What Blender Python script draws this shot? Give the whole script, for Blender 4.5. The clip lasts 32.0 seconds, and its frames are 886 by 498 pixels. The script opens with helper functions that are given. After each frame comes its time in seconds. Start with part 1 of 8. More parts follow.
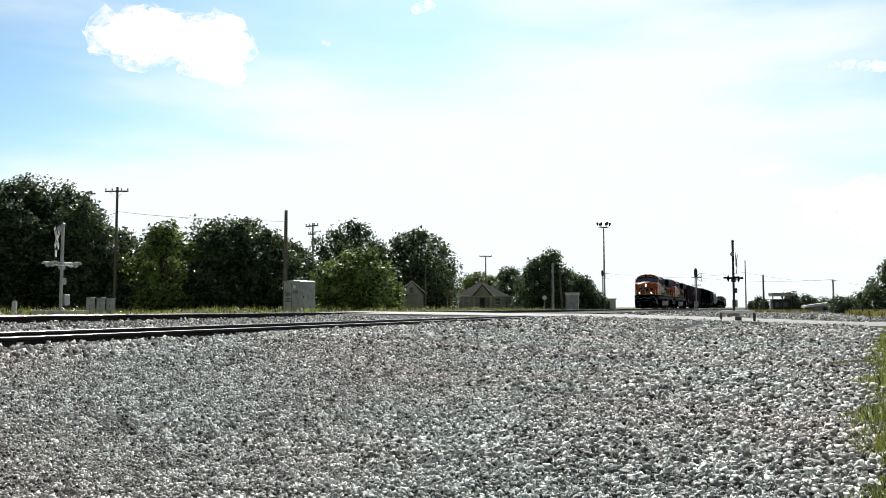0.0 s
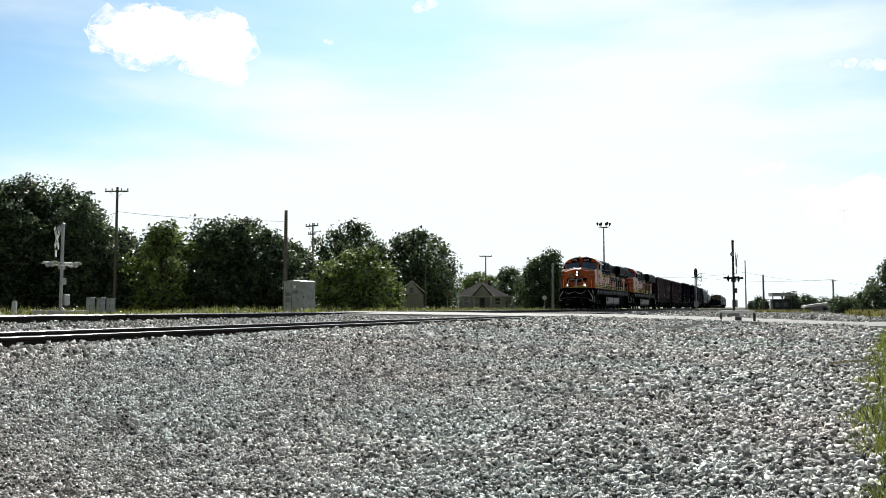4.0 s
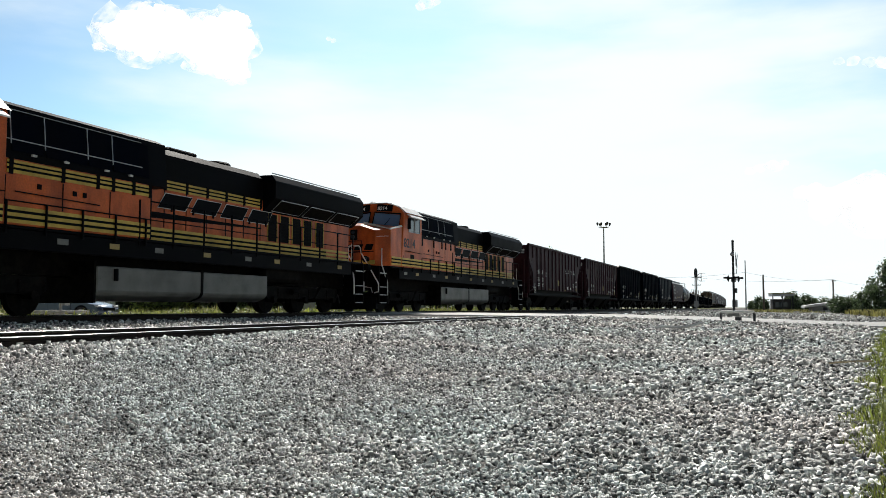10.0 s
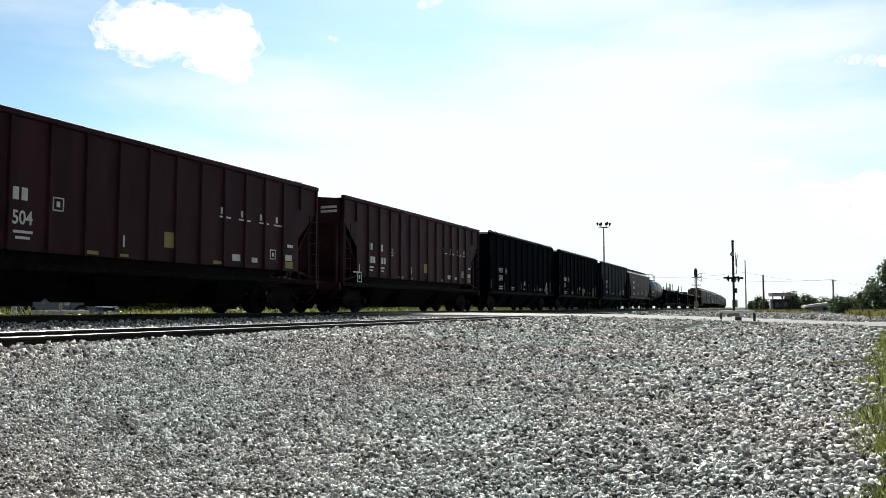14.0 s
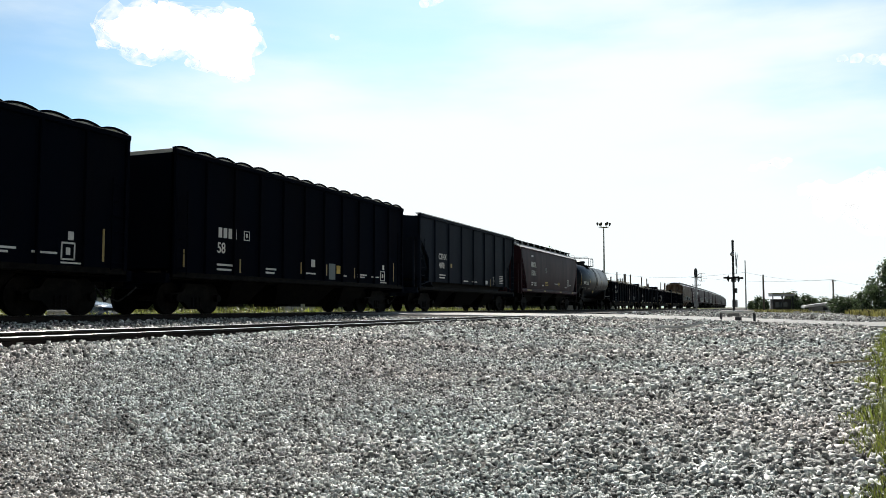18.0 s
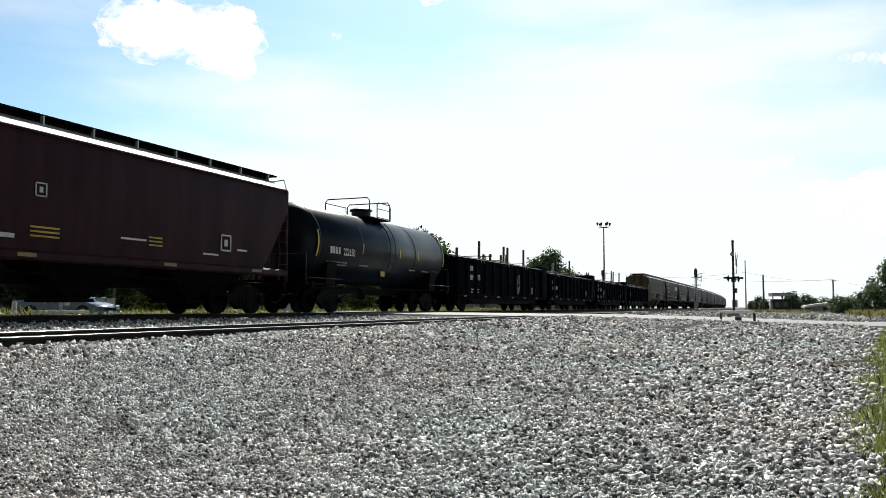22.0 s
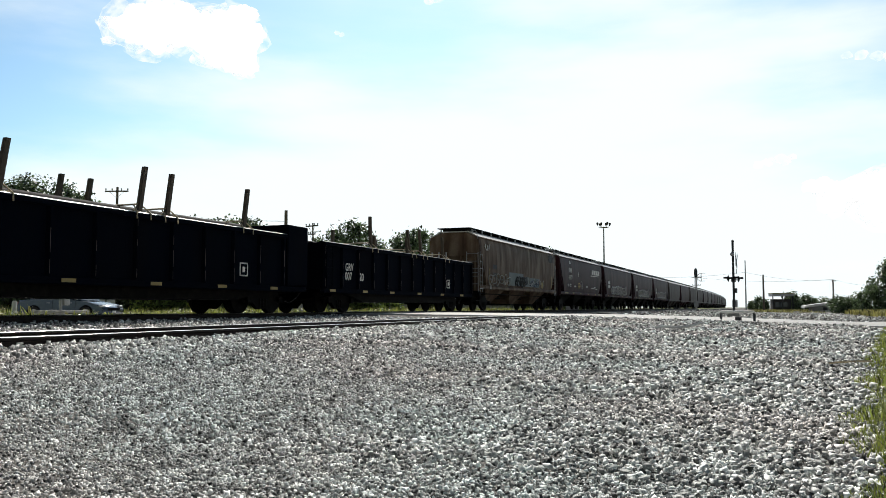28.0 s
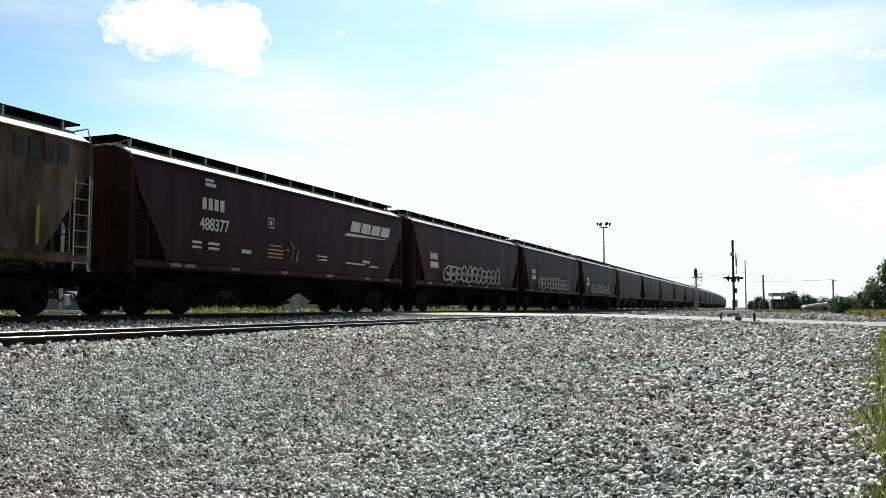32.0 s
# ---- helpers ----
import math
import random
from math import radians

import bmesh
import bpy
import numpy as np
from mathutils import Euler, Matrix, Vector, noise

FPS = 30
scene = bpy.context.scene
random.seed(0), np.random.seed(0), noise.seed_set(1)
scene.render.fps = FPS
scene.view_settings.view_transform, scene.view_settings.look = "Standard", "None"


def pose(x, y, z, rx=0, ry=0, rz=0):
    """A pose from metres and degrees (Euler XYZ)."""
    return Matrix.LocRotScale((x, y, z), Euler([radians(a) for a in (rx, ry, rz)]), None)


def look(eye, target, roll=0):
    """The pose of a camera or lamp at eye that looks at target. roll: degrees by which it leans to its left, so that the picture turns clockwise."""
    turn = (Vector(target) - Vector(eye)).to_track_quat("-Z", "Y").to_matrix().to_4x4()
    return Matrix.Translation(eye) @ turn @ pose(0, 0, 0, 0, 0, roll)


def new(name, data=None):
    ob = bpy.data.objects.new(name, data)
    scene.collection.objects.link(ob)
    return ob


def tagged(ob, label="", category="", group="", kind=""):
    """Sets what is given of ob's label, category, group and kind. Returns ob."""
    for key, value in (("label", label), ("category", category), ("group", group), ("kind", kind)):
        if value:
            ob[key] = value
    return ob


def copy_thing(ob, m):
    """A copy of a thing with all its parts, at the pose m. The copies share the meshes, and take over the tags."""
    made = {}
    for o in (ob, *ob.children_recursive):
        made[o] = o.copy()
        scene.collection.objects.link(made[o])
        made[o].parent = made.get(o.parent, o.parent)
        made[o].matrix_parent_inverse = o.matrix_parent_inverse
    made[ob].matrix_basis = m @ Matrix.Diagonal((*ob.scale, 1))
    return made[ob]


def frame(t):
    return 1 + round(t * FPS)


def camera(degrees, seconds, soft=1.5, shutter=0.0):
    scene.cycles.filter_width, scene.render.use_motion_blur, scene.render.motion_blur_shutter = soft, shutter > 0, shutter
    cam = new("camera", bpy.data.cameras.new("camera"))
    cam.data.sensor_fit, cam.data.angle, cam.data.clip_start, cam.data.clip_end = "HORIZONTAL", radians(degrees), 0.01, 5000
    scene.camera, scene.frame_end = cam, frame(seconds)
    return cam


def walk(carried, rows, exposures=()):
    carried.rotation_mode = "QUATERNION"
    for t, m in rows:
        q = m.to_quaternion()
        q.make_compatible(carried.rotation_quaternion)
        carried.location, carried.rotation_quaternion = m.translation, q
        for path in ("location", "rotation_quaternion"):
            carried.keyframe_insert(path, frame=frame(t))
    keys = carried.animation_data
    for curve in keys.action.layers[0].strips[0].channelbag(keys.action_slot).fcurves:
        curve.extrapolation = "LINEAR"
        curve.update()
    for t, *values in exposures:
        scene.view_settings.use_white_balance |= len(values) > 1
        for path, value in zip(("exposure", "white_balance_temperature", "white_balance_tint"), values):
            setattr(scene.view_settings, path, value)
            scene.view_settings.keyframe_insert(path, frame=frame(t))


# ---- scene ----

# ---------------------------------------------------------------- camera
# World: y runs along the railway, z = 0 is the head of the rails under the train.
cam = camera(56.63, 32.0, soft=0.3)
EYE = pose(0, 0, 0.193, 90 + 4.063, 0, 21.844)
walk(cam, [(0.0, EYE), (32.0, EYE)], exposures=[(0.0, 0.0), (32.0, 0.0)])

# ---------------------------------------------------------------- light
SUN_AZ = radians(22)      # to the left of the track direction, beyond the train
HAZE_AZ = radians(16)     # middle of the bright haze
SUN_EL = radians(44)
SUN_DIR = Vector((-math.sin(SUN_AZ) * math.cos(SUN_EL), math.cos(SUN_AZ) * math.cos(SUN_EL), math.sin(SUN_EL)))


def make_world():
    w = bpy.data.worlds.new("sky")
    scene.world = w
    w.use_nodes = True
    nt = w.node_tree
    nt.nodes.clear()
    N, L = nt.nodes.new, nt.links.new
    out, bg = N("ShaderNodeOutputWorld"), N("ShaderNodeBackground")
    sky = N("ShaderNodeTexSky")
    sky.sky_type, sky.sun_disc = "NISHITA", False
    sky.sun_elevation, sky.sun_rotation = SUN_EL, -SUN_AZ
    sky.air_density, sky.dust_density, sky.ozone_density = 1.0, 0.6, 2.5
    gain = N("ShaderNodeVectorMath")
    gain.operation = "SCALE"
    # brighter towards the haze, kept dark behind the camera to cut fill light
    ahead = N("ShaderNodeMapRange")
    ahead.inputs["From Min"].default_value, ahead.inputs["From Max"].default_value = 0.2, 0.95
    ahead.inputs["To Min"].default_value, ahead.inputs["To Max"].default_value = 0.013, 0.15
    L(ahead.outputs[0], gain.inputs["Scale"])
    cool = N("ShaderNodeVectorMath")
    cool.operation = "MULTIPLY"
    cool.inputs[1].default_value = (0.88, 1.05, 1.03)
    L(sky.outputs[0], cool.inputs[0])
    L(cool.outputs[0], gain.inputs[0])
    tc = N("ShaderNodeTexCoord")
    mp = N("ShaderNodeMapping")
    mp.inputs["Scale"].default_value = (1.6, 1.6, 6.5)
    mp.inputs["Location"].default_value = (0.35, 0.1, 0.4)
    L(tc.outputs["Generated"], mp.inputs["Vector"])
    no = N("ShaderNodeTexNoise")
    no.inputs["Scale"].default_value, no.inputs["Detail"].default_value, no.inputs["Roughness"].default_value = 1.9, 6.0, 0.5
    L(mp.outputs[0], no.inputs["Vector"])
    # white haze, thick low over the land and below the sun, gone on the far side of the sky
    sep = N("ShaderNodeSeparateXYZ")
    L(tc.outputs["Generated"], sep.inputs[0])
    low = N("ShaderNodeMapRange")
    low.inputs["From Min"].default_value, low.inputs["From Max"].default_value = 0.0, 0.40
    low.inputs["To Min"].default_value, low.inputs["To Max"].default_value = 0.16, -0.16
    L(sep.outputs["Z"], low.inputs["Value"])
    dot = N("ShaderNodeVectorMath")
    dot.operation = "DOT_PRODUCT"
    dot.inputs[1].default_value = (-math.sin(HAZE_AZ), math.cos(HAZE_AZ), 0.0)
    L(tc.outputs["Generated"], dot.inputs[0])
    glow = N("ShaderNodeMapRange")
    glow.inputs["From Min"].default_value, glow.inputs["From Max"].default_value = 0.80, 0.99
    glow.inputs["To Min"].default_value, glow.inputs["To Max"].default_value = -0.22, 0.16
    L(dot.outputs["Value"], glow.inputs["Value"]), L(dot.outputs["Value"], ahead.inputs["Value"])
    a = N("ShaderNodeMath")
    L(no.outputs["Fac"], a.inputs[0]), L(low.outputs[0], a.inputs[1])
    b = N("ShaderNodeMath")
    L(a.outputs[0], b.inputs[0]), L(glow.outputs[0], b.inputs[1])
    ramp = N("ShaderNodeMapRange")
    ramp.interpolation_type = "SMOOTHSTEP"
    ramp.inputs["From Min"].default_value, ramp.inputs["From Max"].default_value = 0.14, 0.64
    L(b.outputs[0], ramp.inputs["Value"])
    mix = N("ShaderNodeMix")
    mix.data_type = "RGBA"
    mix.inputs[7].default_value = (0.98, 1.06, 1.08, 1)
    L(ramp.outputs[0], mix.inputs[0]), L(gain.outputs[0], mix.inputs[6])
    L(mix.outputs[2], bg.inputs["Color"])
    bg.inputs["Strength"].default_value = 1.0
    L(bg.outputs[0], out.inputs["Surface"])


make_world()
sun_data = bpy.data.lights.new("sun", "SUN")
sun_data.energy, sun_data.angle, sun_data.color = 5.0, radians(0.6), (1.0, 0.95, 0.87)
sun = new("sun", sun_data)
sun.matrix_world = look(SUN_DIR * 100, (0, 0, 0))

# ---------------------------------------------------------------- materials


def material(name, rgb, rough=0.6, metal=0.0, vary=0.25, scale=6.0, fine=60.0, bump=0.15, stain=None, stain_amount=0.35,
             stretch=(1, 1, 1), per_object=0.0, island=0.0, emit=0.0, spec=0.5):
    """A surface with wear at two scales: broad stains and fine grain."""
    m = bpy.data.materials.new(name)
    m.use_nodes = True
    nt = m.node_tree
    N, L = nt.nodes.new, nt.links.new
    bs = nt.nodes["Principled BSDF"]
    tc, mp = N("ShaderNodeTexCoord"), N("ShaderNodeMapping")
    mp.inputs["Scale"].default_value = stretch
    L(tc.outputs["Object"], mp.inputs["Vector"])
    big, small = N("ShaderNodeTexNoise"), N("ShaderNodeTexNoise")
    big.inputs["Scale"].default_value, big.inputs["Detail"].default_value = scale / 6.0, 6.0
    small.inputs["Scale"].default_value, small.inputs["Detail"].default_value = fine, 3.0
    L(mp.outputs[0], big.inputs["Vector"]), L(tc.outputs["Object"], small.inputs["Vector"])
    r1 = N("ShaderNodeMapRange")
    r1.inputs["From Min"].default_value, r1.inputs["From Max"].default_value = 0.42, 0.68
    L(big.outputs["Fac"], r1.inputs["Value"])
    mx = N("ShaderNodeMix")
    mx.data_type = "RGBA"
    mx.inputs[6].default_value = (*rgb, 1)
    mx.inputs[7].default_value = (*(stain or [c * 0.55 for c in rgb]), 1)
    f = N("ShaderNodeMath")
    f.operation = "MULTIPLY"
    f.inputs[1].default_value = stain_amount
    L(r1.outputs[0], f.inputs[0]), L(f.outputs[0], mx.inputs[0])
    hv = N("ShaderNodeHueSaturation")
    L(mx.outputs[2], hv.inputs["Color"])
    v = N("ShaderNodeMapRange")
    v.inputs["To Min"].default_value, v.inputs["To Max"].default_value = 1 - vary, 1 + vary
    L(small.outputs["Fac"], v.inputs["Value"])
    last = v.outputs[0]
    for amount, node, socket in ((per_object, "ShaderNodeObjectInfo", "Random"), (island, "ShaderNodeNewGeometry", "Random Per Island")):
        if amount:
            o, q, k = N(node), N("ShaderNodeMapRange"), N("ShaderNodeMath")
            q.inputs["To Min"].default_value, q.inputs["To Max"].default_value = 1 - amount, 1 + amount
            L(o.outputs[socket], q.inputs["Value"])
            k.operation = "MULTIPLY"
            L(last, k.inputs[0]), L(q.outputs[0], k.inputs[1])
            last = k.outputs[0]
    L(last, hv.inputs["Value"])
    L(hv.outputs[0], bs.inputs["Base Color"])
    rr = N("ShaderNodeMapRange")
    rr.inputs["To Min"].default_value, rr.inputs["To Max"].default_value = max(0.03, rough - 0.12), min(1, rough + 0.12)
    L(big.outputs["Fac"], rr.inputs["Value"]), L(rr.outputs[0], bs.inputs["Roughness"])
    bs.inputs["Metallic"].default_value = metal
    bs.inputs["Specular IOR Level"].default_value = spec
    if bump:
        bp = N("ShaderNodeBump")
        bp.inputs["Strength"].default_value, bp.inputs["Distance"].default_value = bump, 0.01
        L(small.outputs["Fac"], bp.inputs["Height"]), L(bp.outputs[0], bs.inputs["Normal"])
    if emit:
        bs.inputs["Emission Color"].default_value, bs.inputs["Emission Strength"].default_value = (*rgb, 1), emit
    return m


def leaf_material(name, rgb, dark):
    m = material(name, rgb, rough=0.36, vary=0.3, scale=3, fine=8, bump=0, stain=dark, stain_amount=0.6, island=0.92, spec=0.42)
    nt = m.node_tree
    bs = nt.nodes["Principled BSDF"]
    tr, ad = nt.nodes.new("ShaderNodeBsdfTranslucent"), nt.nodes.new("ShaderNodeMixShader")
    ad.inputs[0].default_value = 0.3
    src = bs.inputs["Base Color"].links[0].from_socket
    nt.links.new(src, tr.inputs["Color"])
    nt.links.new(bs.outputs[0], ad.inputs[1]), nt.links.new(tr.outputs[0], ad.inputs[2])
    nt.links.new(ad.outputs[0], nt.nodes["Material Output"].inputs["Surface"])
    return m


def ground_material():
    m = bpy.data.materials.new("ground_soil")
    m.use_nodes = True
    nt = m.node_tree
    N, L = nt.nodes.new, nt.links.new
    bs = nt.nodes["Principled BSDF"]
    geo = N("ShaderNodeNewGeometry")
    sep = N("ShaderNodeSeparateXYZ")
    L(geo.outputs["Position"], sep.inputs[0])
    wob = N("ShaderNodeTexNoise")
    wob.inputs["Scale"].default_value, wob.inputs["Detail"].default_value = 0.6, 5
    L(geo.outputs["Position"], wob.inputs["Vector"])
    stones = N("ShaderNodeTexVoronoi")
    stones.inputs["Scale"].default_value = 19
    L(geo.outputs["Position"], stones.inputs["Vector"])
    patch = N("ShaderNodeTexNoise")
    patch.inputs["Scale"].default_value, patch.inputs["Detail"].default_value = 0.22, 8
    L(geo.outputs["Position"], patch.inputs["Vector"])

    def mix(fac, a, b):
        n = N("ShaderNodeMix")
        n.data_type = "RGBA"
        for sock, val in ((0, fac), (6, a), (7, b)):
            if isinstance(val, (tuple, float)):
                n.inputs[sock].default_value = val
            else:
                L(val, n.inputs[sock])
        return n.outputs[2]

    def ranged(val, lo, hi, to0=0.0, to1=1.0):
        n = N("ShaderNodeMapRange")
        for k, q in (("From Min", lo), ("From Max", hi), ("To Min", to0), ("To Max", to1)):
            n.inputs[k].default_value = q
        L(val, n.inputs["Value"])
        return n.outputs[0]

    def math_node(op, a, b):
        n = N("ShaderNodeMath")
        n.operation = op
        for i, val in enumerate((a, b)):
            if isinstance(val, float):
                n.inputs[i].default_value = val
            else:
                L(val, n.inputs[i])
        return n.outputs[0]

    # near-black tone deepens the shade in the gaps between stones
    grey = mix(ranged(stones.outputs["Color"], 0.1, 0.9), (0.022, 0.02, 0.018, 1), (0.19, 0.18, 0.165, 1))
    grey = mix(ranged(patch.outputs["Fac"], 0.5, 0.75, 0, 0.5), grey, (0.20, 0.17, 0.145, 1))
    dirt = N("ShaderNodeTexNoise")
    dirt.inputs["Scale"].default_value, dirt.inputs["Detail"].default_value, dirt.inputs["Roughness"].default_value = 1.3, 9, 0.75
    L(geo.outputs["Position"], dirt.inputs["Vector"])
    grey = mix(ranged(dirt.outputs["Fac"], 0.46, 0.6, 0, 0.75), grey, (0.07, 0.064, 0.056, 1))
    green = mix(patch.outputs["Fac"], (0.09, 0.12, 0.03, 1), (0.22, 0.22, 0.07, 1))
    xw = math_node("ADD", sep.outputs["X"], ranged(wob.outputs["Fac"], 0.3, 0.7, -0.5, 0.5))
    far_side = ranged(xw, -21.0, -22.5)
    slant = math_node("SUBTRACT", xw, math_node("MULTIPLY", sep.outputs["Y"], 0.1))
    near_side = ranged(slant, 0.7, 1.5)
    fac = math_node("MAXIMUM", far_side, near_side)
    green = mix(ranged(dirt.outputs["Fac"], 0.45, 0.62, 0, 0.7), green, (0.05, 0.06, 0.02, 1))
    L(mix(fac, grey, green), bs.inputs["Base Color"])
    bs.inputs["Roughness"].default_value = 0.95
    bp = N("ShaderNodeBump")
    bp.inputs["Strength"].default_value, bp.inputs["Distance"].default_value = 0.9, 0.03
    L(stones.outputs["Distance"], bp.inputs["Height"]), L(bp.outputs[0], bs.inputs["Normal"])
    return m


M_GROUND = ground_material()
M_STONE = material("crushed_stone", (0.68, 0.685, 0.68), 0.7, spec=0.4, vary=0.35, scale=40, fine=90, bump=0.3, stain=(0.085, 0.08, 0.075), stain_amount=0.72, island=0.95)


def tint_patches(mat, low, high, scale, stretch=(1, 1, 1)):
    """Broad patches of two tints over a surface, fixed to the thing itself."""
    nt = mat.node_tree
    bs = nt.nodes["Principled BSDF"]
    src = bs.inputs["Base Color"].links[0].from_socket
    tc, mp, no, rg, cm, mu = (nt.nodes.new("ShaderNode" + k) for k in ("TexCoord", "Mapping", "TexNoise", "MapRange", "Mix", "Mix"))
    mp.inputs["Scale"].default_value = stretch
    no.inputs["Scale"].default_value, no.inputs["Detail"].default_value = scale, 4.0
    nt.links.new(tc.outputs["Object"], mp.inputs["Vector"]), nt.links.new(mp.outputs[0], no.inputs["Vector"]), nt.links.new(no.outputs["Fac"], rg.inputs["Value"])
    rg.inputs["From Min"].default_value, rg.inputs["From Max"].default_value = 0.38, 0.62
    cm.data_type = mu.data_type = "RGBA"
    cm.inputs[6].default_value, cm.inputs[7].default_value = (*low, 1), (*high, 1)
    mu.blend_type, mu.inputs[0].default_value = "MULTIPLY", 1.0
    nt.links.new(rg.outputs[0], cm.inputs[0])
    nt.links.new(src, mu.inputs[6]), nt.links.new(cm.outputs[2], mu.inputs[7])
    nt.links.new(mu.outputs[2], bs.inputs["Base Color"])


tint_patches(M_STONE, (0.92, 0.98, 0.96), (1.03, 0.98, 0.95), 0.35)
M_RAIL = material("rail_steel", (0.026, 0.02, 0.017), 0.8, 0.1, scale=30, fine=40, bump=0.3, spec=0.2)
M_RAILTOP = material("polished_rail_head", (0.55, 0.55, 0.55), 0.3, 1.0, vary=0.1, bump=0.02, stain_amount=0.1)
M_RAILDULL = material("dull_rail_head", (0.5, 0.49, 0.47), 0.36, 0.9, vary=0.1, bump=0.02, stain_amount=0.3)
M_TIE = material("creosoted_wood", (0.06, 0.047, 0.038), 0.9, vary=0.4, stretch=(8, 1, 1), fine=50, bump=0.5, per_object=0.3)
M_ROAD = material("worn_pale_asphalt", (0.40, 0.39, 0.37), 0.7, vary=0.25, scale=4, fine=120, bump=0.4, stain=(0.27, 0.26, 0.25), stain_amount=0.5)
M_ORANGE = material("orange_paint", (0.62, 0.128, 0.027), 0.35, spec=0.2, vary=0.38, scale=9, fine=24, bump=0.05, stain=(0.35, 0.09, 0.034), stain_amount=0.7, stretch=(1, 1, 0.35))
M_BLACK = material("black_paint", (0.003, 0.0033, 0.005), 0.55, spec=0.03, vary=0.3, scale=8, fine=50, bump=0.06, stain=(0.008, 0.0075, 0.007), stain_amount=0.5)
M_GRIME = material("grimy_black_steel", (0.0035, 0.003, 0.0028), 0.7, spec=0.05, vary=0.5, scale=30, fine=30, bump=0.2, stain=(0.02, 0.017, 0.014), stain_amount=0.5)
M_YELLOW = material("yellow_stripe", (0.66, 0.47, 0.09), 0.55, spec=0.25, vary=0.25, scale=10, fine=30, stain=(0.3, 0.2, 0.06), stain_amount=0.6, bump=0.03)
M_WHITE = material("white_paint", (0.78, 0.78, 0.76), 0.5, vary=0.06, scale=14, stain=(0.5, 0.48, 0.44), stain_amount=0.35, bump=0.04)
M_TANKGREY = material("dusty_grey_tank", (0.21, 0.21, 0.195), 0.45, spec=0.2, vary=0.25, scale=8, fine=60, stain=(0.09, 0.085, 0.08), stain_amount=0.6, bump=0.1)
M_GLASS = material("dark_window_glass", (0.02, 0.035, 0.05), 0.08, vary=0.1, bump=0.0, stain_amount=0.1, spec=0.8)
M_MAROON = material("faded_maroon_paint", (0.044, 0.0165, 0.0225), 0.55, spec=0.09, vary=0.35, scale=7, fine=30, stain=(0.033, 0.017, 0.021), stain_amount=0.6, stretch=(1, 1, 0.25), per_object=0.06, bump=0.08)
M_NAVY = material("faded_black_blue_paint", (0.0022, 0.0038, 0.009), 0.68, spec=0.01, vary=0.4, scale=7, fine=30, stain=(0.0065, 0.0065, 0.0085), stain_amount=0.5, stretch=(1, 1, 0.25), bump=0.08)
M_BLUEBLACK = material("faded_dark_blue_paint", (0.0085, 0.013, 0.023), 0.6, spec=0.04, vary=0.5, scale=7, fine=30, stain=(0.016, 0.019, 0.026), stain_amount=0.5, stretch=(1, 1, 0.25), bump=0.08)
M_TAN = material("rust_streaked_tan_paint", (0.175, 0.128, 0.09), 0.62, spec=0.12, vary=0.4, scale=8, fine=28, stain=(0.085, 0.05, 0.034), stain_amount=0.85, stretch=(1.5, 1.5, 0.3), bump=0.1)
M_GREYCAR = material("weathered_grey_paint", (0.12, 0.108, 0.104), 0.65, spec=0.2, vary=0.15, scale=7, fine=50, stain=(0.085, 0.065, 0.055), stain_amount=0.6, stretch=(1, 1, 0.25), per_object=0.3, bump=0.08)
# pale tone puts the sun on roofs and top edges into the colour
M_ROOFPALE = material("sunlit_pale_sheet", (0.55, 0.53, 0.5), 0.45, 0.2, vary=0.12, scale=8, stain=(0.3, 0.27, 0.25), bump=0.05)
M_TANKBLACK = material("black_tank_paint", (0.0028, 0.006, 0.013), 0.36, spec=0.2, vary=0.25, scale=5, fine=30, stain=(0.007, 0.011, 0.018), stain_amount=0.5, bump=0.03)
tint_patches(M_TAN, (0.52, 0.44, 0.4), (1.2, 1.2, 1.2), 1.6, (1, 1, 0.3))
tint_patches(M_MAROON, (0.75, 0.72, 0.75), (1.25, 1.2, 1.2), 1.3, (1, 1, 0.2))
tint_patches(M_ORANGE, (0.72, 0.66, 0.62), (1.12, 1.1, 1.1), 1.8, (1, 1, 0.45))
tint_patches(M_GREYCAR, (0.7, 0.62, 0.58), (1.15, 1.15, 1.15), 1.3, (1, 1, 0.25))
M_TEXT = material("white_lettering", (0.72, 0.71, 0.68), 0.6, vary=0.1, scale=30, stain=(0.45, 0.42, 0.4), bump=0)
M_BLACKTEXT = material("black_lettering", (0.02, 0.02, 0.02), 0.6, vary=0.1, bump=0)
M_STEEL = material("galvanised_steel", (0.42, 0.43, 0.44), 0.45, 0.6, vary=0.15, scale=10, bump=0.06)
M_SILVER = material("aluminium_paint", (0.42, 0.43, 0.45), 0.5, 0.35, vary=0.3, scale=12, fine=12, stain=(0.2, 0.2, 0.21), stain_amount=0.6, bump=0.05)
M_POLE = material("weathered_pole_wood", (0.17, 0.14, 0.115), 0.9, vary=0.3, stretch=(6, 6, 0.5), fine=30, bump=0.4)
M_WOODPOLE = material("sun_bleached_pole_wood", (0.27, 0.24, 0.2), 0.9, vary=0.3, stretch=(6, 6, 0.5), fine=30, bump=0.4)
M_DULLYELLOW = material("dull_reflector_yellow", (0.34, 0.25, 0.08), 0.6, vary=0.3, fine=40, bump=0)
# blue base colour holds the sky's reflection in the windscreen
M_WINDSCREEN = material("sky_reflection_glass", (0.12, 0.19, 0.32), 0.1, vary=0.15, bump=0, spec=0.7)
M_DARKMETAL = material("dark_metal", (0.05, 0.052, 0.056), 0.55, 0.3, bump=0.05)
M_WIRE = material("weathered_wire", (0.12, 0.12, 0.12), 0.6, bump=0)
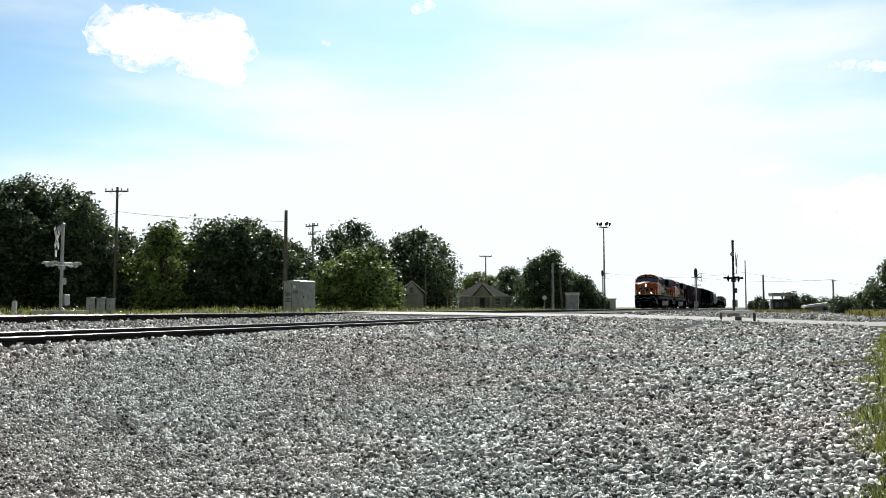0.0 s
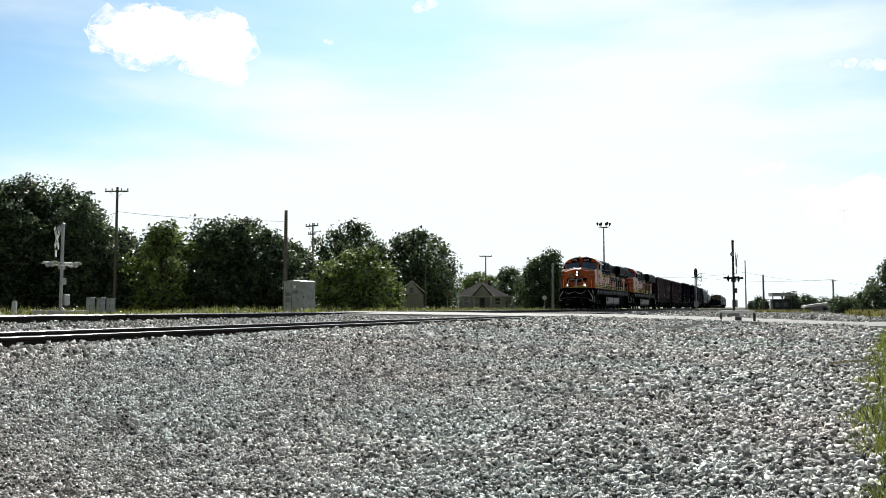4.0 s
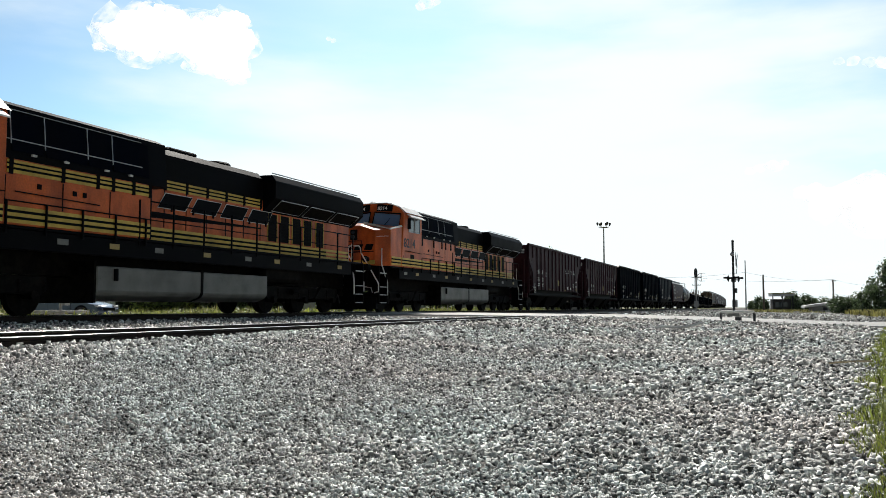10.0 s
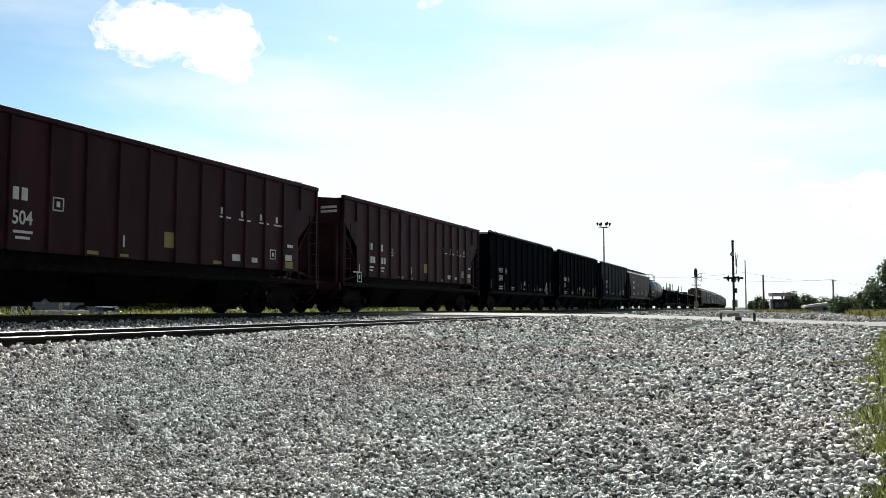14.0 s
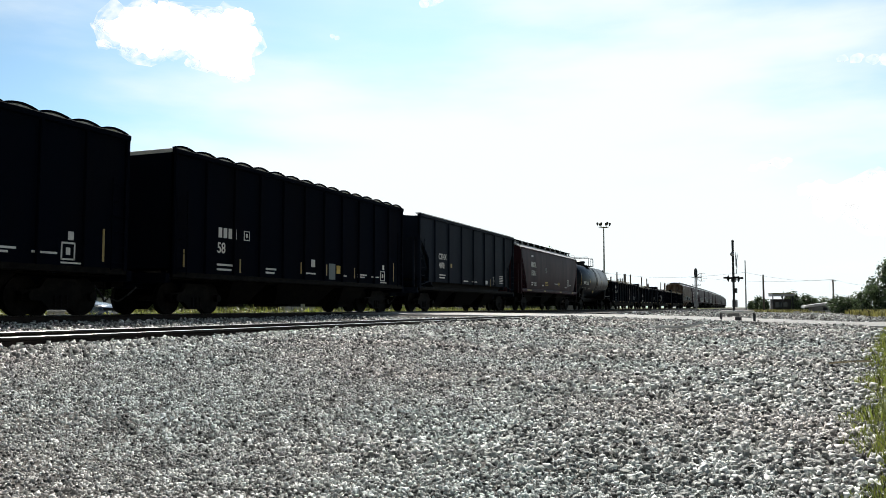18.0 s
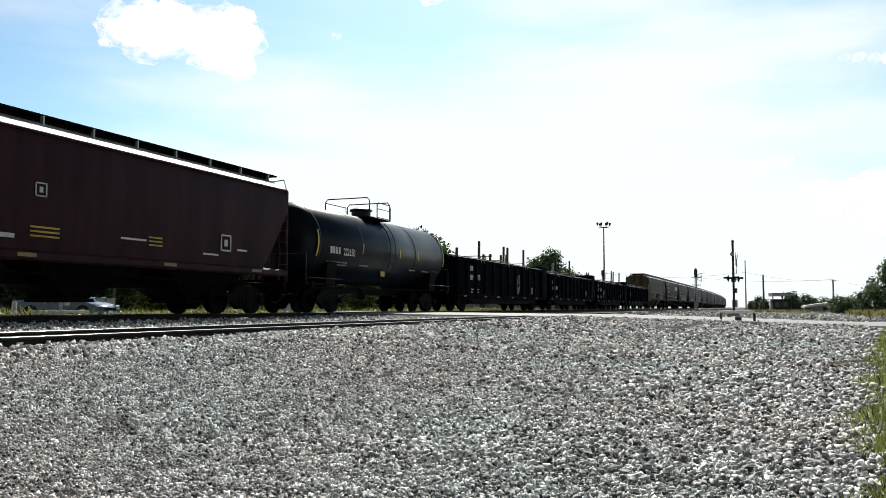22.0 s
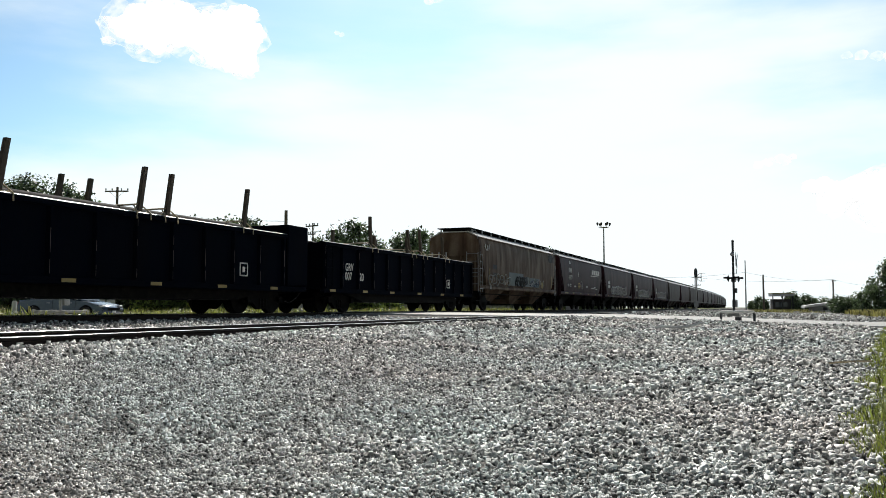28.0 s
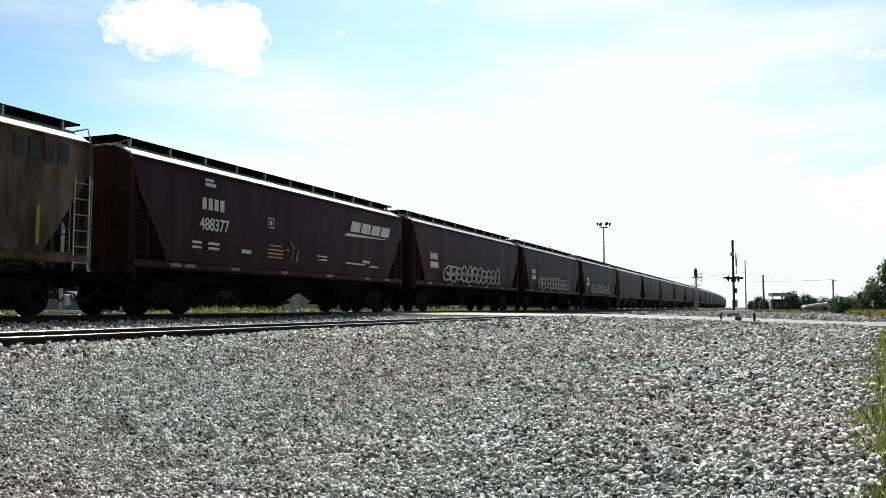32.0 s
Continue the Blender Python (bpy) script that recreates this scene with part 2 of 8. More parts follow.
M_LAMP = material("headlamp_lit", (1.0, 0.93, 0.78), 0.2, vary=0, bump=0, stain_amount=0, emit=4.0)
M_RED = material("unlit_red_lens", (0.10, 0.012, 0.01), 0.2, vary=0.1, bump=0)
M_BARK = material("bark", (0.09, 0.07, 0.055), 0.95, vary=0.35, stretch=(5, 5, 1), fine=20, bump=0.6)
M_LEAF = leaf_material("leaves", (0.13, 0.185, 0.088), (0.02, 0.034, 0.014))
# lighter copy of the leaves, with sunlight put into the colour
M_LEAF_LIGHT = leaf_material("sunlit_leaves", (0.23, 0.3, 0.085), (0.04, 0.065, 0.016))
M_GRASS = leaf_material("meadow_grass", (0.27, 0.31, 0.065), (0.13, 0.16, 0.035))
M_DRYGRASS = leaf_material("dry_grass", (0.33, 0.31, 0.10), (0.17, 0.17, 0.06))
M_SIDING = material("grey_siding", (0.40, 0.39, 0.375), 0.8, vary=0.2, scale=8, bump=0.1)
M_SHINGLE = material("roof_shingles", (0.065, 0.062, 0.06), 0.95, spec=0.2, vary=0.4, scale=10, fine=25, bump=0.5)
M_RUBBER = material("rubber", (0.02, 0.02, 0.02), 0.85, bump=0.1)
M_CARBLUE = material("metallic_grey_blue_paint", (0.075, 0.1, 0.135), 0.2, 0.6, vary=0.04, bump=0, stain_amount=0.1)
M_CONCRETE = material("concrete", (0.45, 0.44, 0.42), 0.85, vary=0.2, scale=10, bump=0.2)
M_WOODPOST = material("rough_timber", (0.10, 0.08, 0.06), 0.9, vary=0.3, stretch=(4, 4, 1), bump=0.3)
M_GRAFFITI_A = material("grey_blue_spray_paint", (0.13, 0.16, 0.165), 0.6, vary=0.3, bump=0)
M_GRAFFITI_B = material("white_spray_paint", (0.42, 0.43, 0.42), 0.6, vary=0.15, bump=0)
M_WOODPALE = material("pale_timber", (0.5, 0.42, 0.28), 0.85, vary=0.2, stretch=(1, 4, 4), bump=0.2)
M_DRYBOARD = material("faded_yellow_board", (0.32, 0.29, 0.12), 0.7, vary=0.2, scale=8, bump=0.05)
M_CLOUD = None

# ---------------------------------------------------------------- mesh tools


def bm_new():
    return bmesh.new()


def box(bm, x0, x1, y0, y1, z0, z1):
    v = [bm.verts.new(p) for p in ((x0, y0, z0), (x1, y0, z0), (x1, y1, z0), (x0, y1, z0), (x0, y0, z1), (x1, y0, z1), (x1, y1, z1), (x0, y1, z1))]
    for f in ((0, 3, 2, 1), (4, 5, 6, 7), (0, 1, 5, 4), (1, 2, 6, 5), (2, 3, 7, 6), (3, 0, 4, 7)):
        bm.faces.new([v[i] for i in f])
    return bm


def loft(bm, rings, close=True):
    """Rings of equally many points, skinned one to the next, with flat ends."""
    vs = [[bm.verts.new(p) for p in r] for r in rings]
    n = len(vs[0])
    for a, b in zip(vs, vs[1:]):
        for i in range(n):
            bm.faces.new((a[i], a[(i + 1) % n], b[(i + 1) % n], b[i]))
    if close:
        bm.faces.new(vs[0][::-1])
        bm.faces.new(vs[-1])
    return bm


def prism(bm, pts, axis, a, b):
    """A flat outline pushed along an axis from a to b. Outline: the two other coordinates in order x, y, z."""
    def at(p, q):
        return (q, p[0], p[1]) if axis == "x" else (p[0], q, p[1]) if axis == "y" else (p[0], p[1], q)
    loft(bm, [[at(p, a) for p in pts], [at(p, b) for p in pts]])
    return bm


def tube(bm, pts, r, seg=6, r1=None):
    """A round bar along a line of points."""
    pts = [Vector(p) for p in pts]
    rings = []
    for i, p in enumerate(pts):
        d = (pts[min(i + 1, len(pts) - 1)] - pts[max(i - 1, 0)]).normalized()
        u = d.orthogonal().normalized() if i == 0 else (u - d * u.dot(d)).normalized()
        w = d.cross(u)
        rad = r if r1 is None else r + (r1 - r) * i / (len(pts) - 1)
        rings.append([p + (u * math.cos(2 * math.pi * k / seg) + w * math.sin(2 * math.pi * k / seg)) * rad for k in range(seg)])
    loft(bm, rings)
    return bm


def cyl(bm, p0, p1, r, seg=12, r1=None):
    return tube(bm, [p0, p1], r, seg, r1)


def lathe(bm, profile, p0, d, seg=16):
    """Rings of (distance along d, radius) about the axis through p0."""
    d = Vector(d).normalized()
    u = d.orthogonal().normalized()
    w = d.cross(u)
    loft(bm, [[Vector(p0) + d * a + (u * math.cos(2 * math.pi * k / seg) + w * math.sin(2 * math.pi * k / seg)) * max(r, 1e-4) for k in range(seg)]
              for a, r in profile])
    return bm


def to_mesh(name, bm, mat, bevel=0.0, smooth=False):
    if bevel:
        bmesh.ops.bevel(bm, geom=list(bm.edges), offset=bevel, segments=1, affect="EDGES", clamp_overlap=True)
    bmesh.ops.recalc_face_normals(bm, faces=list(bm.faces))
    me = bpy.data.meshes.new(name)
    bm.to_mesh(me)
    bm.free()
    me.materials.append(mat)
    if smooth:
        me.polygons.foreach_set("use_smooth", [True] * len(me.polygons))
        me.set_sharp_from_angle(angle=radians(40))
    return me


def part(name, bm, mat, parent, label="", bevel=0.0, smooth=False, at=None):
    """One mesh under a thing or under a part; bm may be a finished mesh, to share it."""
    me = bm if isinstance(bm, bpy.types.Mesh) else to_mesh(name, bm, mat, bevel, smooth)
    ob = new(name, me)
    ob.parent = parent
    if at is not None:
        ob.matrix_basis = at
    if label:
        ob["label"] = label
    return ob


def thing(name, label, category, m=None, group="", kind=""):
    ob = tagged(new(name), label, category, group, kind)
    ob.empty_display_size = 0.2
    if m is not None:
        ob.matrix_basis = m
    return ob


def solo(name, bm, mat, label, category="", m=None, group="", kind="", bevel=0.0, smooth=False):
    ob = new(name, bm if isinstance(bm, bpy.types.Mesh) else to_mesh(name, bm, mat, bevel, smooth))
    if m is not None:
        ob.matrix_basis = m
    return tagged(ob, label, category, group, kind)


def fast_mesh(name, V, F, mat):
    """A large mesh from arrays: V (n, 3), F (m, k)."""
    me = bpy.data.meshes.new(name)
    me.vertices.add(len(V))
    me.vertices.foreach_set("co", np.asarray(V, np.float32).ravel())
    k = F.shape[1]
    me.loops.add(F.size)
    me.loops.foreach_set("vertex_index", F.astype(np.int32).ravel())
    me.polygons.add(len(F))
    me.polygons.foreach_set("loop_start", np.arange(0, F.size, k, dtype=np.int32))
    me.update(calc_edges=True)
    me.validate()
    me.materials.append(mat)
    return me


def lettering(text, size, mat, parent, m, name="lettering", label="", stretch=1.0):
    """Raised characters in the built-in font. They lie in the pose's x-y plane."""
    c = bpy.data.curves.new(name, "FONT")
    c.body, c.size, c.extrude, c.offset = text, size, 0.002, size * 0.018
    tmp = bpy.data.objects.new(name, c)
    me = bpy.data.meshes.new_from_object(tmp)
    bpy.data.objects.remove(tmp)
    me.materials.append(mat)
    ob = new(name, me)
    ob.parent = parent
    ob.matrix_basis = m @ Matrix.Diagonal((stretch, 1, 1, 1))
    if label:
        ob["label"] = label
    return ob


def side_pose(x, y, z):
    """On the side that faces the near track: reads from the front of a car to its rear."""
    return Matrix.Translation((x, y, z)) @ Matrix(((0, 0, 1, 0), (1, 0, 0, 0), (0, 1, 0, 0), (0, 0, 0, 1)))


def bars(parent, x, rows, mat, name="stencil"):
    """Lines of small unreadable writing: (y, z, length, height) each a plain bar on the near side."""
    if name == "stencil":
        first = None
        for y, z, ln, ht in rows:
            b = part(name, box(bm_new(), x, x + 0.006, y, y + ln, z, z + ht), mat, first or parent, "" if first else "small stencilled lettering")
            first = first or b
        return first
    bm = bm_new()
    for y, z, ln, ht in rows:
        box(bm, x, x + 0.006, y, y + ln, z, z + ht)
    return part(name, bm, mat, parent, "small stencilled lettering")


# ---------------------------------------------------------------- ground, tracks, road
TRACK_X = -16.6           # centre of the train's track
SIDING_X = -8.05          # centre of the nearer track
SIDING_Z = -0.11          # its rail heads
GAUGE = 0.7535


GROUND_X = [-5000, -60, -24, -20, -18.8, -18.0, -15.2, -14.4, -13.2, -11.0, -10.0, -9.4, -6.7, -6.2, -4.5, -2.5, 2.0, 5000]
GROUND_Z = [-0.2, -0.2, -0.3, -0.36, -0.26, -0.16, -0.16, -0.2, -0.25, -0.27, -0.25, -0.22, -0.22, -0.25, -0.36, -0.45, -0.5, -0.6]
ROAD_X = [-80, -30, -20, -17.5, -9.4, -7.0, -2.0, 3.5, 40]
ROAD_Z = [-0.42, -0.43, -0.1, -0.012, -0.118, -0.13, -0.27, -0.47, -0.53]
ROAD_W = 9.5


def ground_z(x):
    return float(np.interp(x, GROUND_X, GROUND_Z))


def road_edge(x):
    """Near edge of the road, which crosses the tracks a little askew."""
    return 32.0 + 0.2 * x


def road_z(x):
    return float(np.interp(x, ROAD_X, ROAD_Z))


def ground_at(x, y):
    """Ground height, with gravel banked up to both edges of the road. Works on arrays."""
    x, y = np.asarray(x, float), np.asarray(y, float)
    base = np.interp(x, GROUND_X, GROUND_Z)
    rz = np.interp(x, ROAD_X, ROAD_Z) - 0.035
    e = 32.0 + 0.2 * x - y
    gap = np.where(e > 0, e, np.where(e < -ROAD_W, -ROAD_W - e, 0.0))
    w = np.clip(1 - gap / 7.0, 0, 1) ** 1.6
    inside = (e <= -0.4) & (e >= 0.4 - ROAD_W)
    return np.where(inside, np.minimum(base, rz) - 0.12, base * (1 - w) + np.minimum(rz, base + 0.4) * w)


def make_ground():
    xs = sorted({round(x, 3) for x in [*np.arange(-30, 12, 0.6), -5000, -2500, -1000, -400, -200, -120, -90, -60, -45, 20, 40, 80, 200, 800, 2500, 5000]})
    ys = [-3000, -600, -100, -30, -10, *np.arange(0, 60, 1.0), 70, 85, 100, 130, 170, 250, 400, 700, 1500, 3000, 5000]
    V = [(x, y, float(ground_at(x, y)) + 0.015 * noise.noise((x * 0.7, y * 0.3, 0)) * (abs(x) < 60)) for y in ys for x in xs]
    w = len(xs)
    F = [(j * w + i, j * w + i + 1, j * w + w + i + 1, j * w + w + i) for j in range(len(ys) - 1) for i in range(w - 1)]
    solo("ground", fast_mesh("ground", np.array(V), np.array(F), M_GROUND), M_GROUND, "grey crushed stone ground running out into grass", "ground", kind="structure")
    # the road over both tracks
    bm = bm_new()
    xs = [-120, -80, -50, -40, -30, -25, -22, -20, -18.6, -17.6, -15.6, -12, -9.4, -8.9, -7.2, -6.5, -5, -3.5, -2, -0.5, 1, 2.5, 3.5, 6, 10, 20, 40, 80]
    rings = []
    for x in xs:
        y0, z = road_edge(x), road_z(x)
        rings.append([(x, y0 - 0.25, z - 0.35), (x, y0, z), (x, y0 + ROAD_W / 2, z + 0.03), (x, y0 + ROAD_W, z), (x, y0 + ROAD_W + 0.3, z - 0.35)])
    loft(bm, rings)
    solo("road", bm, M_ROAD, "pale worn asphalt road crossing the tracks on a low hump", "road", kind="structure")


def rail_section():
    """Head, web and foot, about the rail's centre, head at z = 0."""
    half = [(0.036, -0.004), (0.037, -0.036), (0.012, -0.048), (0.010, -0.135), (0.07, -0.158), (0.07, -0.17)]
    return half + [(-x, z) for x, z in half[::-1]]


def make_track(name, cx, cz, label, y_ties, head):
    t = thing(name, label, "railway track", pose(cx, 0, cz), kind="structure")
    for side in (-1, 1):
        for y0, y1 in ((-60, 28), (28, 60), (60, 190)):
            bm = bm_new()
            prism(bm, [(side * GAUGE + x, z) for x, z in rail_section()], "y", y0, y1)
            part("rail", bm, M_RAIL, t, "rusty brown steel rail")
            bm = bm_new()
            prism(bm, [(side * GAUGE + x, z) for x, z in ((-0.033, -0.004), (0.033, -0.004), (0.028, 0.0), (-0.028, 0.0))], "y", y0, y1)
            part("rail_head", bm, head, t, "worn running surface")
    tie = to_mesh("tie", prism(bm_new(), [(-1.28, -0.36), (1.28, -0.36), (1.28, -0.165), (-1.28, -0.165)], "y", -0.11, 0.11), M_TIE, bevel=0.012)
    clip = bm_new()
    for sx in (-GAUGE, GAUGE):
        for o in (-0.1, 0.1):
            box(clip, sx + o - 0.02, sx + o + 0.02, -0.03, 0.03, -0.165, -0.12)
    clip = to_mesh("rail_anchor", clip, M_RAIL)
    for y in y_ties:
        j = random.uniform(-0.03, 0.03)
        o = part("tie", tie, M_TIE, t, at=pose(random.uniform(-0.04, 0.04), y + j, 0, 0, 0, random.uniform(-1, 1)))
        part("rail_anchor", clip, M_RAIL, o)
    return t


def stone_field(name, spots, size, label, seed, flat=0.8):
    """Loose angular stones at the given (x, y, z), every one its own lump."""
    rng = np.random.default_rng(seed)
    base = np.array([(sx, sy, sz) for sx in (-1, 1) for sy in (-1, 1) for sz in (-1, 1)]) * 0.36
    faces = np.array([(0, 1, 3), (0, 3, 2), (4, 6, 7), (4, 7, 5), (0, 4, 5), (0, 5, 1), (2, 3, 7), (2, 7, 6), (1, 5, 7), (1, 7, 3)])
    n = len(spots)
    V = base[None] * rng.uniform(0.45, 1.45, (n, len(base), 3))
    V = V * (rng.uniform(0.55, 1.25, (n, 1, 3)) * size[:, None, None])
    a, b = rng.uniform(0, 2 * np.pi, n), rng.uniform(-0.9, 0.9, n)
    ca, sa, cb, sb = np.cos(a)[:, None], np.sin(a)[:, None], np.cos(b)[:, None], np.sin(b)[:, None]
    y1, z1 = V[:, :, 1] * cb - V[:, :, 2] * flat * sb, V[:, :, 1] * sb + V[:, :, 2] * flat * cb
    V = np.stack([V[:, :, 0] * ca - y1 * sa, V[:, :, 0] * sa + y1 * ca, z1], 2) + spots[:, None, :]
    F = (faces[None] + (np.arange(n) * len(base))[:, None, None]).reshape(-1, 3)
    solo(name, fast_mesh(name, V.reshape(-1, 3), F, M_STONE), M_STONE, label, "gravel", kind="stuff")


def gravel():
    rng = np.random.default_rng(5)
    # (y range, x range about the slant of the view, count, stone size)
    for k, (y0, y1, xa, xb, n, s0, s1) in enumerate((
            (1.5, 3.2, -5.2, 0.8, 80000, 0.0105, 0.023), (3.2, 6.0, -6.6, 1.0, 76000, 0.016, 0.033), (6.0, 10.0, -7.0, 1.2, 44000, 0.026, 0.05),
            (10.0, 16.0, -7.2, 1.9, 30000, 0.032, 0.062), (16.0, 32.5, -7.2, 2.9, 26000, 0.048, 0.09), (7.0, 27.0, -15.2, -8.9, 13000, 0.04, 0.072),
            (2.0, 27.0, -7.2, -5.8, 10000, 0.03, 0.055), (40.0, 96.0, -7.0, 9.0, 9000, 0.07, 0.14), (-3.0, 1.5, -5.0, 0.8, 4000, 0.02, 0.045), (14.0, 62.0, -22.4, -17.6, 9000, 0.06, 0.1))):
        y = rng.uniform(y0, y1, n)
        x = rng.uniform(xa, xb, n)
        # scattered over a fan that opens along the line
        keep = (x > -1.24 * y - 0.5) | (k == 8)
        keep &= (x < 0.26 + 0.082 * y + 0.001 * y * y + rng.normal(0, 0.2, n)) & ((y < 31.6 + 0.2 * x) | (y > 42.5 + 0.2 * x))
        for c in (SIDING_X - GAUGE, SIDING_X + GAUGE, TRACK_X + GAUGE):
            keep &= abs(x - c) > 0.11
        x, y = x[keep], y[keep]
        size = rng.uniform(s0, s1, len(x)) * rng.choice([0.7, 1.0, 1.15], len(x))
        size *= np.clip(0.92 + 0.12 * (x + 0.9), 0.68, 1.0) if k < 3 else 1.0
        z = ground_at(x, y) + size * rng.uniform(-0.45, 0.85, len(x))
        stone_field("gravel", np.stack([x, y, z], 1), size, "loose grey crushed stone ballast", 11 + k)


def blades(name, roots, height, width, mat, label, seed, lean=0.5):
    """Grass blades, each a bent strip of three faces."""
    rng = np.random.default_rng(seed)
    n = len(roots)
    a = rng.uniform(0, 2 * np.pi, n)
    d = np.stack([np.cos(a), np.sin(a), np.zeros(n)], 1)
    s = np.stack([-np.sin(a), np.cos(a), np.zeros(n)], 1)
    h = height * rng.uniform(0.5, 1.2, n)
    w = width * rng.uniform(0.6, 1.3, n)
    le = lean * rng.uniform(0.1, 1.0, n)
    rows = []
    for u, ww in ((0, 1), (0.45, 0.85), (0.8, 0.5), (1.0, 0.06)):
        c = roots + d * (le * h * u * u)[:, None] + np.array([0, 0, 1.0]) * (h * (u - 0.35 * le * u * u))[:, None]
        rows += [c - s * (w * ww / 2)[:, None], c + s * (w * ww / 2)[:, None]]
    V = np.stack(rows, 1).reshape(-1, 3)
    f = np.array([[0, 1, 3, 2], [2, 3, 5, 4], [4, 5, 7, 6]])
    F = (f[None] + (np.arange(n) * 8)[:, None, None]).reshape(-1, 4)
    return solo(name, fast_mesh(name, V, F, mat), mat, label, "grass", kind="stuff")


def grass():
    rng = np.random.default_rng(8)
    u = rng.uniform

    def rooted(x, y):
        return np.stack([x, y, ground_at(x, y) - 0.02], 1)
    # verge beyond the tracks
    n = 52000
    r = rooted(-22.3 - 36 * u(0, 1, n) ** 2.3, u(8, 110, n))
    off = r[:, 1] - (32.0 + 0.2 * r[:, 0])
    r = r[(off < -0.6) | (off > ROAD_W + 0.8)]
    hgt = 0.36 + 0.13 * np.sin(r[:, 1] * 0.9) * np.cos(r[:, 0] * 0.7) + 0.1 * np.sin(r[:, 1] * 2.3 + r[:, 0])
    hgt *= np.clip((-r[:, 0] - 21.5) / 4, 0.35, 1)
    hgt *= u(0.55, 1.35, len(r)) * (0.8 + 0.5 * np.sin(r[:, 1] * 0.37 + 2 * np.sin(r[:, 0] * 0.3)))
    k = len(r) * 6 // 10
    blades("meadow_grass", r[:k], hgt[:k], 0.07, M_GRASS, "tall yellow-green grass beyond the tracks", 21, lean=0.9)
    blades("seeding_grass", r[k:], hgt[k:] * 1.05, 0.055, M_DRYGRASS, "tall straw-coloured seeding grass beyond the tracks", 25, lean=1.1)
    # weeds beside the gravel: clumps that thicken away from the stones
    n = 26000
    y = 1.4 + 29.6 * u(0, 1, n) ** 1.8
    edge = -0.04 + 0.08 * y + 0.001 * y * y + 0.08 * np.sin(y * 2.1) + 0.05 * np.sin(y * 5.3)
    x = edge + np.abs(rng.normal(0.12, 0.42, n)) * (0.6 + 0.06 * y)
    r = rooted(x, y)
    inn = np.clip((x - edge) / 0.55 - 0.1, 0.0, 1)
    k = 18000
    blades("verge_grass", r[:k], (0.07 + 0.24 * inn[:k]), 0.006 + 0.0009 * y[:k], M_GRASS, "green roadside grass and weeds edging the gravel", 22, lean=0.9)
    blades("dry_grass", r[k:], 0.05 + 0.18 * inn[k:], 0.005 + 0.0008 * y[k:], M_DRYGRASS, "dry straw-coloured grass edging the gravel", 23, lean=1.3)
    n = 1500
    x, y = u(-3.5, 7, n), u(120, 205, n)
    blades("rough_grass", rooted(x, y), 0.3, 0.16, M_DRYGRASS, "rough yellow-green grass far beyond the road", 26)
    # low bank of grass beyond the road
    n = 6000
    x, y = u(6.0, 18, n), u(58, 84, n)
    r = rooted(x, y)
    r[:, 2] += 0.12
    blades("mown_grass", r, 0.42, 0.12, M_DRYGRASS, "yellowing grass bank beyond the road", 24)


# ---------------------------------------------------------------- trees


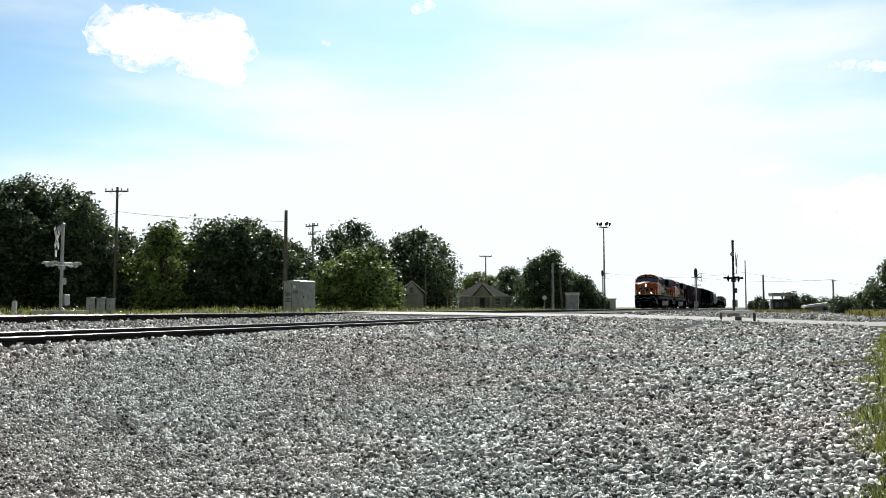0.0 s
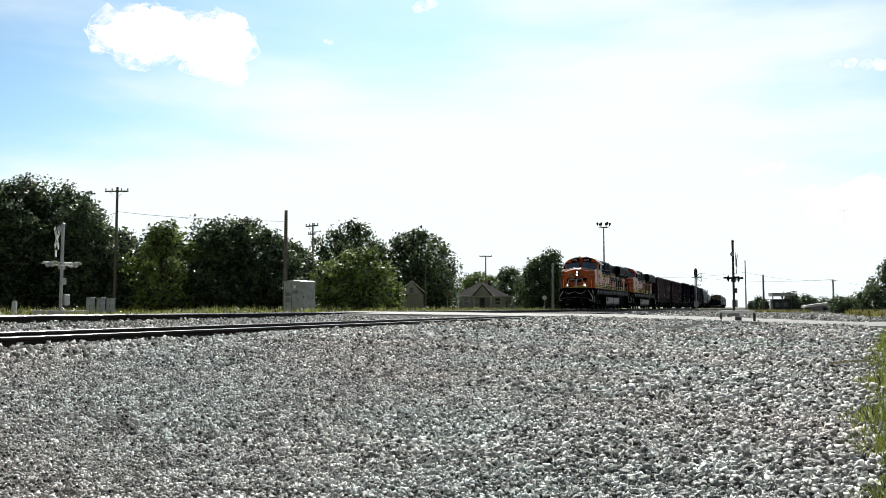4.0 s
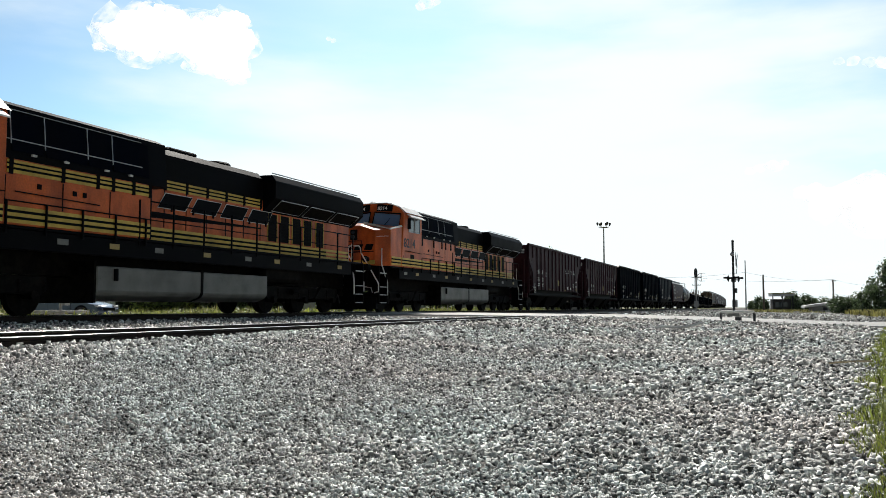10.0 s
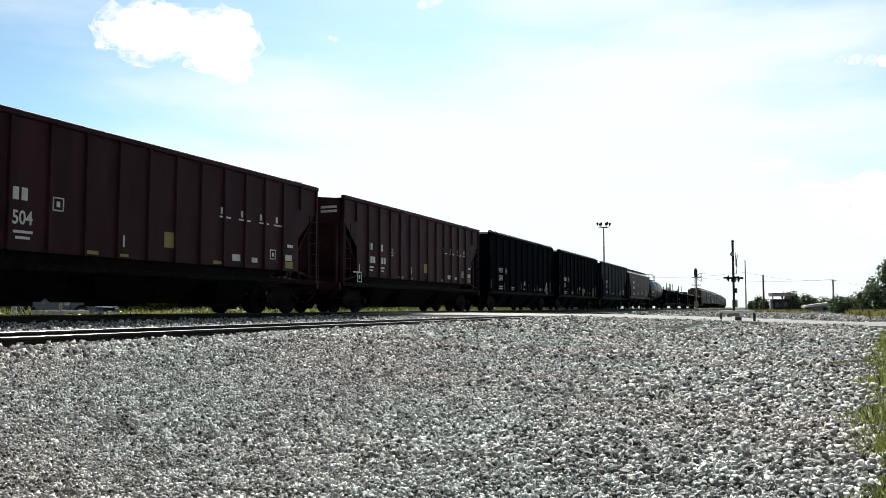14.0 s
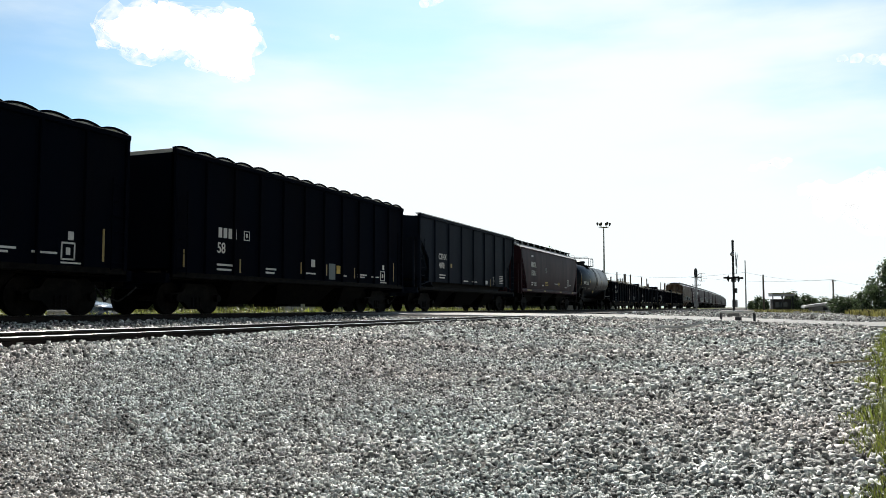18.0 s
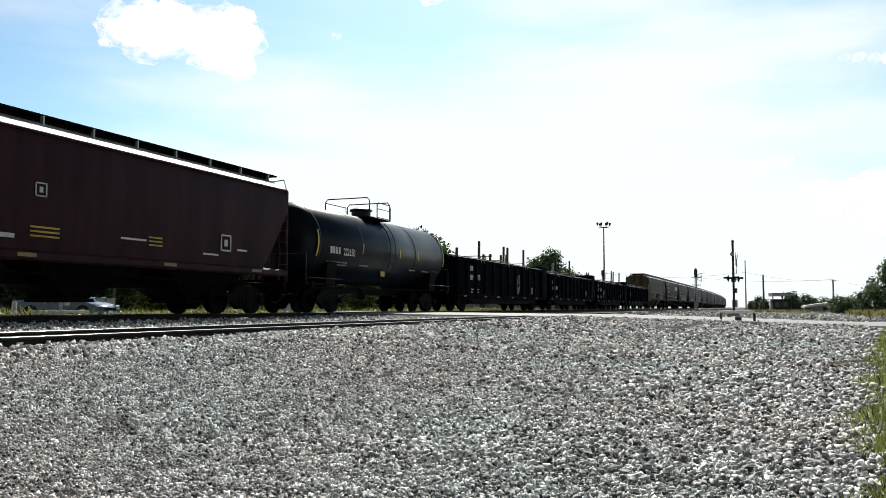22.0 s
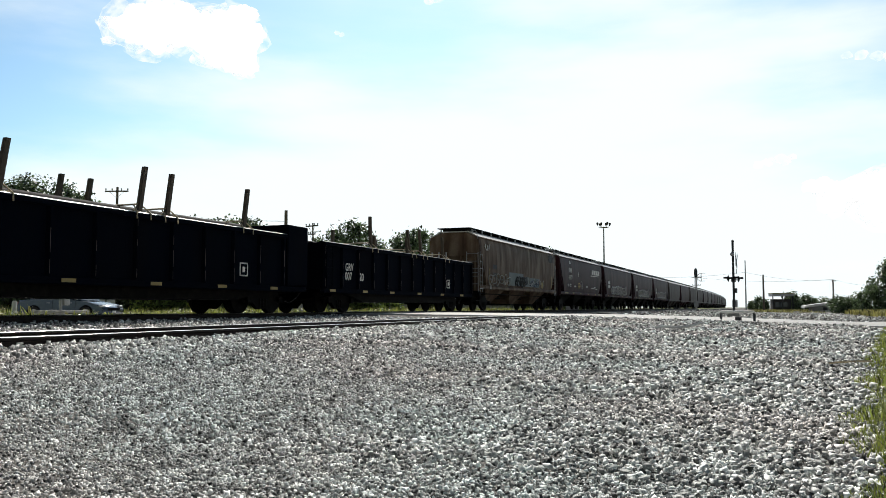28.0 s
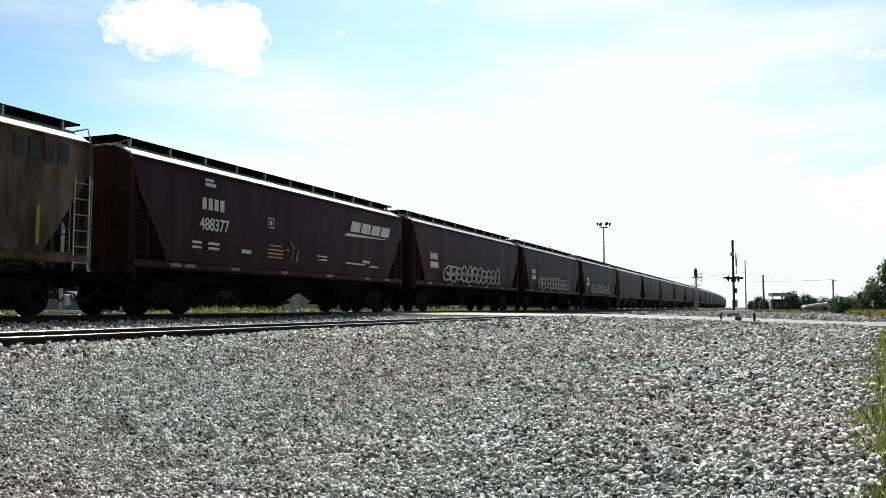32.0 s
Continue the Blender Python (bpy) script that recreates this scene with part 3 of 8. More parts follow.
def tree(x, y, height, crown_w, seed, mat, label, crown_from=0.18, dense=1.0, leaf=0.5, name="tree"):
    rng = np.random.default_rng(seed)
    tuft = leaf * 2.3
    z0 = ground_z(x) - 0.05
    t = thing(name, label, "tree", pose(x, y, z0), group="trees beyond the tracks")
    bm = bm_new()
    top = Vector((rng.uniform(-0.4, 0.4), rng.uniform(-0.4, 0.4), height * 0.7))
    r0 = 0.035 * height
    tube(bm, [(0, 0, 0), top * 0.3 + Vector((0.1, 0, 0)), top * 0.65, top], r0, 8, r0 * 0.3)
    part("trunk", bm, M_BARK, t, smooth=True)
    lumps = []
    n_l = int(20 + height * 1.7)
    for i in range(n_l):
        u = (i + 0.5) / n_l
        zz = height * (crown_from + (0.90 - crown_from) * u)
        spread = crown_w * 0.5 * (1 - max(0.0, (u - 0.45) / 0.55) ** 2.2) ** 0.5 * min(1.0, 0.75 + u)
        a = i * 2.4 + rng.uniform(-0.5, 0.5)
        rr = spread * rng.uniform(0.3, 0.95)
        c = np.array([math.cos(a) * rr, math.sin(a) * rr, zz])
        rad = crown_w * rng.uniform(0.075, 0.2)
        lumps.append((c, rad))
        if i % 3 == 0:
            bl = bm_new()
            st = top * min(0.95, max(0.12, zz / height - 0.15))
            tube(bl, [st, st.lerp(Vector(c), 0.55) + Vector((0, 0, 0.2)), Vector(c)], r0 * 0.35, 5, r0 * 0.1)
            part("limb", bl, M_BARK, t)
    # leaves sit in tufts, with gaps between
    P, Q = [], []
    for c, rad in lumps:
        k = max(5, int(dense * 18 * (rad / tuft) ** 1.4))
        d = rng.normal(size=(k, 3))
        d /= np.linalg.norm(d, axis=1)[:, None]
        d[:, 2] = d[:, 2] * 0.9 + 0.1
        C = c + d * rad * rng.uniform(0.35, 1.08, k)[:, None]
        off = np.clip(rng.normal(size=(k, 17, 3)), -1.3, 1.3) * (tuft * rng.uniform(0.24, 0.5, k))[:, None, None]
        P.append((C[:, None, :] + off).reshape(-1, 3))
        face = rng.normal(size=(k, 1, 3)) * 0.6 + d[:, None, :] * 1.1 + np.array([0.0, 0.0, 0.5])
        Q.append((face + rng.normal(size=(k, 17, 3)) * 0.55).reshape(-1, 3))
    P, q = np.concatenate(P), np.concatenate(Q)
    q = q[P[:, 2] > 0.15]
    P = P[P[:, 2] > 0.15]
    n = len(P)
    q /= np.linalg.norm(q, axis=1)[:, None]
    e = np.cross(q, rng.normal(size=(n, 3))); e /= np.linalg.norm(e, axis=1)[:, None]
    w = np.cross(q, e)
    s = (leaf * rng.uniform(0.45, 1.1, n))[:, None]
    V = np.stack([P - e * s * 0.5, P + w * s * 0.32, P + e * s * 0.5 + q * s * 0.15, P - w * s * 0.32], 1).reshape(-1, 3)
    F = np.arange(4 * n).reshape(-1, 4)
    part("crown", fast_mesh("crown", V, F, mat), mat, t)
    return t


def trees():
    T = tree
    dk, lt = M_LEAF, M_LEAF_LIGHT
    # the dark wood at the road
    wood = ((-92.0, 58.0, 15.8, 13.0), (-80.6, 62.5, 15.4, 12.1), (-78.9, 67.5, 15.5, 12.0), (-76.5, 71.7, 15.2, 9.8), (-70.1, 68.8, 12.6, 7.6), (-72.8, 76.4, 10.1, 8.4), (-65.3, 70.8, 7.6, 6.6),
            (-68.0, 78.0, 8.2, 8.0), (-56.5, 74.3, 10.2, 8.0), (-54.5, 77.3, 10.7, 8.6), (-53.2, 81.0, 9.3, 6.0), (-53.8, 86.2, 8.5, 6.0))
    for i, (x, y, h, w) in enumerate(wood):
        T(x, y, h, w, 100 + i, dk, "dense dark green tree in the wood by the road", 0.04)
    for i, (x, y) in enumerate(((-92.0, 78.0), (-84.0, 82.0), (-75.0, 84.0), (-66.0, 87.0))):
        T(x, y, 5.5, 11.0, 180 + i, dk, "dark undergrowth at the back of the wood", 0.02, 1.3, 0.6, "shrub")
    for i, (x, y, h, w) in enumerate(((-58.5, 68.1, 9.4, 7.6), (-62.0, 77.5, 8.3, 7.4), (-41.1, 74.0, 4.8, 6.4), (-38.6, 73.6, 6.3, 6.4), (-39.6, 82.3, 3.6, 3.6), (-44.5, 82.0, 5.6, 6.0))):
        T(x, y, h, w, 130 + i, lt, "bushy bright green tree beyond the grass", 0.02, leaf=0.46)
    for i, (x, y, h, w) in enumerate(((-53.2, 94.9, 11.4, 7.0), (-49.6, 94.5, 12.4, 5.8), (-50.0, 100.4, 10.0, 5.0), (-46.6, 102.0, 11.2, 7.0), (-43.7, 101.0, 11.6, 8.0), (-43.5, 106.5, 9.8, 5.4), (-45.0, 107.5, 6.0, 6.0))):
        T(x, y, h, w, 140 + i, dk, "tall dark green tree with sky showing through by the houses", 0.14, 0.5 if i < 6 else 1.0)
    for i, (x, y, h, w) in enumerate(((-46.3, 117.0, 6.4, 3.0), (-57.1, 160.9, 7.8, 8.4), (-57.2, 171.6, 7.3, 7.6), (-49.0, 159.1, 8.4, 8.8), (-45.6, 160.3, 6.7, 6.0))):
        T(x, y, h, w, 150 + i, lt if i in (1, 2) else dk, "low green tree behind the houses", 0.05)
    for i, (x, y, h, w) in enumerate(((-32.9, 121.5, 8.2, 6.2), (-31.0, 121.2, 9.2, 5.4), (-30.0, 125.9, 6.3, 5.6), (-28.0, 128.8, 5.3, 6.0), (-27.3, 134.5, 3.2, 4.2), (-35.4, 124, 5.0, 4.6))):
        T(x, y, h, w, 160 + i, dk, "ragged dark green tree beside the line", 0.05, leaf=0.46)
    # beyond the road
    for i, (x, y, h, w) in enumerate(((4.5, 232, 4.4, 5), (8.3, 236, 3.6, 5), (12.6, 240, 2.3, 7), (19.0, 246, 2.7, 9))):
        T(x, y, h, w, 30 + i, dk, "distant low dark green tree", 0.05, 0.7, 0.6)
    T(6.2, 90, 1.6, 2.9, 35, dk, "round dark green shrub", 0.02, 1.0, 0.25, "shrub")
    T(9.0, 92, 3.0, 3.0, 36, dk, "round dark green shrub", 0.02, 1.0, 0.25, "shrub")
    T(11.6, 93, 5.5, 6.6, 37, dk, "round dark green leafy tree", 0.05, 1.0, 0.35)
    for i, (x, y, h, w) in enumerate(((-3.2, 203.0, 3.0, 2.0), (-1.9, 199.0, 2.4, 1.8), (-4.6, 206.0, 1.8, 1.8))):
        T(x, y, h, w, 60 + i, dk, "dark ragged shrub far beyond the road", 0.02, 0.8, 0.4, "shrub")
    T(15.4, 96, 6.0, 6.0, 38, dk, "round dark green leafy tree", 0.05, 1.0, 0.35)


# ---------------------------------------------------------------- rolling stock
# A vehicle's own space: x to the near side, y from its front to its rear, z up from the rail heads.
WHEEL = None


def shared_meshes():
    global WHEEL
    r = 0.46
    bm = bm_new()
    for s in (-1, 1):
        lathe(bm, [(-0.075, 0.1), (-0.075, r - 0.06), (-0.07, r), (0.04, r - 0.008), (0.045, r + 0.03), (0.07, r + 0.03), (0.07, r - 0.06), (0.03, 0.12)]
              if s < 0 else [(-0.03, 0.12), (-0.07, r - 0.06), (-0.07, r + 0.03), (-0.045, r + 0.03), (-0.04, r - 0.008), (0.07, r), (0.075, r - 0.06), (0.075, 0.1)],
              (s * GAUGE, 0, 0), (1, 0, 0), 24)
    cyl(bm, (-1.0, 0, 0), (1.0, 0, 0), 0.085, 10)
    WHEEL = to_mesh("wheelset", bm, M_GRIME, smooth=True)


def bogie(car, y, axles=(-0.89, 0.89), big=False):
    b = part("bogie", cyl(bm_new(), (-0.9, 0, 0.55), (0.9, 0, 0.55), 0.16, 8), M_GRIME, car, at=pose(0, y, 0))
    for a in axles:
        part("wheelset", WHEEL, M_GRIME, b, "worn steel wheels on an axle", at=pose(0, a, 0.46))
    for s in (-1, 1):
        bm = bm_new()
        x0, x1 = sorted((s * 0.93, s * 1.07))
        lo, hi = axles[0], axles[-1]
        if big:
            prism(bm, [(lo - 0.45, 0.62), (lo - 0.4, 0.9), (hi + 0.4, 0.9), (hi + 0.45, 0.62), (hi + 0.2, 0.42), (hi - 0.3, 0.5), (lo + 0.3, 0.5), (lo - 0.2, 0.42)], "x", x0, x1)
        else:
            prism(bm, [(lo - 0.2, 0.36), (lo - 0.2, 0.58), (lo + 0.3, 0.62), (-0.42, 0.88), (0.42, 0.88), (hi - 0.3, 0.62), (hi + 0.2, 0.58), (hi + 0.2, 0.36), (hi - 0.35, 0.36), (0.3, 0.14), (-0.3, 0.14), (lo + 0.35, 0.36)], "x", x0, x1)
        part("side_frame", bm, M_GRIME, b, bevel=0.015)
        for a in axles:
            part("bearing_cap", cyl(bm_new(), (s * 1.05, a, 0.46), (s * 1.19, a, 0.46), 0.11, 10), M_GRIME, b)
        ys = [a + o for a in axles for o in (-0.34, 0.34)] if big else (-0.17, 0.0, 0.17)
        for q in ys:
            bm = bm_new()
            lathe(bm, [(i * 0.035, 0.062 if i % 2 else 0.048) for i in range(9)], (s * 1.04, q, 0.2 if not big else 0.55), (0, 0, 1), 8)
            part("spring", bm, M_GRIME, b)
        if big:
            part("brake_cylinder", cyl(bm_new(), (s * 1.16, -0.95, 0.72), (s * 1.16, -0.5, 0.78), 0.1, 10), M_GRIME, b)
            part("damper", cyl(bm_new(), (s * 1.2, 0.5, 0.5), (s * 1.2, 0.95, 0.95), 0.05, 8), M_GRIME, b)
    return b


def coupler(car, y, s):
    bm = bm_new()
    box(bm, -0.09, 0.09, min(y, y + s * 0.75), max(y, y + s * 0.75), 0.74, 0.92)
    box(bm, -0.16, 0.14, min(y + s * 0.62, y + s * 0.86), max(y + s * 0.62, y + s * 0.86), 0.68, 0.98)
    part("coupler", bm, M_GRIME, car, bevel=0.02)
    part("air_hose", tube(bm_new(), [(0.4, y, 0.75), (0.38, y + s * 0.25, 0.55), (0.25, y + s * 0.5, 0.35), (0.18, y + s * 0.7, 0.42)], 0.025, 6), M_RUBBER, car)


def ladder(car, x, y0, y1, z0, z1, mat, n):
    o = part("ladder", tube(bm_new(), [(x, y0, z0), (x, y0, z1)], 0.018), mat, car)
    part("stile", tube(bm_new(), [(x, y1, z0), (x, y1, z1)], 0.018), mat, o)
    rung = to_mesh("rung", tube(bm_new(), [(x, y0, 0), (x, y1, 0)], 0.014, 5), mat)
    for i in range(n):
        part("rung", rung, mat, o, at=pose(0, 0, z0 + (z1 - z0) * (i + 0.5) / n))


def underframe(car, L, mat):
    """Centre sill, bogies, couplers, brake gear."""
    h = L / 2
    part("centre_sill", box(bm_new(), -0.22, 0.22, -h + 0.7, h - 0.7, 0.72, 1.02), mat, car)
    for s in (-1, 1):
        bogie(car, s * (h - 2.55))
        coupler(car, s * (h - 0.85), s)
        part("end_sill", box(bm_new(), -1.5, 1.5, min(s * (h - 0.9), s * (h - 0.72)), max(s * (h - 0.9), s * (h - 0.72)), 0.85, 1.12), mat, car, bevel=0.015)
    part("brake_reservoir", lathe(bm_new(), [(0, 0.05), (0.05, 0.2), (0.85, 0.2), (0.9, 0.05)], (-0.7, -h + 1.1, 1.4), (0, 1, 0), 12), M_GRIME, car)
    part("brake_pipe", tube(bm_new(), [(1.0, -h + 1, 0.98), (1.0, h - 1, 0.98)], 0.025, 5), M_GRIME, car)


def bays(car, ys, half, mat, zt=1.6, zb=0.42, bx=0.62, by=0.35):
    """Discharge hoppers under the body."""
    for y in ys:
        o = part("discharge_hopper", loft(bm_new(), [[(-1.3, y - half, zt), (1.3, y - half, zt), (1.3, y + half, zt), (-1.3, y + half, zt)],
                                                     [(-bx, y - by, zb), (bx, y - by, zb), (bx, y + by, zb), (-bx, y + by, zb)]]), mat, car)
        part("outlet_gate", box(bm_new(), -0.72, 0.72, y - 0.42, y + 0.42, zb - 0.1, zb), M_GRIME, o, bevel=0.01)


def slope_end(car, yb, s, mat, zt, zs, run):
    """The slanting floor plate behind the open platform at a car's end."""
    bm = bm_new()
    loft(bm, [[(-1.42, yb, zt), (1.42, yb, zt), (1.42, yb - s * 0.06, zt), (-1.42, yb - s * 0.06, zt)],
              [(-1.42, yb, zs), (1.42, yb, zs), (1.42, yb - s * 0.06, zs), (-1.42, yb - s * 0.06, zs)],
              [(-1.42, yb - s * run, 1.25), (1.42, yb - s * run, 1.25), (1.42, yb - s * (run + 0.06), 1.3), (-1.42, yb - s * (run + 0.06), 1.3)]])
    part("end_sheet", bm, mat, car)
    for x in (-1.2, -0.4, 0.4, 1.2):
        part("end_post", box(bm_new(), x - 0.05, x + 0.05, min(yb, yb - s * 0.1), max(yb, yb - s * 0.1), 1.1, zs), mat, car)


def ribbed_hopper(L, mat, label, panels, top=4.35, bottom=1.42, arches=0, cut=True, name="hopper_car", x_side=1.5):
    """Flat-sided hopper with upright outside ribs."""
    car = thing(name, label, "railcar")
    yb = L / 2 - 0.95
    run = 1.75 if cut else 0.0
    zc = 3.55
    for s in (-1, 1):
        x0, x1 = sorted((s * (x_side - 0.06), s * x_side))
        if cut:
            outline = [(-yb, zc), (-yb, top), (yb, top), (yb, zc), (yb - 1.2, 2.55), (yb - 1.2, bottom), (-yb + 1.2, bottom), (-yb + 1.2, 2.55)]
        else:
            outline = [(-yb, 1.15), (-yb, top), (yb, top), (yb, 1.15)]
        side = part("side_sheet", prism(bm_new(), outline, "x", x0, x1), mat, car)
        x2 = s * (x_side + 0.07)
        for i in range(panels + 1):
            y = -yb + 0.06 + (2 * yb - 0.12) * i / panels
            zb = (bottom if cut else 1.15) if abs(y) < yb - 1.2 or not cut else zc
            part("rib", prism(bm_new(), [(s * x_side, y - 0.055), (x2, y - 0.035), (x2, y + 0.035), (s * x_side, y + 0.055)], "z", zb, top - 0.02), mat, side)
        part("top_chord", box(bm_new(), min(s * (x_side - 0.08), s * (x_side + 0.09)), max(s * (x_side - 0.08), s * (x_side + 0.09)), -yb, yb, top - 0.02, top + 0.12), mat, car, bevel=0.015)
        part("side_sill", box(bm_new(), min(s * (x_side - 0.1), s * (x_side + 0.04)), max(s * (x_side - 0.1), s * (x_side + 0.04)), -yb, yb, 1.0, 1.16), M_GRIME, car, bevel=0.015)
        for q in (-1, 1):
            y = q * (yb - 0.06)
            part("corner_post", box(bm_new(), min(s * (x_side - 0.1), s * (x_side + 0.05)), max(s * (x_side - 0.1), s * (x_side + 0.05)), y - 0.06, y + 0.06, 1.1, top), mat, car)
            if cut:
                y0 = q * (yb - 0.05)
                part("brace", tube(bm_new(), [(s * (x_side - 0.03), q * (yb - 1.2), bottom), (s * (x_side - 0.03), y0, 1.2)], 0.035, 5), mat, car)
        ladder(car, s * (x_side + 0.06), -yb + 0.12, -yb + 0.55, 1.1, 3.4, mat, 6)
        ladder(car, s * (x_side + 0.06), yb - 0.55, yb - 0.12, 1.1, 3.4, mat, 6)
    for s in (-1, 1):
        slope_end(car, s * yb, s, mat, top + 0.02, zc - 0.1 if cut else 1.2, run)
    # load cover inside the top
    part("roof", prism(bm_new(), [(-x_side + 0.03, top - 0.05), (x_side - 0.03, top - 0.05), (x_side - 0.03, top), (0.4, top + 0.1), (-0.4, top + 0.1), (-x_side + 0.03, top)], "y", -yb + 0.03, yb - 0.03), mat, car)
    if arches:
        w = 2 * yb / arches
        bm = bm_new()
        pts = [(-w * 0.5 + w * k / 8, top + 0.12 + 0.085 * (1 - (abs(k - 4) / 4) ** 2)) for k in range(9)]
        prism(bm, pts + [(w * 0.5, top + 0.02), (-w * 0.5, top + 0.02)], "x", -1.45, 1.45)
        cover = to_mesh("roof_cover", bm, M_ROOFPALE)
        rim = to_mesh("cover_rim", tube(bm_new(), [(1.46, q, z + 0.02) for q, z in pts], 0.035, 4), mat)
        for i in range(arches):
            c = part("roof_cover", cover, M_ROOFPALE, car, "pale arched roof cover with a dark rim", at=pose(0, -yb + w * (i + 0.5), 0))
            part("cover_rim", rim, mat, c)
    k = yb / 8
    # floor and bays near-black whatever the car's colour
    part("hopper_trough", prism(bm_new(), [(-6.7 * k, 1.6), (-4.8 * k, 0.96), (4.8 * k, 0.96), (6.7 * k, 1.6)], "x", -1.26, 1.26), M_GRIME, car, "black hopper floor")
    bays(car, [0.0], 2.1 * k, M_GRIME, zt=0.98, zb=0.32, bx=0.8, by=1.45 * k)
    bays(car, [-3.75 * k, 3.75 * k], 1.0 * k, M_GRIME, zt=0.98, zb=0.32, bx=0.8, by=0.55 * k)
    part("grab_rail", tube(bm_new(), [(0.9, yb - 0.5, top + 0.1), (0.9, yb - 0.5, top + 0.32), (0.9, yb - 0.02, top + 0.32), (0.9, yb - 0.02, top + 0.1)], 0.018, 5), M_STEEL, car)
    underframe(car, L, mat)
    return car


def covered_hopper(L, mat, label, name="covered_hopper_car"):
    """Smooth-sided covered hopper: curved sides, pale roof slope, trough hatch and roof walk."""
    car = thing(name, label, "railcar")
    yb = L / 2 - 0.7
    zb = 1.42
    # bays near-black on every car but the tan one
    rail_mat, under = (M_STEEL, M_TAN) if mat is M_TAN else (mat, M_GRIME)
    prof = [(1.44, zb), (1.5, 1.8), (1.53, 2.4), (1.53, 3.3), (1.49, 3.85), (1.42, 4.12)]
    for s in (-1, 1):
        bm = bm_new()
        rings = []
        # the ends of the side slant inwards towards the sill
        for x, z in prof:
            inset = 0.0 if z > 3.5 else 1.35 * (3.5 - z) / (3.5 - zb)
            rings.append([(s * x, -yb + inset, z), (s * x, yb - inset, z), (s * (x - 0.04), yb - inset, z), (s * (x - 0.04), -yb + inset, z)])
        loft(bm, rings)
        part("side_sheet", bm, mat, car, smooth=True)
        # sunlit look of the slope is carried by its pale colour
        part("roof_slope", loft(bm_new(), [[(s * 1.43, y, 4.11), (s * 1.45, y, 4.14), (s * 0.86, y, 4.48), (s * 0.8, y, 4.42)] for y in (-yb, yb)]), M_ROOFPALE, car, "roof slope coloured pale as sunlit")
        part("eave_rail", box(bm_new(), min(s * 1.4, s * 1.5), max(s * 1.4, s * 1.5), -yb, yb, 4.07, 4.135), mat, car, bevel=0.01)
        part("side_sill", prism(bm_new(), [(s * 1.36, 1.22), (s * 1.5, 1.22), (s * 1.54, 1.27), (s * 1.54, 1.4), (s * 1.44, 1.46), (s * 1.36, 1.46)], "y", -yb, yb), mat, car)
        ladder(car, s * 1.52, -yb + 0.06, -yb + 0.5, 1.05, 3.3, rail_mat, 6)
        ladder(car, s * 1.52, yb - 0.5, yb - 0.06, 1.05, 3.3, rail_mat, 6)
        for q in (-1, 1):
            part("corner_post", box(bm_new(), min(s * 1.34, s * 1.48), max(s * 1.34, s * 1.48), q * yb - 0.06, q * yb + 0.06, 1.1, 4.1), mat, car)
            part("walkway_bracket", tube(bm_new(), [(s * 0.45, q * (yb - 0.1), 4.4), (s * 1.3, q * (yb + 0.05), 4.5), (s * 1.45, q * (yb + 0.05), 4.0)], 0.02, 5), M_STEEL, car)
        # roof walk on the hatch edge
        w = part("roof_walk", box(bm_new(), min(s * 0.55, s * 0.98), max(s * 0.55, s * 0.98), -yb + 0.1, yb - 0.1, 4.63, 4.665), M_GRIME, car, "dark grating walkway")
        sup = to_mesh("walk_support", box(bm_new(), min(s * 0.9, s * 0.985), max(s * 0.9, s * 0.985), -0.025, 0.025, 4.4, 4.64), M_STEEL)
        for i in range(11):
            part("walk_support", sup, M_STEEL, w, at=pose(0, -yb + 0.4 + (2 * yb - 0.8) * i / 10, 0))
    part("roof", box(bm_new(), -0.82, 0.82, -yb, yb, 4.4, 4.47), M_ROOFPALE, car)
    part("hatch_coaming", box(bm_new(), -0.72, 0.72, -yb + 0.1, yb - 0.1, 4.46, 4.6), M_GRIME, car, "black hatch coaming along the roof")
    hatch = to_mesh("hatch", prism(bm_new(), [(-0.45, 4.44), (0.45, 4.44), (0.42, 4.62), (0.2, 4.68), (-0.2, 4.68), (-0.42, 4.62)], "y", -1.9, 1.9), mat)
    for i in range(4):
        part("hatch", hatch, mat, car, at=pose(0, -yb + (2 * yb) * (i + 0.5) / 4, 0))
    for s in (-1, 1):
        bm = bm_new()
        prism(bm, [(-1.42, 3.1), (1.42, 3.1), (1.42, 4.13), (0.62, 4.42), (-0.62, 4.42), (-1.42, 4.13)], "y", min(s * yb, s * (yb - 0.06)), max(s * yb, s * (yb - 0.06)))
        part("end_sheet", bm, mat, car)
        slope_end(car, s * (yb - 0.07), s, mat, 3.3, 3.1, 1.6)
        ye = s * (yb + 0.07)
        el = part("end_ladder", tube(bm_new(), [(1.45, ye, 1.05), (1.45, ye, 3.25)], 0.022, 5), rail_mat, car)
        part("stile", tube(bm_new(), [(0.78, ye, 1.35), (0.78, ye, 3.3)], 0.022, 5), rail_mat, el)
        for k in range(5):
            part("rung", tube(bm_new(), [(0.78, ye, 1.5 + 0.42 * k), (1.45, ye, 1.5 + 0.42 * k)], 0.015, 5), rail_mat, el)
        for x in (-1.3, -0.9, -0.45):
            part("end_upright", box(bm_new(), x - 0.035, x + 0.035, ye - 0.03, ye + 0.03, 2.15, 3.3), rail_mat, car)
        part("end_grab", tube(bm_new(), [(-1.42, ye, 2.12), (1.42, ye, 2.12)], 0.02, 5), rail_mat, car)
        part("walkway_end", box(bm_new(), -0.98, 0.98, min(s * (yb - 0.4), s * (yb + 0.12)), max(s * (yb - 0.4), s * (yb + 0.12)), 4.62, 4.66), M_GRIME, car)
    n = 3
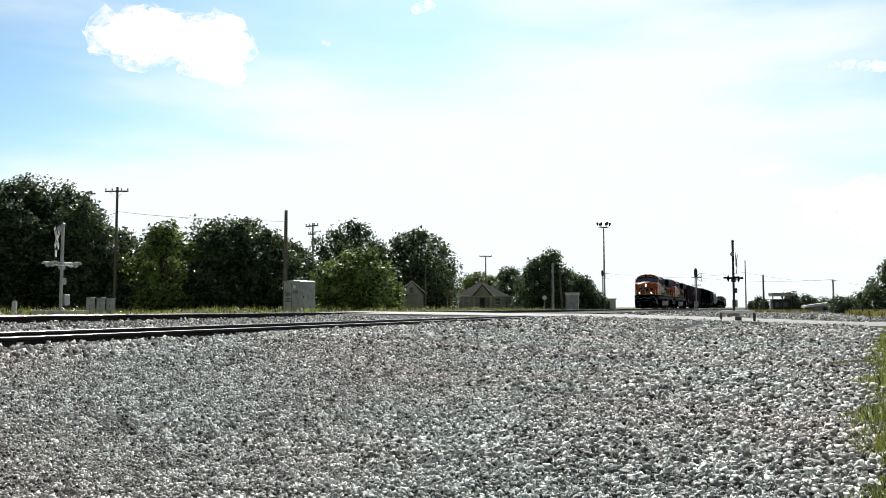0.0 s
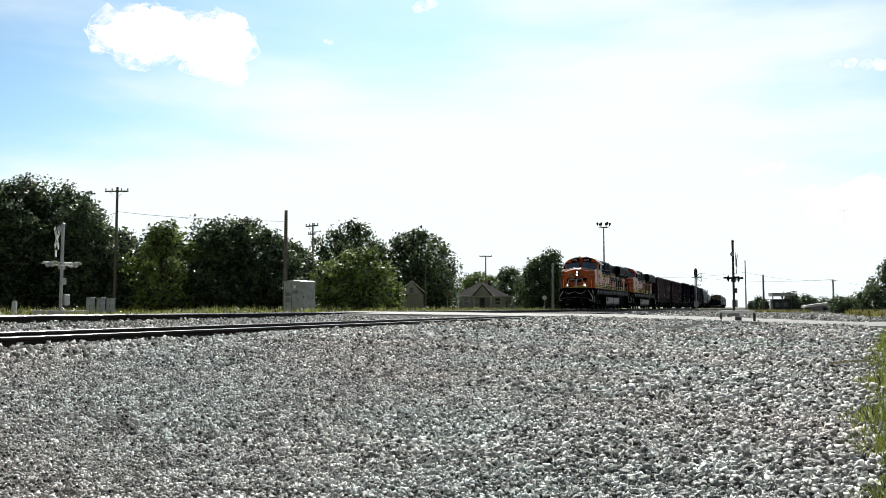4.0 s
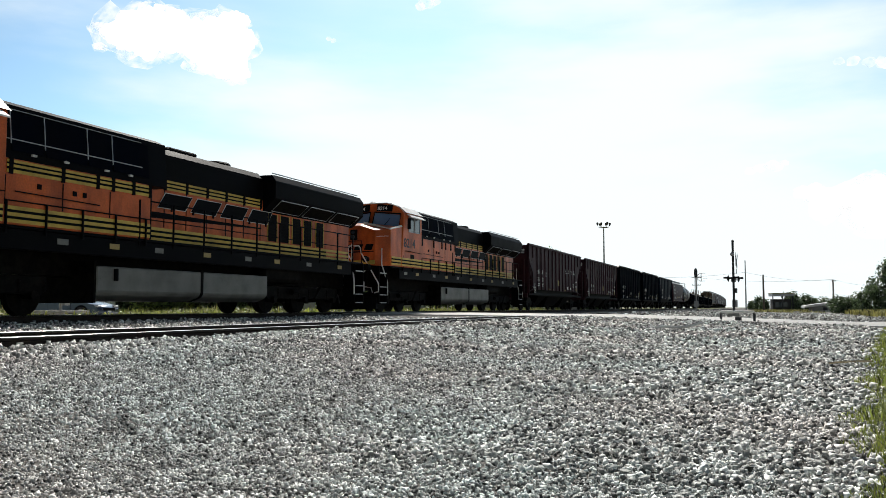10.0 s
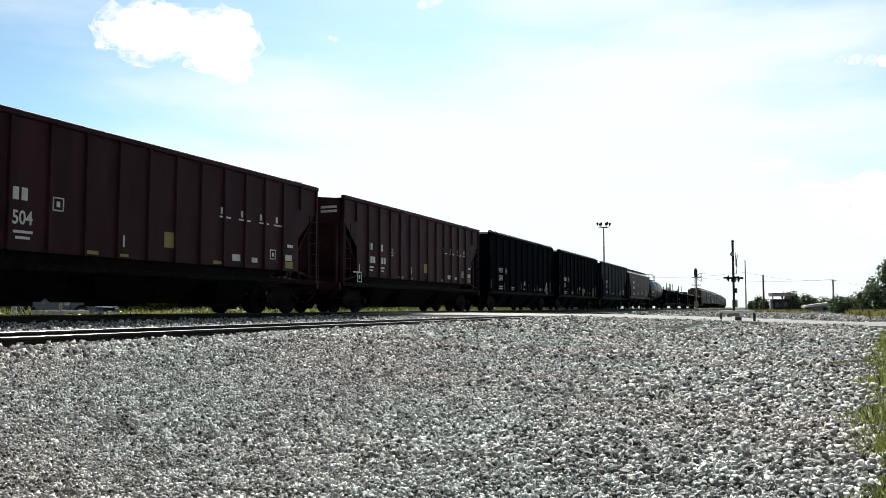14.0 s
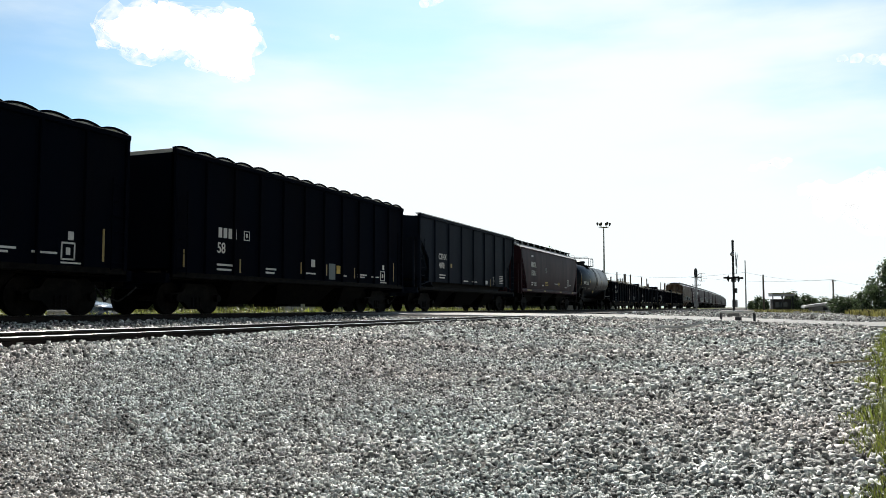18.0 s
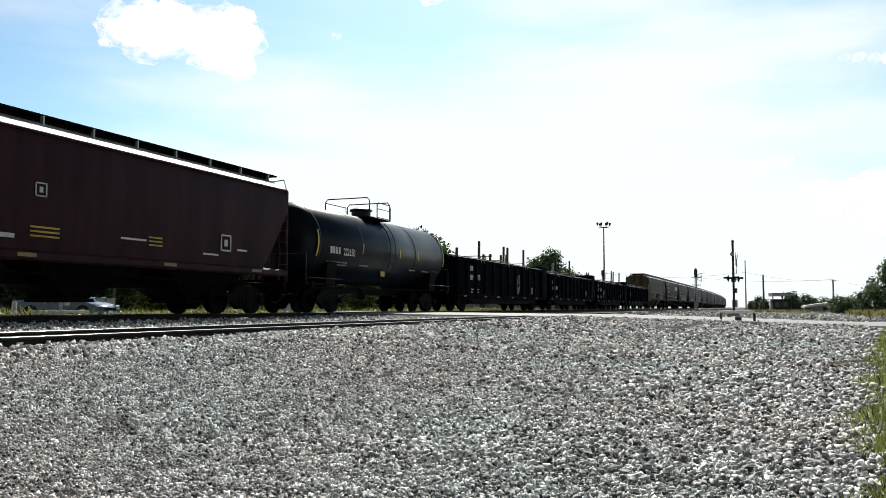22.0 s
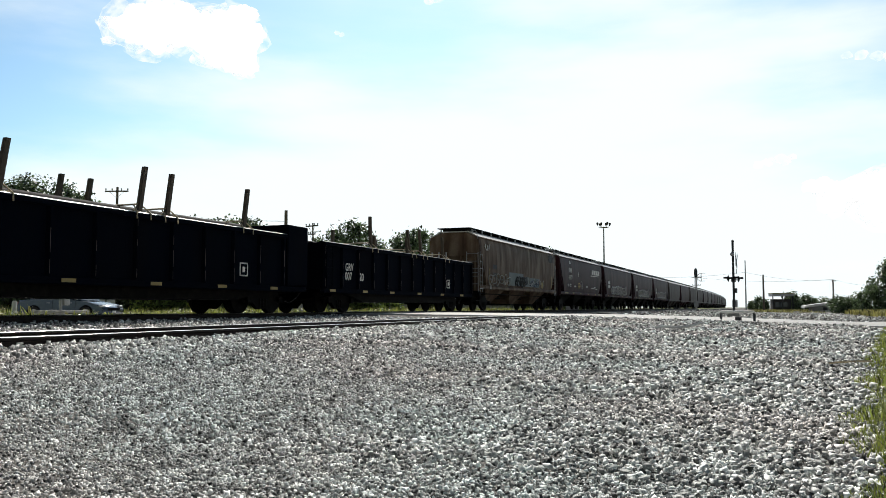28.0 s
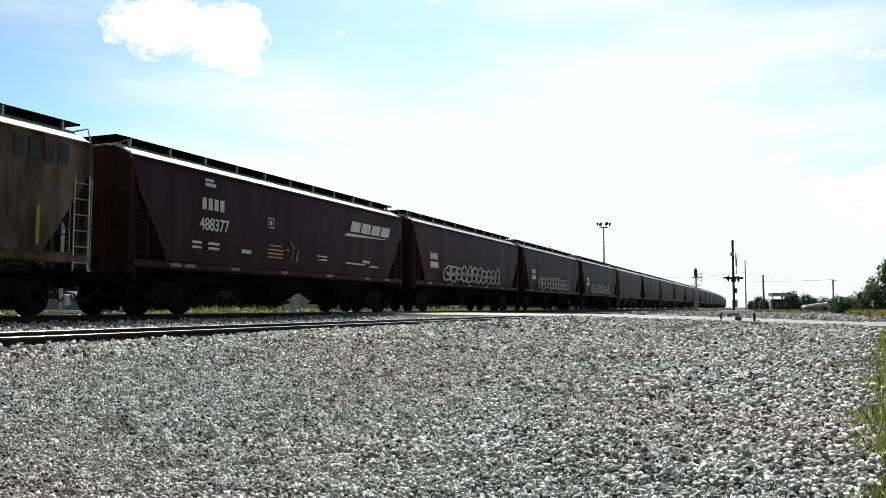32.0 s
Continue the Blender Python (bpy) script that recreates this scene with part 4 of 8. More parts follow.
    w = (2 * yb - 2.9) / n
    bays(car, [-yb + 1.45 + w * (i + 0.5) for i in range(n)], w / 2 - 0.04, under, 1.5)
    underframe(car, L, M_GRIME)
    return car


def far_hopper(L, mat, label):
    """A covered hopper that stays far down the line: the same form in fewer pieces."""
    car = thing("covered_hopper_car", label, "railcar")
    yb = L / 2 - 0.7
    prof = [(1.44, 1.42), (1.5, 1.8), (1.53, 2.4), (1.53, 3.3), (1.49, 3.85), (1.42, 4.12)]
    bm = bm_new()
    loft(bm, [[(s * x, s * q * (yb - (0 if z > 3.5 else 1.35 * (3.5 - z) / 2.08)), z) for s, q in ((-1, 1), (-1, -1), (1, 1), (1, -1))] for x, z in prof])
    part("body", bm, mat, car, smooth=True)
    # pale colour stands for sunlight on the roof
    part("roof", prism(bm_new(), [(-1.45, 4.12), (1.45, 4.12), (1.45, 4.15), (0.86, 4.48), (-0.86, 4.48), (-1.45, 4.15)], "y", -yb, yb), M_ROOFPALE, car, "roof coloured pale as sunlit")
    part("hatch", prism(bm_new(), [(-0.45, 4.44), (0.45, 4.44), (0.42, 4.62), (0.2, 4.68), (-0.2, 4.68), (-0.42, 4.62)], "y", -yb + 0.2, yb - 0.2), mat, car)
    for s in (-1, 1):
        part("roof_walk", box(bm_new(), min(s * 0.5, s * 0.9), max(s * 0.5, s * 0.9), -yb, yb, 4.48, 4.66), M_GRIME, car)
        part("side_sill", box(bm_new(), min(s * 1.36, s * 1.52), max(s * 1.36, s * 1.52), -yb, yb, 1.22, 1.46), mat, car)
        part("end_post", box(bm_new(), -1.45, 1.45, min(s * yb, s * (yb - 0.12)), max(s * yb, s * (yb - 0.12)), 1.0, 1.5), mat, car)
        bg = part("bogie", prism(bm_new(), [(-1.09, 0.36), (-1.09, 0.58), (-0.42, 0.88), (0.42, 0.88), (1.09, 0.58), (1.09, 0.36), (0.3, 0.14), (-0.3, 0.14)], "x", -1.07, 1.07), M_GRIME, car, at=pose(0, s * (L / 2 - 2.55), 0))
        for a in (-0.89, 0.89):
            part("wheelset", WHEEL, M_GRIME, bg, at=pose(0, a, 0.46))
        coupler(car, s * (L / 2 - 0.85), s)
    w = (2 * yb - 2.9) / 3
    bays(car, [-yb + 1.45 + w * (i + 0.5) for i in range(3)], w / 2 - 0.04, mat, 1.5)
    part("centre_sill", box(bm_new(), -0.22, 0.22, -L / 2 + 0.7, L / 2 - 0.7, 0.72, 1.02), mat, car)
    return car


def tank_car(L, label):
    car = thing("tank_car", label, "railcar")
    r, zc, h = 1.46, 2.6, L / 2 - 0.8
    prof = [(-h, 0.01), (-h + 0.03, 0.5), (-h + 0.14, 0.95), (-h + 0.32, 1.27), (-h + 0.55, r), (h - 0.55, r), (h - 0.32, 1.27), (h - 0.14, 0.95), (h - 0.03, 0.5), (h, 0.01)]
    part("tank", lathe(bm_new(), prof, (0, 0, zc), (0, 1, 0), 48), M_TANKBLACK, car, smooth=True)
    for y in (-h + 0.6, -2.6, 2.6, h - 0.6):
        part("weld_seam", lathe(bm_new(), [(-0.03, r), (-0.03, r + 0.008), (0.03, r + 0.008), (0.03, r)], (0, y, zc), (0, 1, 0), 48), M_TANKBLACK, car)
    dome = part("valve_housing", lathe(bm_new(), [(0, 0.42), (0.32, 0.42), (0.36, 0.5), (0.42, 0.5), (0.5, 0.3)], (0, 0, zc + r - 0.05), (0, 0, 1), 16), M_TANKBLACK, car, smooth=True)
    part("nozzle_pad", cyl(bm_new(), (0, 0, zc + r - 0.1), (0, 0, zc + r + 0.05), 0.62, 20), M_TANKBLACK, dome)
    plat = part("platform", box(bm_new(), -1.05, 1.05, -1.27, 0.72, zc + r - 0.12, zc + r - 0.07), M_GRIME, car, "dark grating platform round the valve housing")
    zt, zp = zc + r + 0.72, zc + r - 0.1
    for y, w in ((-1.25, 1.05), (0.7, 1.05)):
        part("handrail", tube(bm_new(), [(-w, y, zp), (-w, y, zt - 0.12), (-w + 0.1, y, zt), (w - 0.1, y, zt), (w, y, zt - 0.12), (w, y, zp)], 0.024, 6), M_DARKMETAL, plat)
    part("handrail", tube(bm_new(), [(1.08, -0.6, zp), (1.08, -0.6, zt - 0.24), (1.08, -0.5, zt - 0.14), (1.08, 0.6, zt - 0.14), (1.08, 0.7, zt - 0.24), (1.08, 0.7, zp)], 0.024, 6), M_DARKMETAL, plat)
    part("handrail", tube(bm_new(), [(-1.08, -1.2, zp), (-1.08, -1.2, zt - 0.14), (-1.08, 0.6, zt - 0.14), (-1.08, 0.7, zp)], 0.022, 6), M_DARKMETAL, plat)
    for z in (zp + 0.05, zp + 0.42):
        part("mid_rail", tube(bm_new(), [(1.08, -0.6, z), (1.08, 0.7, z)], 0.018, 6), M_DARKMETAL, plat)
    # curved ladder on the near side
    for y in (-0.25, 0.25):
        part("ladder_stile", tube(bm_new(), [(math.cos(a) * (r + 0.12), y, zc + math.sin(a) * (r + 0.12)) for a in [math.radians(q) for q in range(-30, 60, 10)]], 0.022, 5), M_DARKMETAL, car)
    for q in range(-28, 56, 12):
        a = math.radians(q)
        part("rung", tube(bm_new(), [(math.cos(a) * (r + 0.12), -0.25, zc + math.sin(a) * (r + 0.12)), (math.cos(a) * (r + 0.12), 0.25, zc + math.sin(a) * (r + 0.12))], 0.014, 5), M_DARKMETAL, car)
    # yellow reflecting strips
    for y, a0, a1 in ((-h + 0.45, -22, 16), (-2.55, -10, 5), (0.95, -10, 5), (2.95, -10, 5), (h - 0.45, -16, 30)):
        bm = bm_new()
        rr = r + 0.006
        for k in range(6):
            a, b = math.radians(a0 + (a1 - a0) * k / 6), math.radians(a0 + (a1 - a0) * (k + 1) / 6)
            bm.faces.new([bm.verts.new((math.cos(c) * rr, yy, zc + math.sin(c) * rr)) for c, yy in ((a, y - 0.05), (a, y + 0.05), (b, y + 0.05), (b, y - 0.05))])
        part("reflector", bm, M_YELLOW, car, "pale yellow reflecting strip")
    for s in (-1, 1):
        part("saddle", prism(bm_new(), [(-1.3, 1.0), (1.3, 1.0), (1.38, 1.9), (1.1, 1.5), (0, 1.15), (-1.1, 1.5), (-1.38, 1.9)], "y", s * (h - 1.6) - 0.35, s * (h - 1.6) + 0.35), M_GRIME, car)
        part("end_platform", box(bm_new(), -1.45, 1.45, min(s * (h - 0.9), s * (h + 0.35)), max(s * (h - 0.9), s * (h + 0.35)), 1.0, 1.08), M_GRIME, car)
        part("end_rail", tube(bm_new(), [(-1.4, s * (h + 0.3), 1.05), (-1.4, s * (h + 0.3), 2.1), (1.4, s * (h + 0.3), 2.1), (1.4, s * (h + 0.3), 1.05)], 0.02, 5), M_DARKMETAL, car)
        part("side_rail", tube(bm_new(), [(1.46, s * (h - 2.2), 1.25), (1.46, s * (h + 0.3), 1.25)], 0.02, 5), M_DARKMETAL, car)
    part("bottom_outlet", cyl(bm_new(), (0, 0, 0.55), (0, 0, 1.1), 0.2, 10), M_GRIME, car)
    part("outlet_skid", prism(bm_new(), [(-0.7, 1.1), (-0.35, 0.75), (0.35, 0.75), (0.7, 1.1)], "x", -0.3, 0.3), M_GRIME, car)
    underframe(car, L, M_GRIME)
    return car


def gondola(L, label, seed, top, raised=0.0, posts=(), slant_all=0.1):
    """Open wagon with upright ribs, long pipes in it and timber stakes standing out of it."""
    rng = random.Random(seed)
    car = thing("gondola_car", label, "railcar")
    yb, xs = L / 2 - 0.6, 1.48
    for s in (-1, 1):
        x0, x1 = sorted((s * (xs - 0.05), s * xs))
        side = part("side_sheet", box(bm_new(), x0, x1, -yb, yb, 0.85, top), M_NAVY, car)
        n = 12
        for i in range(n + 1):
            y = -yb + 0.08 + (2 * yb - 0.16) * i / n
            part("rib", prism(bm_new(), [(s * xs, y - 0.08), (s * (xs + 0.1), y - 0.04), (s * (xs + 0.1), y + 0.04), (s * xs, y + 0.08)], "z", 0.9, top - 0.05), M_NAVY, side)
            # highlights along the rib edge, drawn as thin broken pale lines
            z = 0.95
            while z < top - 0.25:
                h = rng.uniform(0.15, 0.6)
                part("worn_edge", box(bm_new(), min(s * (xs + 0.1), s * (xs + 0.104)), max(s * (xs + 0.1), s * (xs + 0.104)), y - 0.04, y - 0.028, z, min(z + h, top - 0.07)), M_GREYCAR, side, "pale line for the highlight on a rib's edge")
                z += h + rng.uniform(0.1, 0.7)
        part("top_rail", box(bm_new(), min(s * (xs - 0.09), s * (xs + 0.11)), max(s * (xs - 0.09), s * (xs + 0.11)), -yb, yb, top - 0.06, top + 0.08), M_NAVY, car, bevel=0.02)
        # sun glint on the top rail, drawn as a pale strip
        part("top_edge", prism(bm_new(), [(s * (xs + 0.03), top + 0.078), (s * (xs + 0.11), top + 0.078), (s * (xs + 0.08), top + 0.1), (s * (xs + 0.03), top + 0.105)], "y", -yb, yb), M_ROOFPALE, car, "pale strip for the sun's glint along the top edge")
        part("side_sill", box(bm_new(), min(s * (xs - 0.1), s * (xs + 0.07)), max(s * (xs - 0.1), s * (xs + 0.07)), -yb, yb, 0.72, 0.9), M_NAVY, car, bevel=0.015)
        ladder(car, s * (xs + 0.12), -yb + 0.1, -yb + 0.5, 0.9, top - 0.1, M_NAVY, 5)
        part("end_sheet", box(bm_new(), -xs, xs, min(s * yb, s * (yb - 0.08)), max(s * yb, s * (yb - 0.08)), 0.85, top + 0.06), M_NAVY, car, bevel=0.015)
    if raised:
        part("load_box", box(bm_new(), -xs - 0.12, xs + 0.125, yb - 1.3, yb - 0.03, 0.92, top + raised), M_NAVY, car, "dark steel box rising over the end", bevel=0.03)
    part("floor", box(bm_new(), -xs + 0.05, xs - 0.05, -yb + 0.08, yb - 0.08, 1.0, 1.08), M_NAVY, car)
    for i in range(7):
        x = -1.1 + 0.36 * i
        z = top + rng.uniform(-0.02, 0.16) * (1 if i != 6 else 0.3)
        part("load_pipe", cyl(bm_new(), (x, -yb + rng.uniform(0.3, 1.2), z), (x, yb - (2.6 if raised else rng.uniform(0.3, 2.0)), z), 0.17, 10), M_GRIME, car, "long dark steel pipe", smooth=True)
    for y, zt, x, *own in posts:
        slant = own[0] if own else slant_all
        lean, low = slant * (zt - top), slant * (1.2 - top)
        o = part("stake", loft(bm_new(), [[(x - 0.06, y + low - 0.065, 1.2), (x + 0.06, y + low - 0.065, 1.2), (x + 0.06, y + low + 0.065, 1.2), (x - 0.06, y + low + 0.065, 1.2)],
                                          [(x - 0.055, y + lean - 0.06, zt), (x + 0.055, y + lean - 0.06, zt), (x + 0.055, y + lean + 0.06, zt), (x - 0.055, y + lean + 0.06, zt)]]), M_WOODPOST, car, "upright timber stake")
        if x > 0 and zt > top + 0.8:
            part("tie_bar", tube(bm_new(), [(x, y, top + 0.33), (-1.1, y - 0.2, top + 0.3)], 0.025, 5), M_WOODPALE, o, "pale lashing bar")
            for q in (-0.28, 0.22):
                part("lashing", tube(bm_new(), [(xs + 0.12, y + q, top - 0.08), (xs + 0.1, y + q, top + 0.1), (x, y + q * 0.6, top + 0.3)], 0.02, 5), M_WOODPALE, o, "pale rope lashing")
            part("lashing", tube(bm_new(), [(x + 0.1, y - 0.3, top + 0.14), (x + 0.13, y, top + 0.1), (x + 0.1, y + 0.26, top + 0.14)], 0.025, 5), M_WOODPALE, o, "pale rope lashing")
    # underframe drawn deep and black, the shade below the car included
    part("fishbelly_sill", prism(bm_new(), [(-yb + 1.6, 0.84), (-yb + 3.6, 0.42), (yb - 3.6, 0.42), (yb - 1.6, 0.84)], "x", -1.25, 1.25), M_GRIME, car, "black underframe, deepened for the shade below the car")
    underframe(car, L, M_NAVY)
    return car


# ---------------------------------------------------------------- locomotive


def mbox(bm, s, xa, xb, y0, y1, z0, z1):
    return box(bm, min(s * xa, s * xb), max(s * xa, s * xb), y0, y1, z0, z1)


def pane(parent, name, quad, mat, out, label=""):
    """A flat plate on four corners, with thickness along out."""
    q, o = [Vector(p) for p in quad], Vector(out)
    return part(name, loft(bm_new(), [q, [p + o for p in q]]), mat, parent, label)


def stripes(parent, x, y0, y1, z0, z1):
    """Three thin yellow lines with black between them along a side."""
    s = 1 if x > 0 else -1
    h = (z1 - z0) / 5
    part("black_band", mbox(bm_new(), 1, x, x + s * 0.006, y0, y1, z0, z1), M_BLACK, parent)
    for k in range(3):
        part("yellow_stripe", mbox(bm_new(), 1, x, x + s * 0.012, y0, y1, z0 + 2 * k * h - 0.01, z0 + (2 * k + 1) * h), M_YELLOW, parent, "thin yellow paint stripe")


def badge_side(parent, x, y, z, h, mat, under=True, long=1.0):
    """The railway's badge drawn as plain slanted blocks with a tapered bar below."""
    for grow, m, out in ((0.022, M_TEXT, 0.004), (0.0, mat, 0.009)):
        bm = bm_new()
        for i in range(4):
            a, w, sl = y + i * 1.37 * long, 1.12 * long, 0.3 * long
            prism(bm, [(a - grow, z - grow), (a + w + grow, z - grow), (a + w + sl + grow, z + h + grow), (a + sl - grow, z + h + grow)], "x", x, x + out)
        if under:
            prism(bm, [(y - 0.75 * long, z - 0.36 * long), (y + 4.9 * long, z - 0.2 * long), (y + 4.9 * long, z - 0.16 * long), (y - 0.4 * long, z - 0.16 * long)], "x", x, x + out)
        b = part("badge", bm, m, parent, "painted railway badge in plain slanted blocks")
    return b


def locomotive(number, label, leading=True):
    lens_mat = M_LAMP if leading else M_GLASS
    lens_label = "lit headlamp lens" if leading else "dark headlamp lens"
    loco = thing("locomotive", label, "locomotive")
    P = part
    # frame and walkway
    P("frame", box(bm_new(), -0.75, 0.75, -10.2, 10.2, 0.95, 1.6), M_GRIME, loco)
    deck = P("walkway", box(bm_new(), -1.52, 1.52, -9.35, 10.45, 1.58, 1.66), M_BLACK, loco, bevel=0.01)
    for s in (-1, 1):
        P("side_skirt", mbox(bm_new(), s, 1.42, 1.5, -8.4, 9.5, 1.24, 1.57), M_BLACK, loco, "black sill with small pale placards", bevel=0.01)
        P("air_pipe", tube(bm_new(), [(s * 1.36, -3.4, 1.3), (s * 1.36, 4.0, 1.3)], 0.05, 6), M_GRIME, loco)
        for y in (-7.9, -6.6, -4.6, -3.0, -1.4, 0.6, 2.6, 4.2, 6.2, 8.4):
            P("placard", mbox(bm_new(), s, 1.5, 1.508, y, y + 0.32, 1.38, 1.48), M_TANKGREY if int(y * 10) % 3 else M_DULLYELLOW, loco, "small dull reflective placard")
    # pilot, plough, steps
    prow = P("pilot_plate", prism(bm_new(), [(-10.5, 0.95), (-10.2, 0.9), (-10.2, 1.66), (-10.5, 1.66)], "x", -1.0, 1.0), M_BLACK, loco, bevel=0.02)
    P("plough", loft(bm_new(), [[(-1.4, -10.5, 0.12), (-0.45, -10.92, 0.12), (0.45, -10.92, 0.12), (1.4, -10.5, 0.12), (1.4, -10.3, 0.12), (-1.4, -10.3, 0.12)],
                                [(-1.4, -10.42, 0.62), (-0.5, -10.6, 0.72), (0.5, -10.6, 0.72), (1.4, -10.42, 0.62), (1.4, -10.3, 0.62), (-1.4, -10.3, 0.62)]]), M_BLACK, prow)
    P("anticlimber", box(bm_new(), -1.15, 1.15, -10.75, -10.4, 1.45, 1.68), M_BLACK, prow, bevel=0.03)
    P("yellow_edge", box(bm_new(), -1.02, 1.02, -10.52, -10.5, 1.6, 1.72), M_YELLOW, prow)
    P("end_deck", box(bm_new(), -1.02, 1.02, -10.5, -9.36, 1.58, 1.65), M_BLACK, prow)
    P("cut_lever", tube(bm_new(), [(-1.25, -10.62, 1.0), (-0.5, -10.66, 1.12), (0.5, -10.66, 1.12), (1.25, -10.62, 1.0), (1.3, -10.6, 0.8)], 0.018, 5), M_STEEL, prow)
    for x in (-0.86, -0.72, -0.58, 0.52, 0.66, 0.8):
        P("hose", tube(bm_new(), [(x, -10.5, 1.25), (x, -10.72, 1.1), (x * 0.97, -10.78, 0.75), (x * 0.94, -10.68, 0.5)], 0.028, 6), M_RUBBER, prow)
        P("hose_end", cyl(bm_new(), (x * 0.94, -10.68, 0.5), (x * 0.94, -10.66, 0.4), 0.035, 6), M_STEEL, prow)
    P("drawbar_pocket", box(bm_new(), -0.28, 0.28, -10.6, -10.48, 0.66, 1.06), M_GRIME, prow, bevel=0.03)
    for e in (-1, 1):
        y = -10.0 if e < 0 else 10.15
        for s in (-1, 1):
            well = P("step_well", mbox(bm_new(), s, 1.0, 1.02, y - 0.36, y + 0.36, 0.35, 1.62), M_BLACK, loco)
            for k in range(4):
                P("step", mbox(bm_new(), s, 1.02, 1.5, y - 0.33, y + 0.33, 0.36 + 0.33 * k, 0.4 + 0.33 * k), M_BLACK, well)
                P("step_edge", mbox(bm_new(), s, 1.5, 1.512, y - 0.3, y + 0.3, 0.37 + 0.33 * k, 0.4 + 0.33 * k), M_STEEL, well, "worn bare step edge")
            P("step_side", mbox(bm_new(), s, 1.02, 1.5, y + 0.34, y + 0.37, 0.35, 1.6), M_BLACK, well)
            P("step_side", mbox(bm_new(), s, 1.02, 1.5, y - 0.37, y - 0.34, 0.35, 1.6), M_BLACK, well)
            # pale grab irons beside the steps
            for q in (-0.42, 0.42):
                g = q + y
                if (q < 0) == (e < 0):
                    pts = [(s * 1.3, g, 0.8), (s * 1.49, g, 0.84), (s * 1.49, g, 1.18), (s * 0.68, g, 2.17), (s * 0.63, g, 2.42), (s * 0.56, g, 2.5), (s * 0.12, g, 2.5), (s * 0.06, g, 2.42), (s * 0.06, g, 1.75)]
                else:
                    pts = [(s * 1.5, g, 0.7), (s * 1.5, g, 1.2), (s * 1.3, g + e * 0.17, 1.72), (s * 1.3, g + e * 0.17, 2.42)]
                P("grab_iron", tube(bm_new(), pts, 0.028, 6), M_WHITE, loco, "white tubular grab iron")
        yy = e * 10.42
        P("end_rail", tube(bm_new(), [(-0.7, yy, 1.66), (-0.7, yy, 2.72), (0.7, yy, 2.72), (0.7, yy, 1.66)], 0.024, 6), M_BLACK, loco)
        P("jumper_cable", tube(bm_new(), [(-0.95, e * 10.55, 1.42), (-0.85, e * 10.66, 1.3), (-0.6, e * 10.7, 1.255), (-0.3, e * 10.7, 1.3), (-0.05, e * 10.68, 1.38), (0.15, e * 10.7, 1.32), (0.4, e * 10.7, 1.25), (0.7, e * 10.68, 1.28), (0.95, e * 10.55, 1.45)], 0.022, 6), M_STEEL, loco)
        coupler(loco, e * 10.3, e)
    # ditch lights
    for s in (-1, 1):
        d = P("ditch_light", lathe(bm_new(), [(0, 0.11), (0.16, 0.12), (0.2, 0.14)], (s * 0.8, -10.1, 1.92), (0, -1, 0), 14), M_BLACK, loco)
        P("lens", cyl(bm_new(), (s * 0.8, -10.29, 1.92), (s * 0.8, -10.315, 1.92), 0.1, 14), lens_mat, d, lens_label)
    # nose
    nose = P("nose", loft(bm_new(), [[(-1.0, -9.78, 1.66), (1.0, -9.78, 1.66), (1.0, -9.78, 3.3), (0.3, -9.78, 3.58), (-0.3, -9.78, 3.58), (-1.0, -9.78, 3.3)],
                                     [(-1.56, -9.42, 1.66), (1.56, -9.42, 1.66), (1.56, -9.42, 3.36), (0.3, -9.42, 3.7), (-0.3, -9.42, 3.7), (-1.56, -9.42, 3.36)],
                                     [(-1.56, -8.3, 1.66), (1.56, -8.3, 1.66), (1.56, -8.3, 3.62), (0.3, -8.2, 3.76), (-0.3, -8.2, 3.76), (-1.56, -8.3, 3.62)]]), M_ORANGE, loco, "orange short nose with bevelled corners", bevel=0.02)
    P("nose_door", box(bm_new(), -0.9, -0.3, -9.805, -9.77, 1.75, 3.1), M_ORANGE, nose, bevel=0.01)
    lampbox = P("headlamp_housing", box(bm_new(), -0.16, 0.16, -9.86, -9.76, 2.82, 3.36), M_BLACK, nose, bevel=0.02)
    for z in (2.94, 3.2):
        P("lens", cyl(bm_new(), (0, -9.86, z), (0, -9.88, z), 0.09, 14), lens_mat, lampbox, lens_label)
    P("nose_window", cyl(bm_new(), (-0.6, -9.79, 2.9), (-0.6, -9.815, 2.9), 0.13, 12), M_GLASS, nose)
    bm = bm_new()
    for i in range(4):
        a = -0.98 + i * 0.49
        prism(bm, [(a, 2.35), (a + 0.36, 2.35), (a + 0.46, 2.62), (a + 0.1, 2.62)], "y", -9.816, -9.808)
    prism(bm, [(-0.98, 2.22), (0.95, 2.27), (0.98, 2.31), (-0.95, 2.3)], "y", -9.816, -9.808)
    P("badge", bm, M_BLACK, nose, "painted railway badge in plain slanted blocks")
    P("yellow_stripe", box(bm_new(), -1.0, 1.0, -9.8, -9.785, 1.72, 1.9), M_YELLOW, nose)
    for s in (-1, 1):
        # highlight on the nose's top edges, drawn as a white tube
        P("nose_top_edge", tube(bm_new(), [(s * 0.3, -9.46, 3.71), (s * 1.545, -9.44, 3.37), (s * 1.555, -8.32, 3.64)], 0.045, 5), M_WHITE, nose, "white line for the sun's highlight on the nose edge")
        P("nose_grab", tube(bm_new(), [(s * 1.05, -9.76, 2.95), (s * 1.5, -9.5, 2.98)], 0.014, 4), M_WHITE, nose)
    for s in (-1, 1):
        stripes(nose, s * 1.565, -9.35, -8.35, 1.72, 2.08)
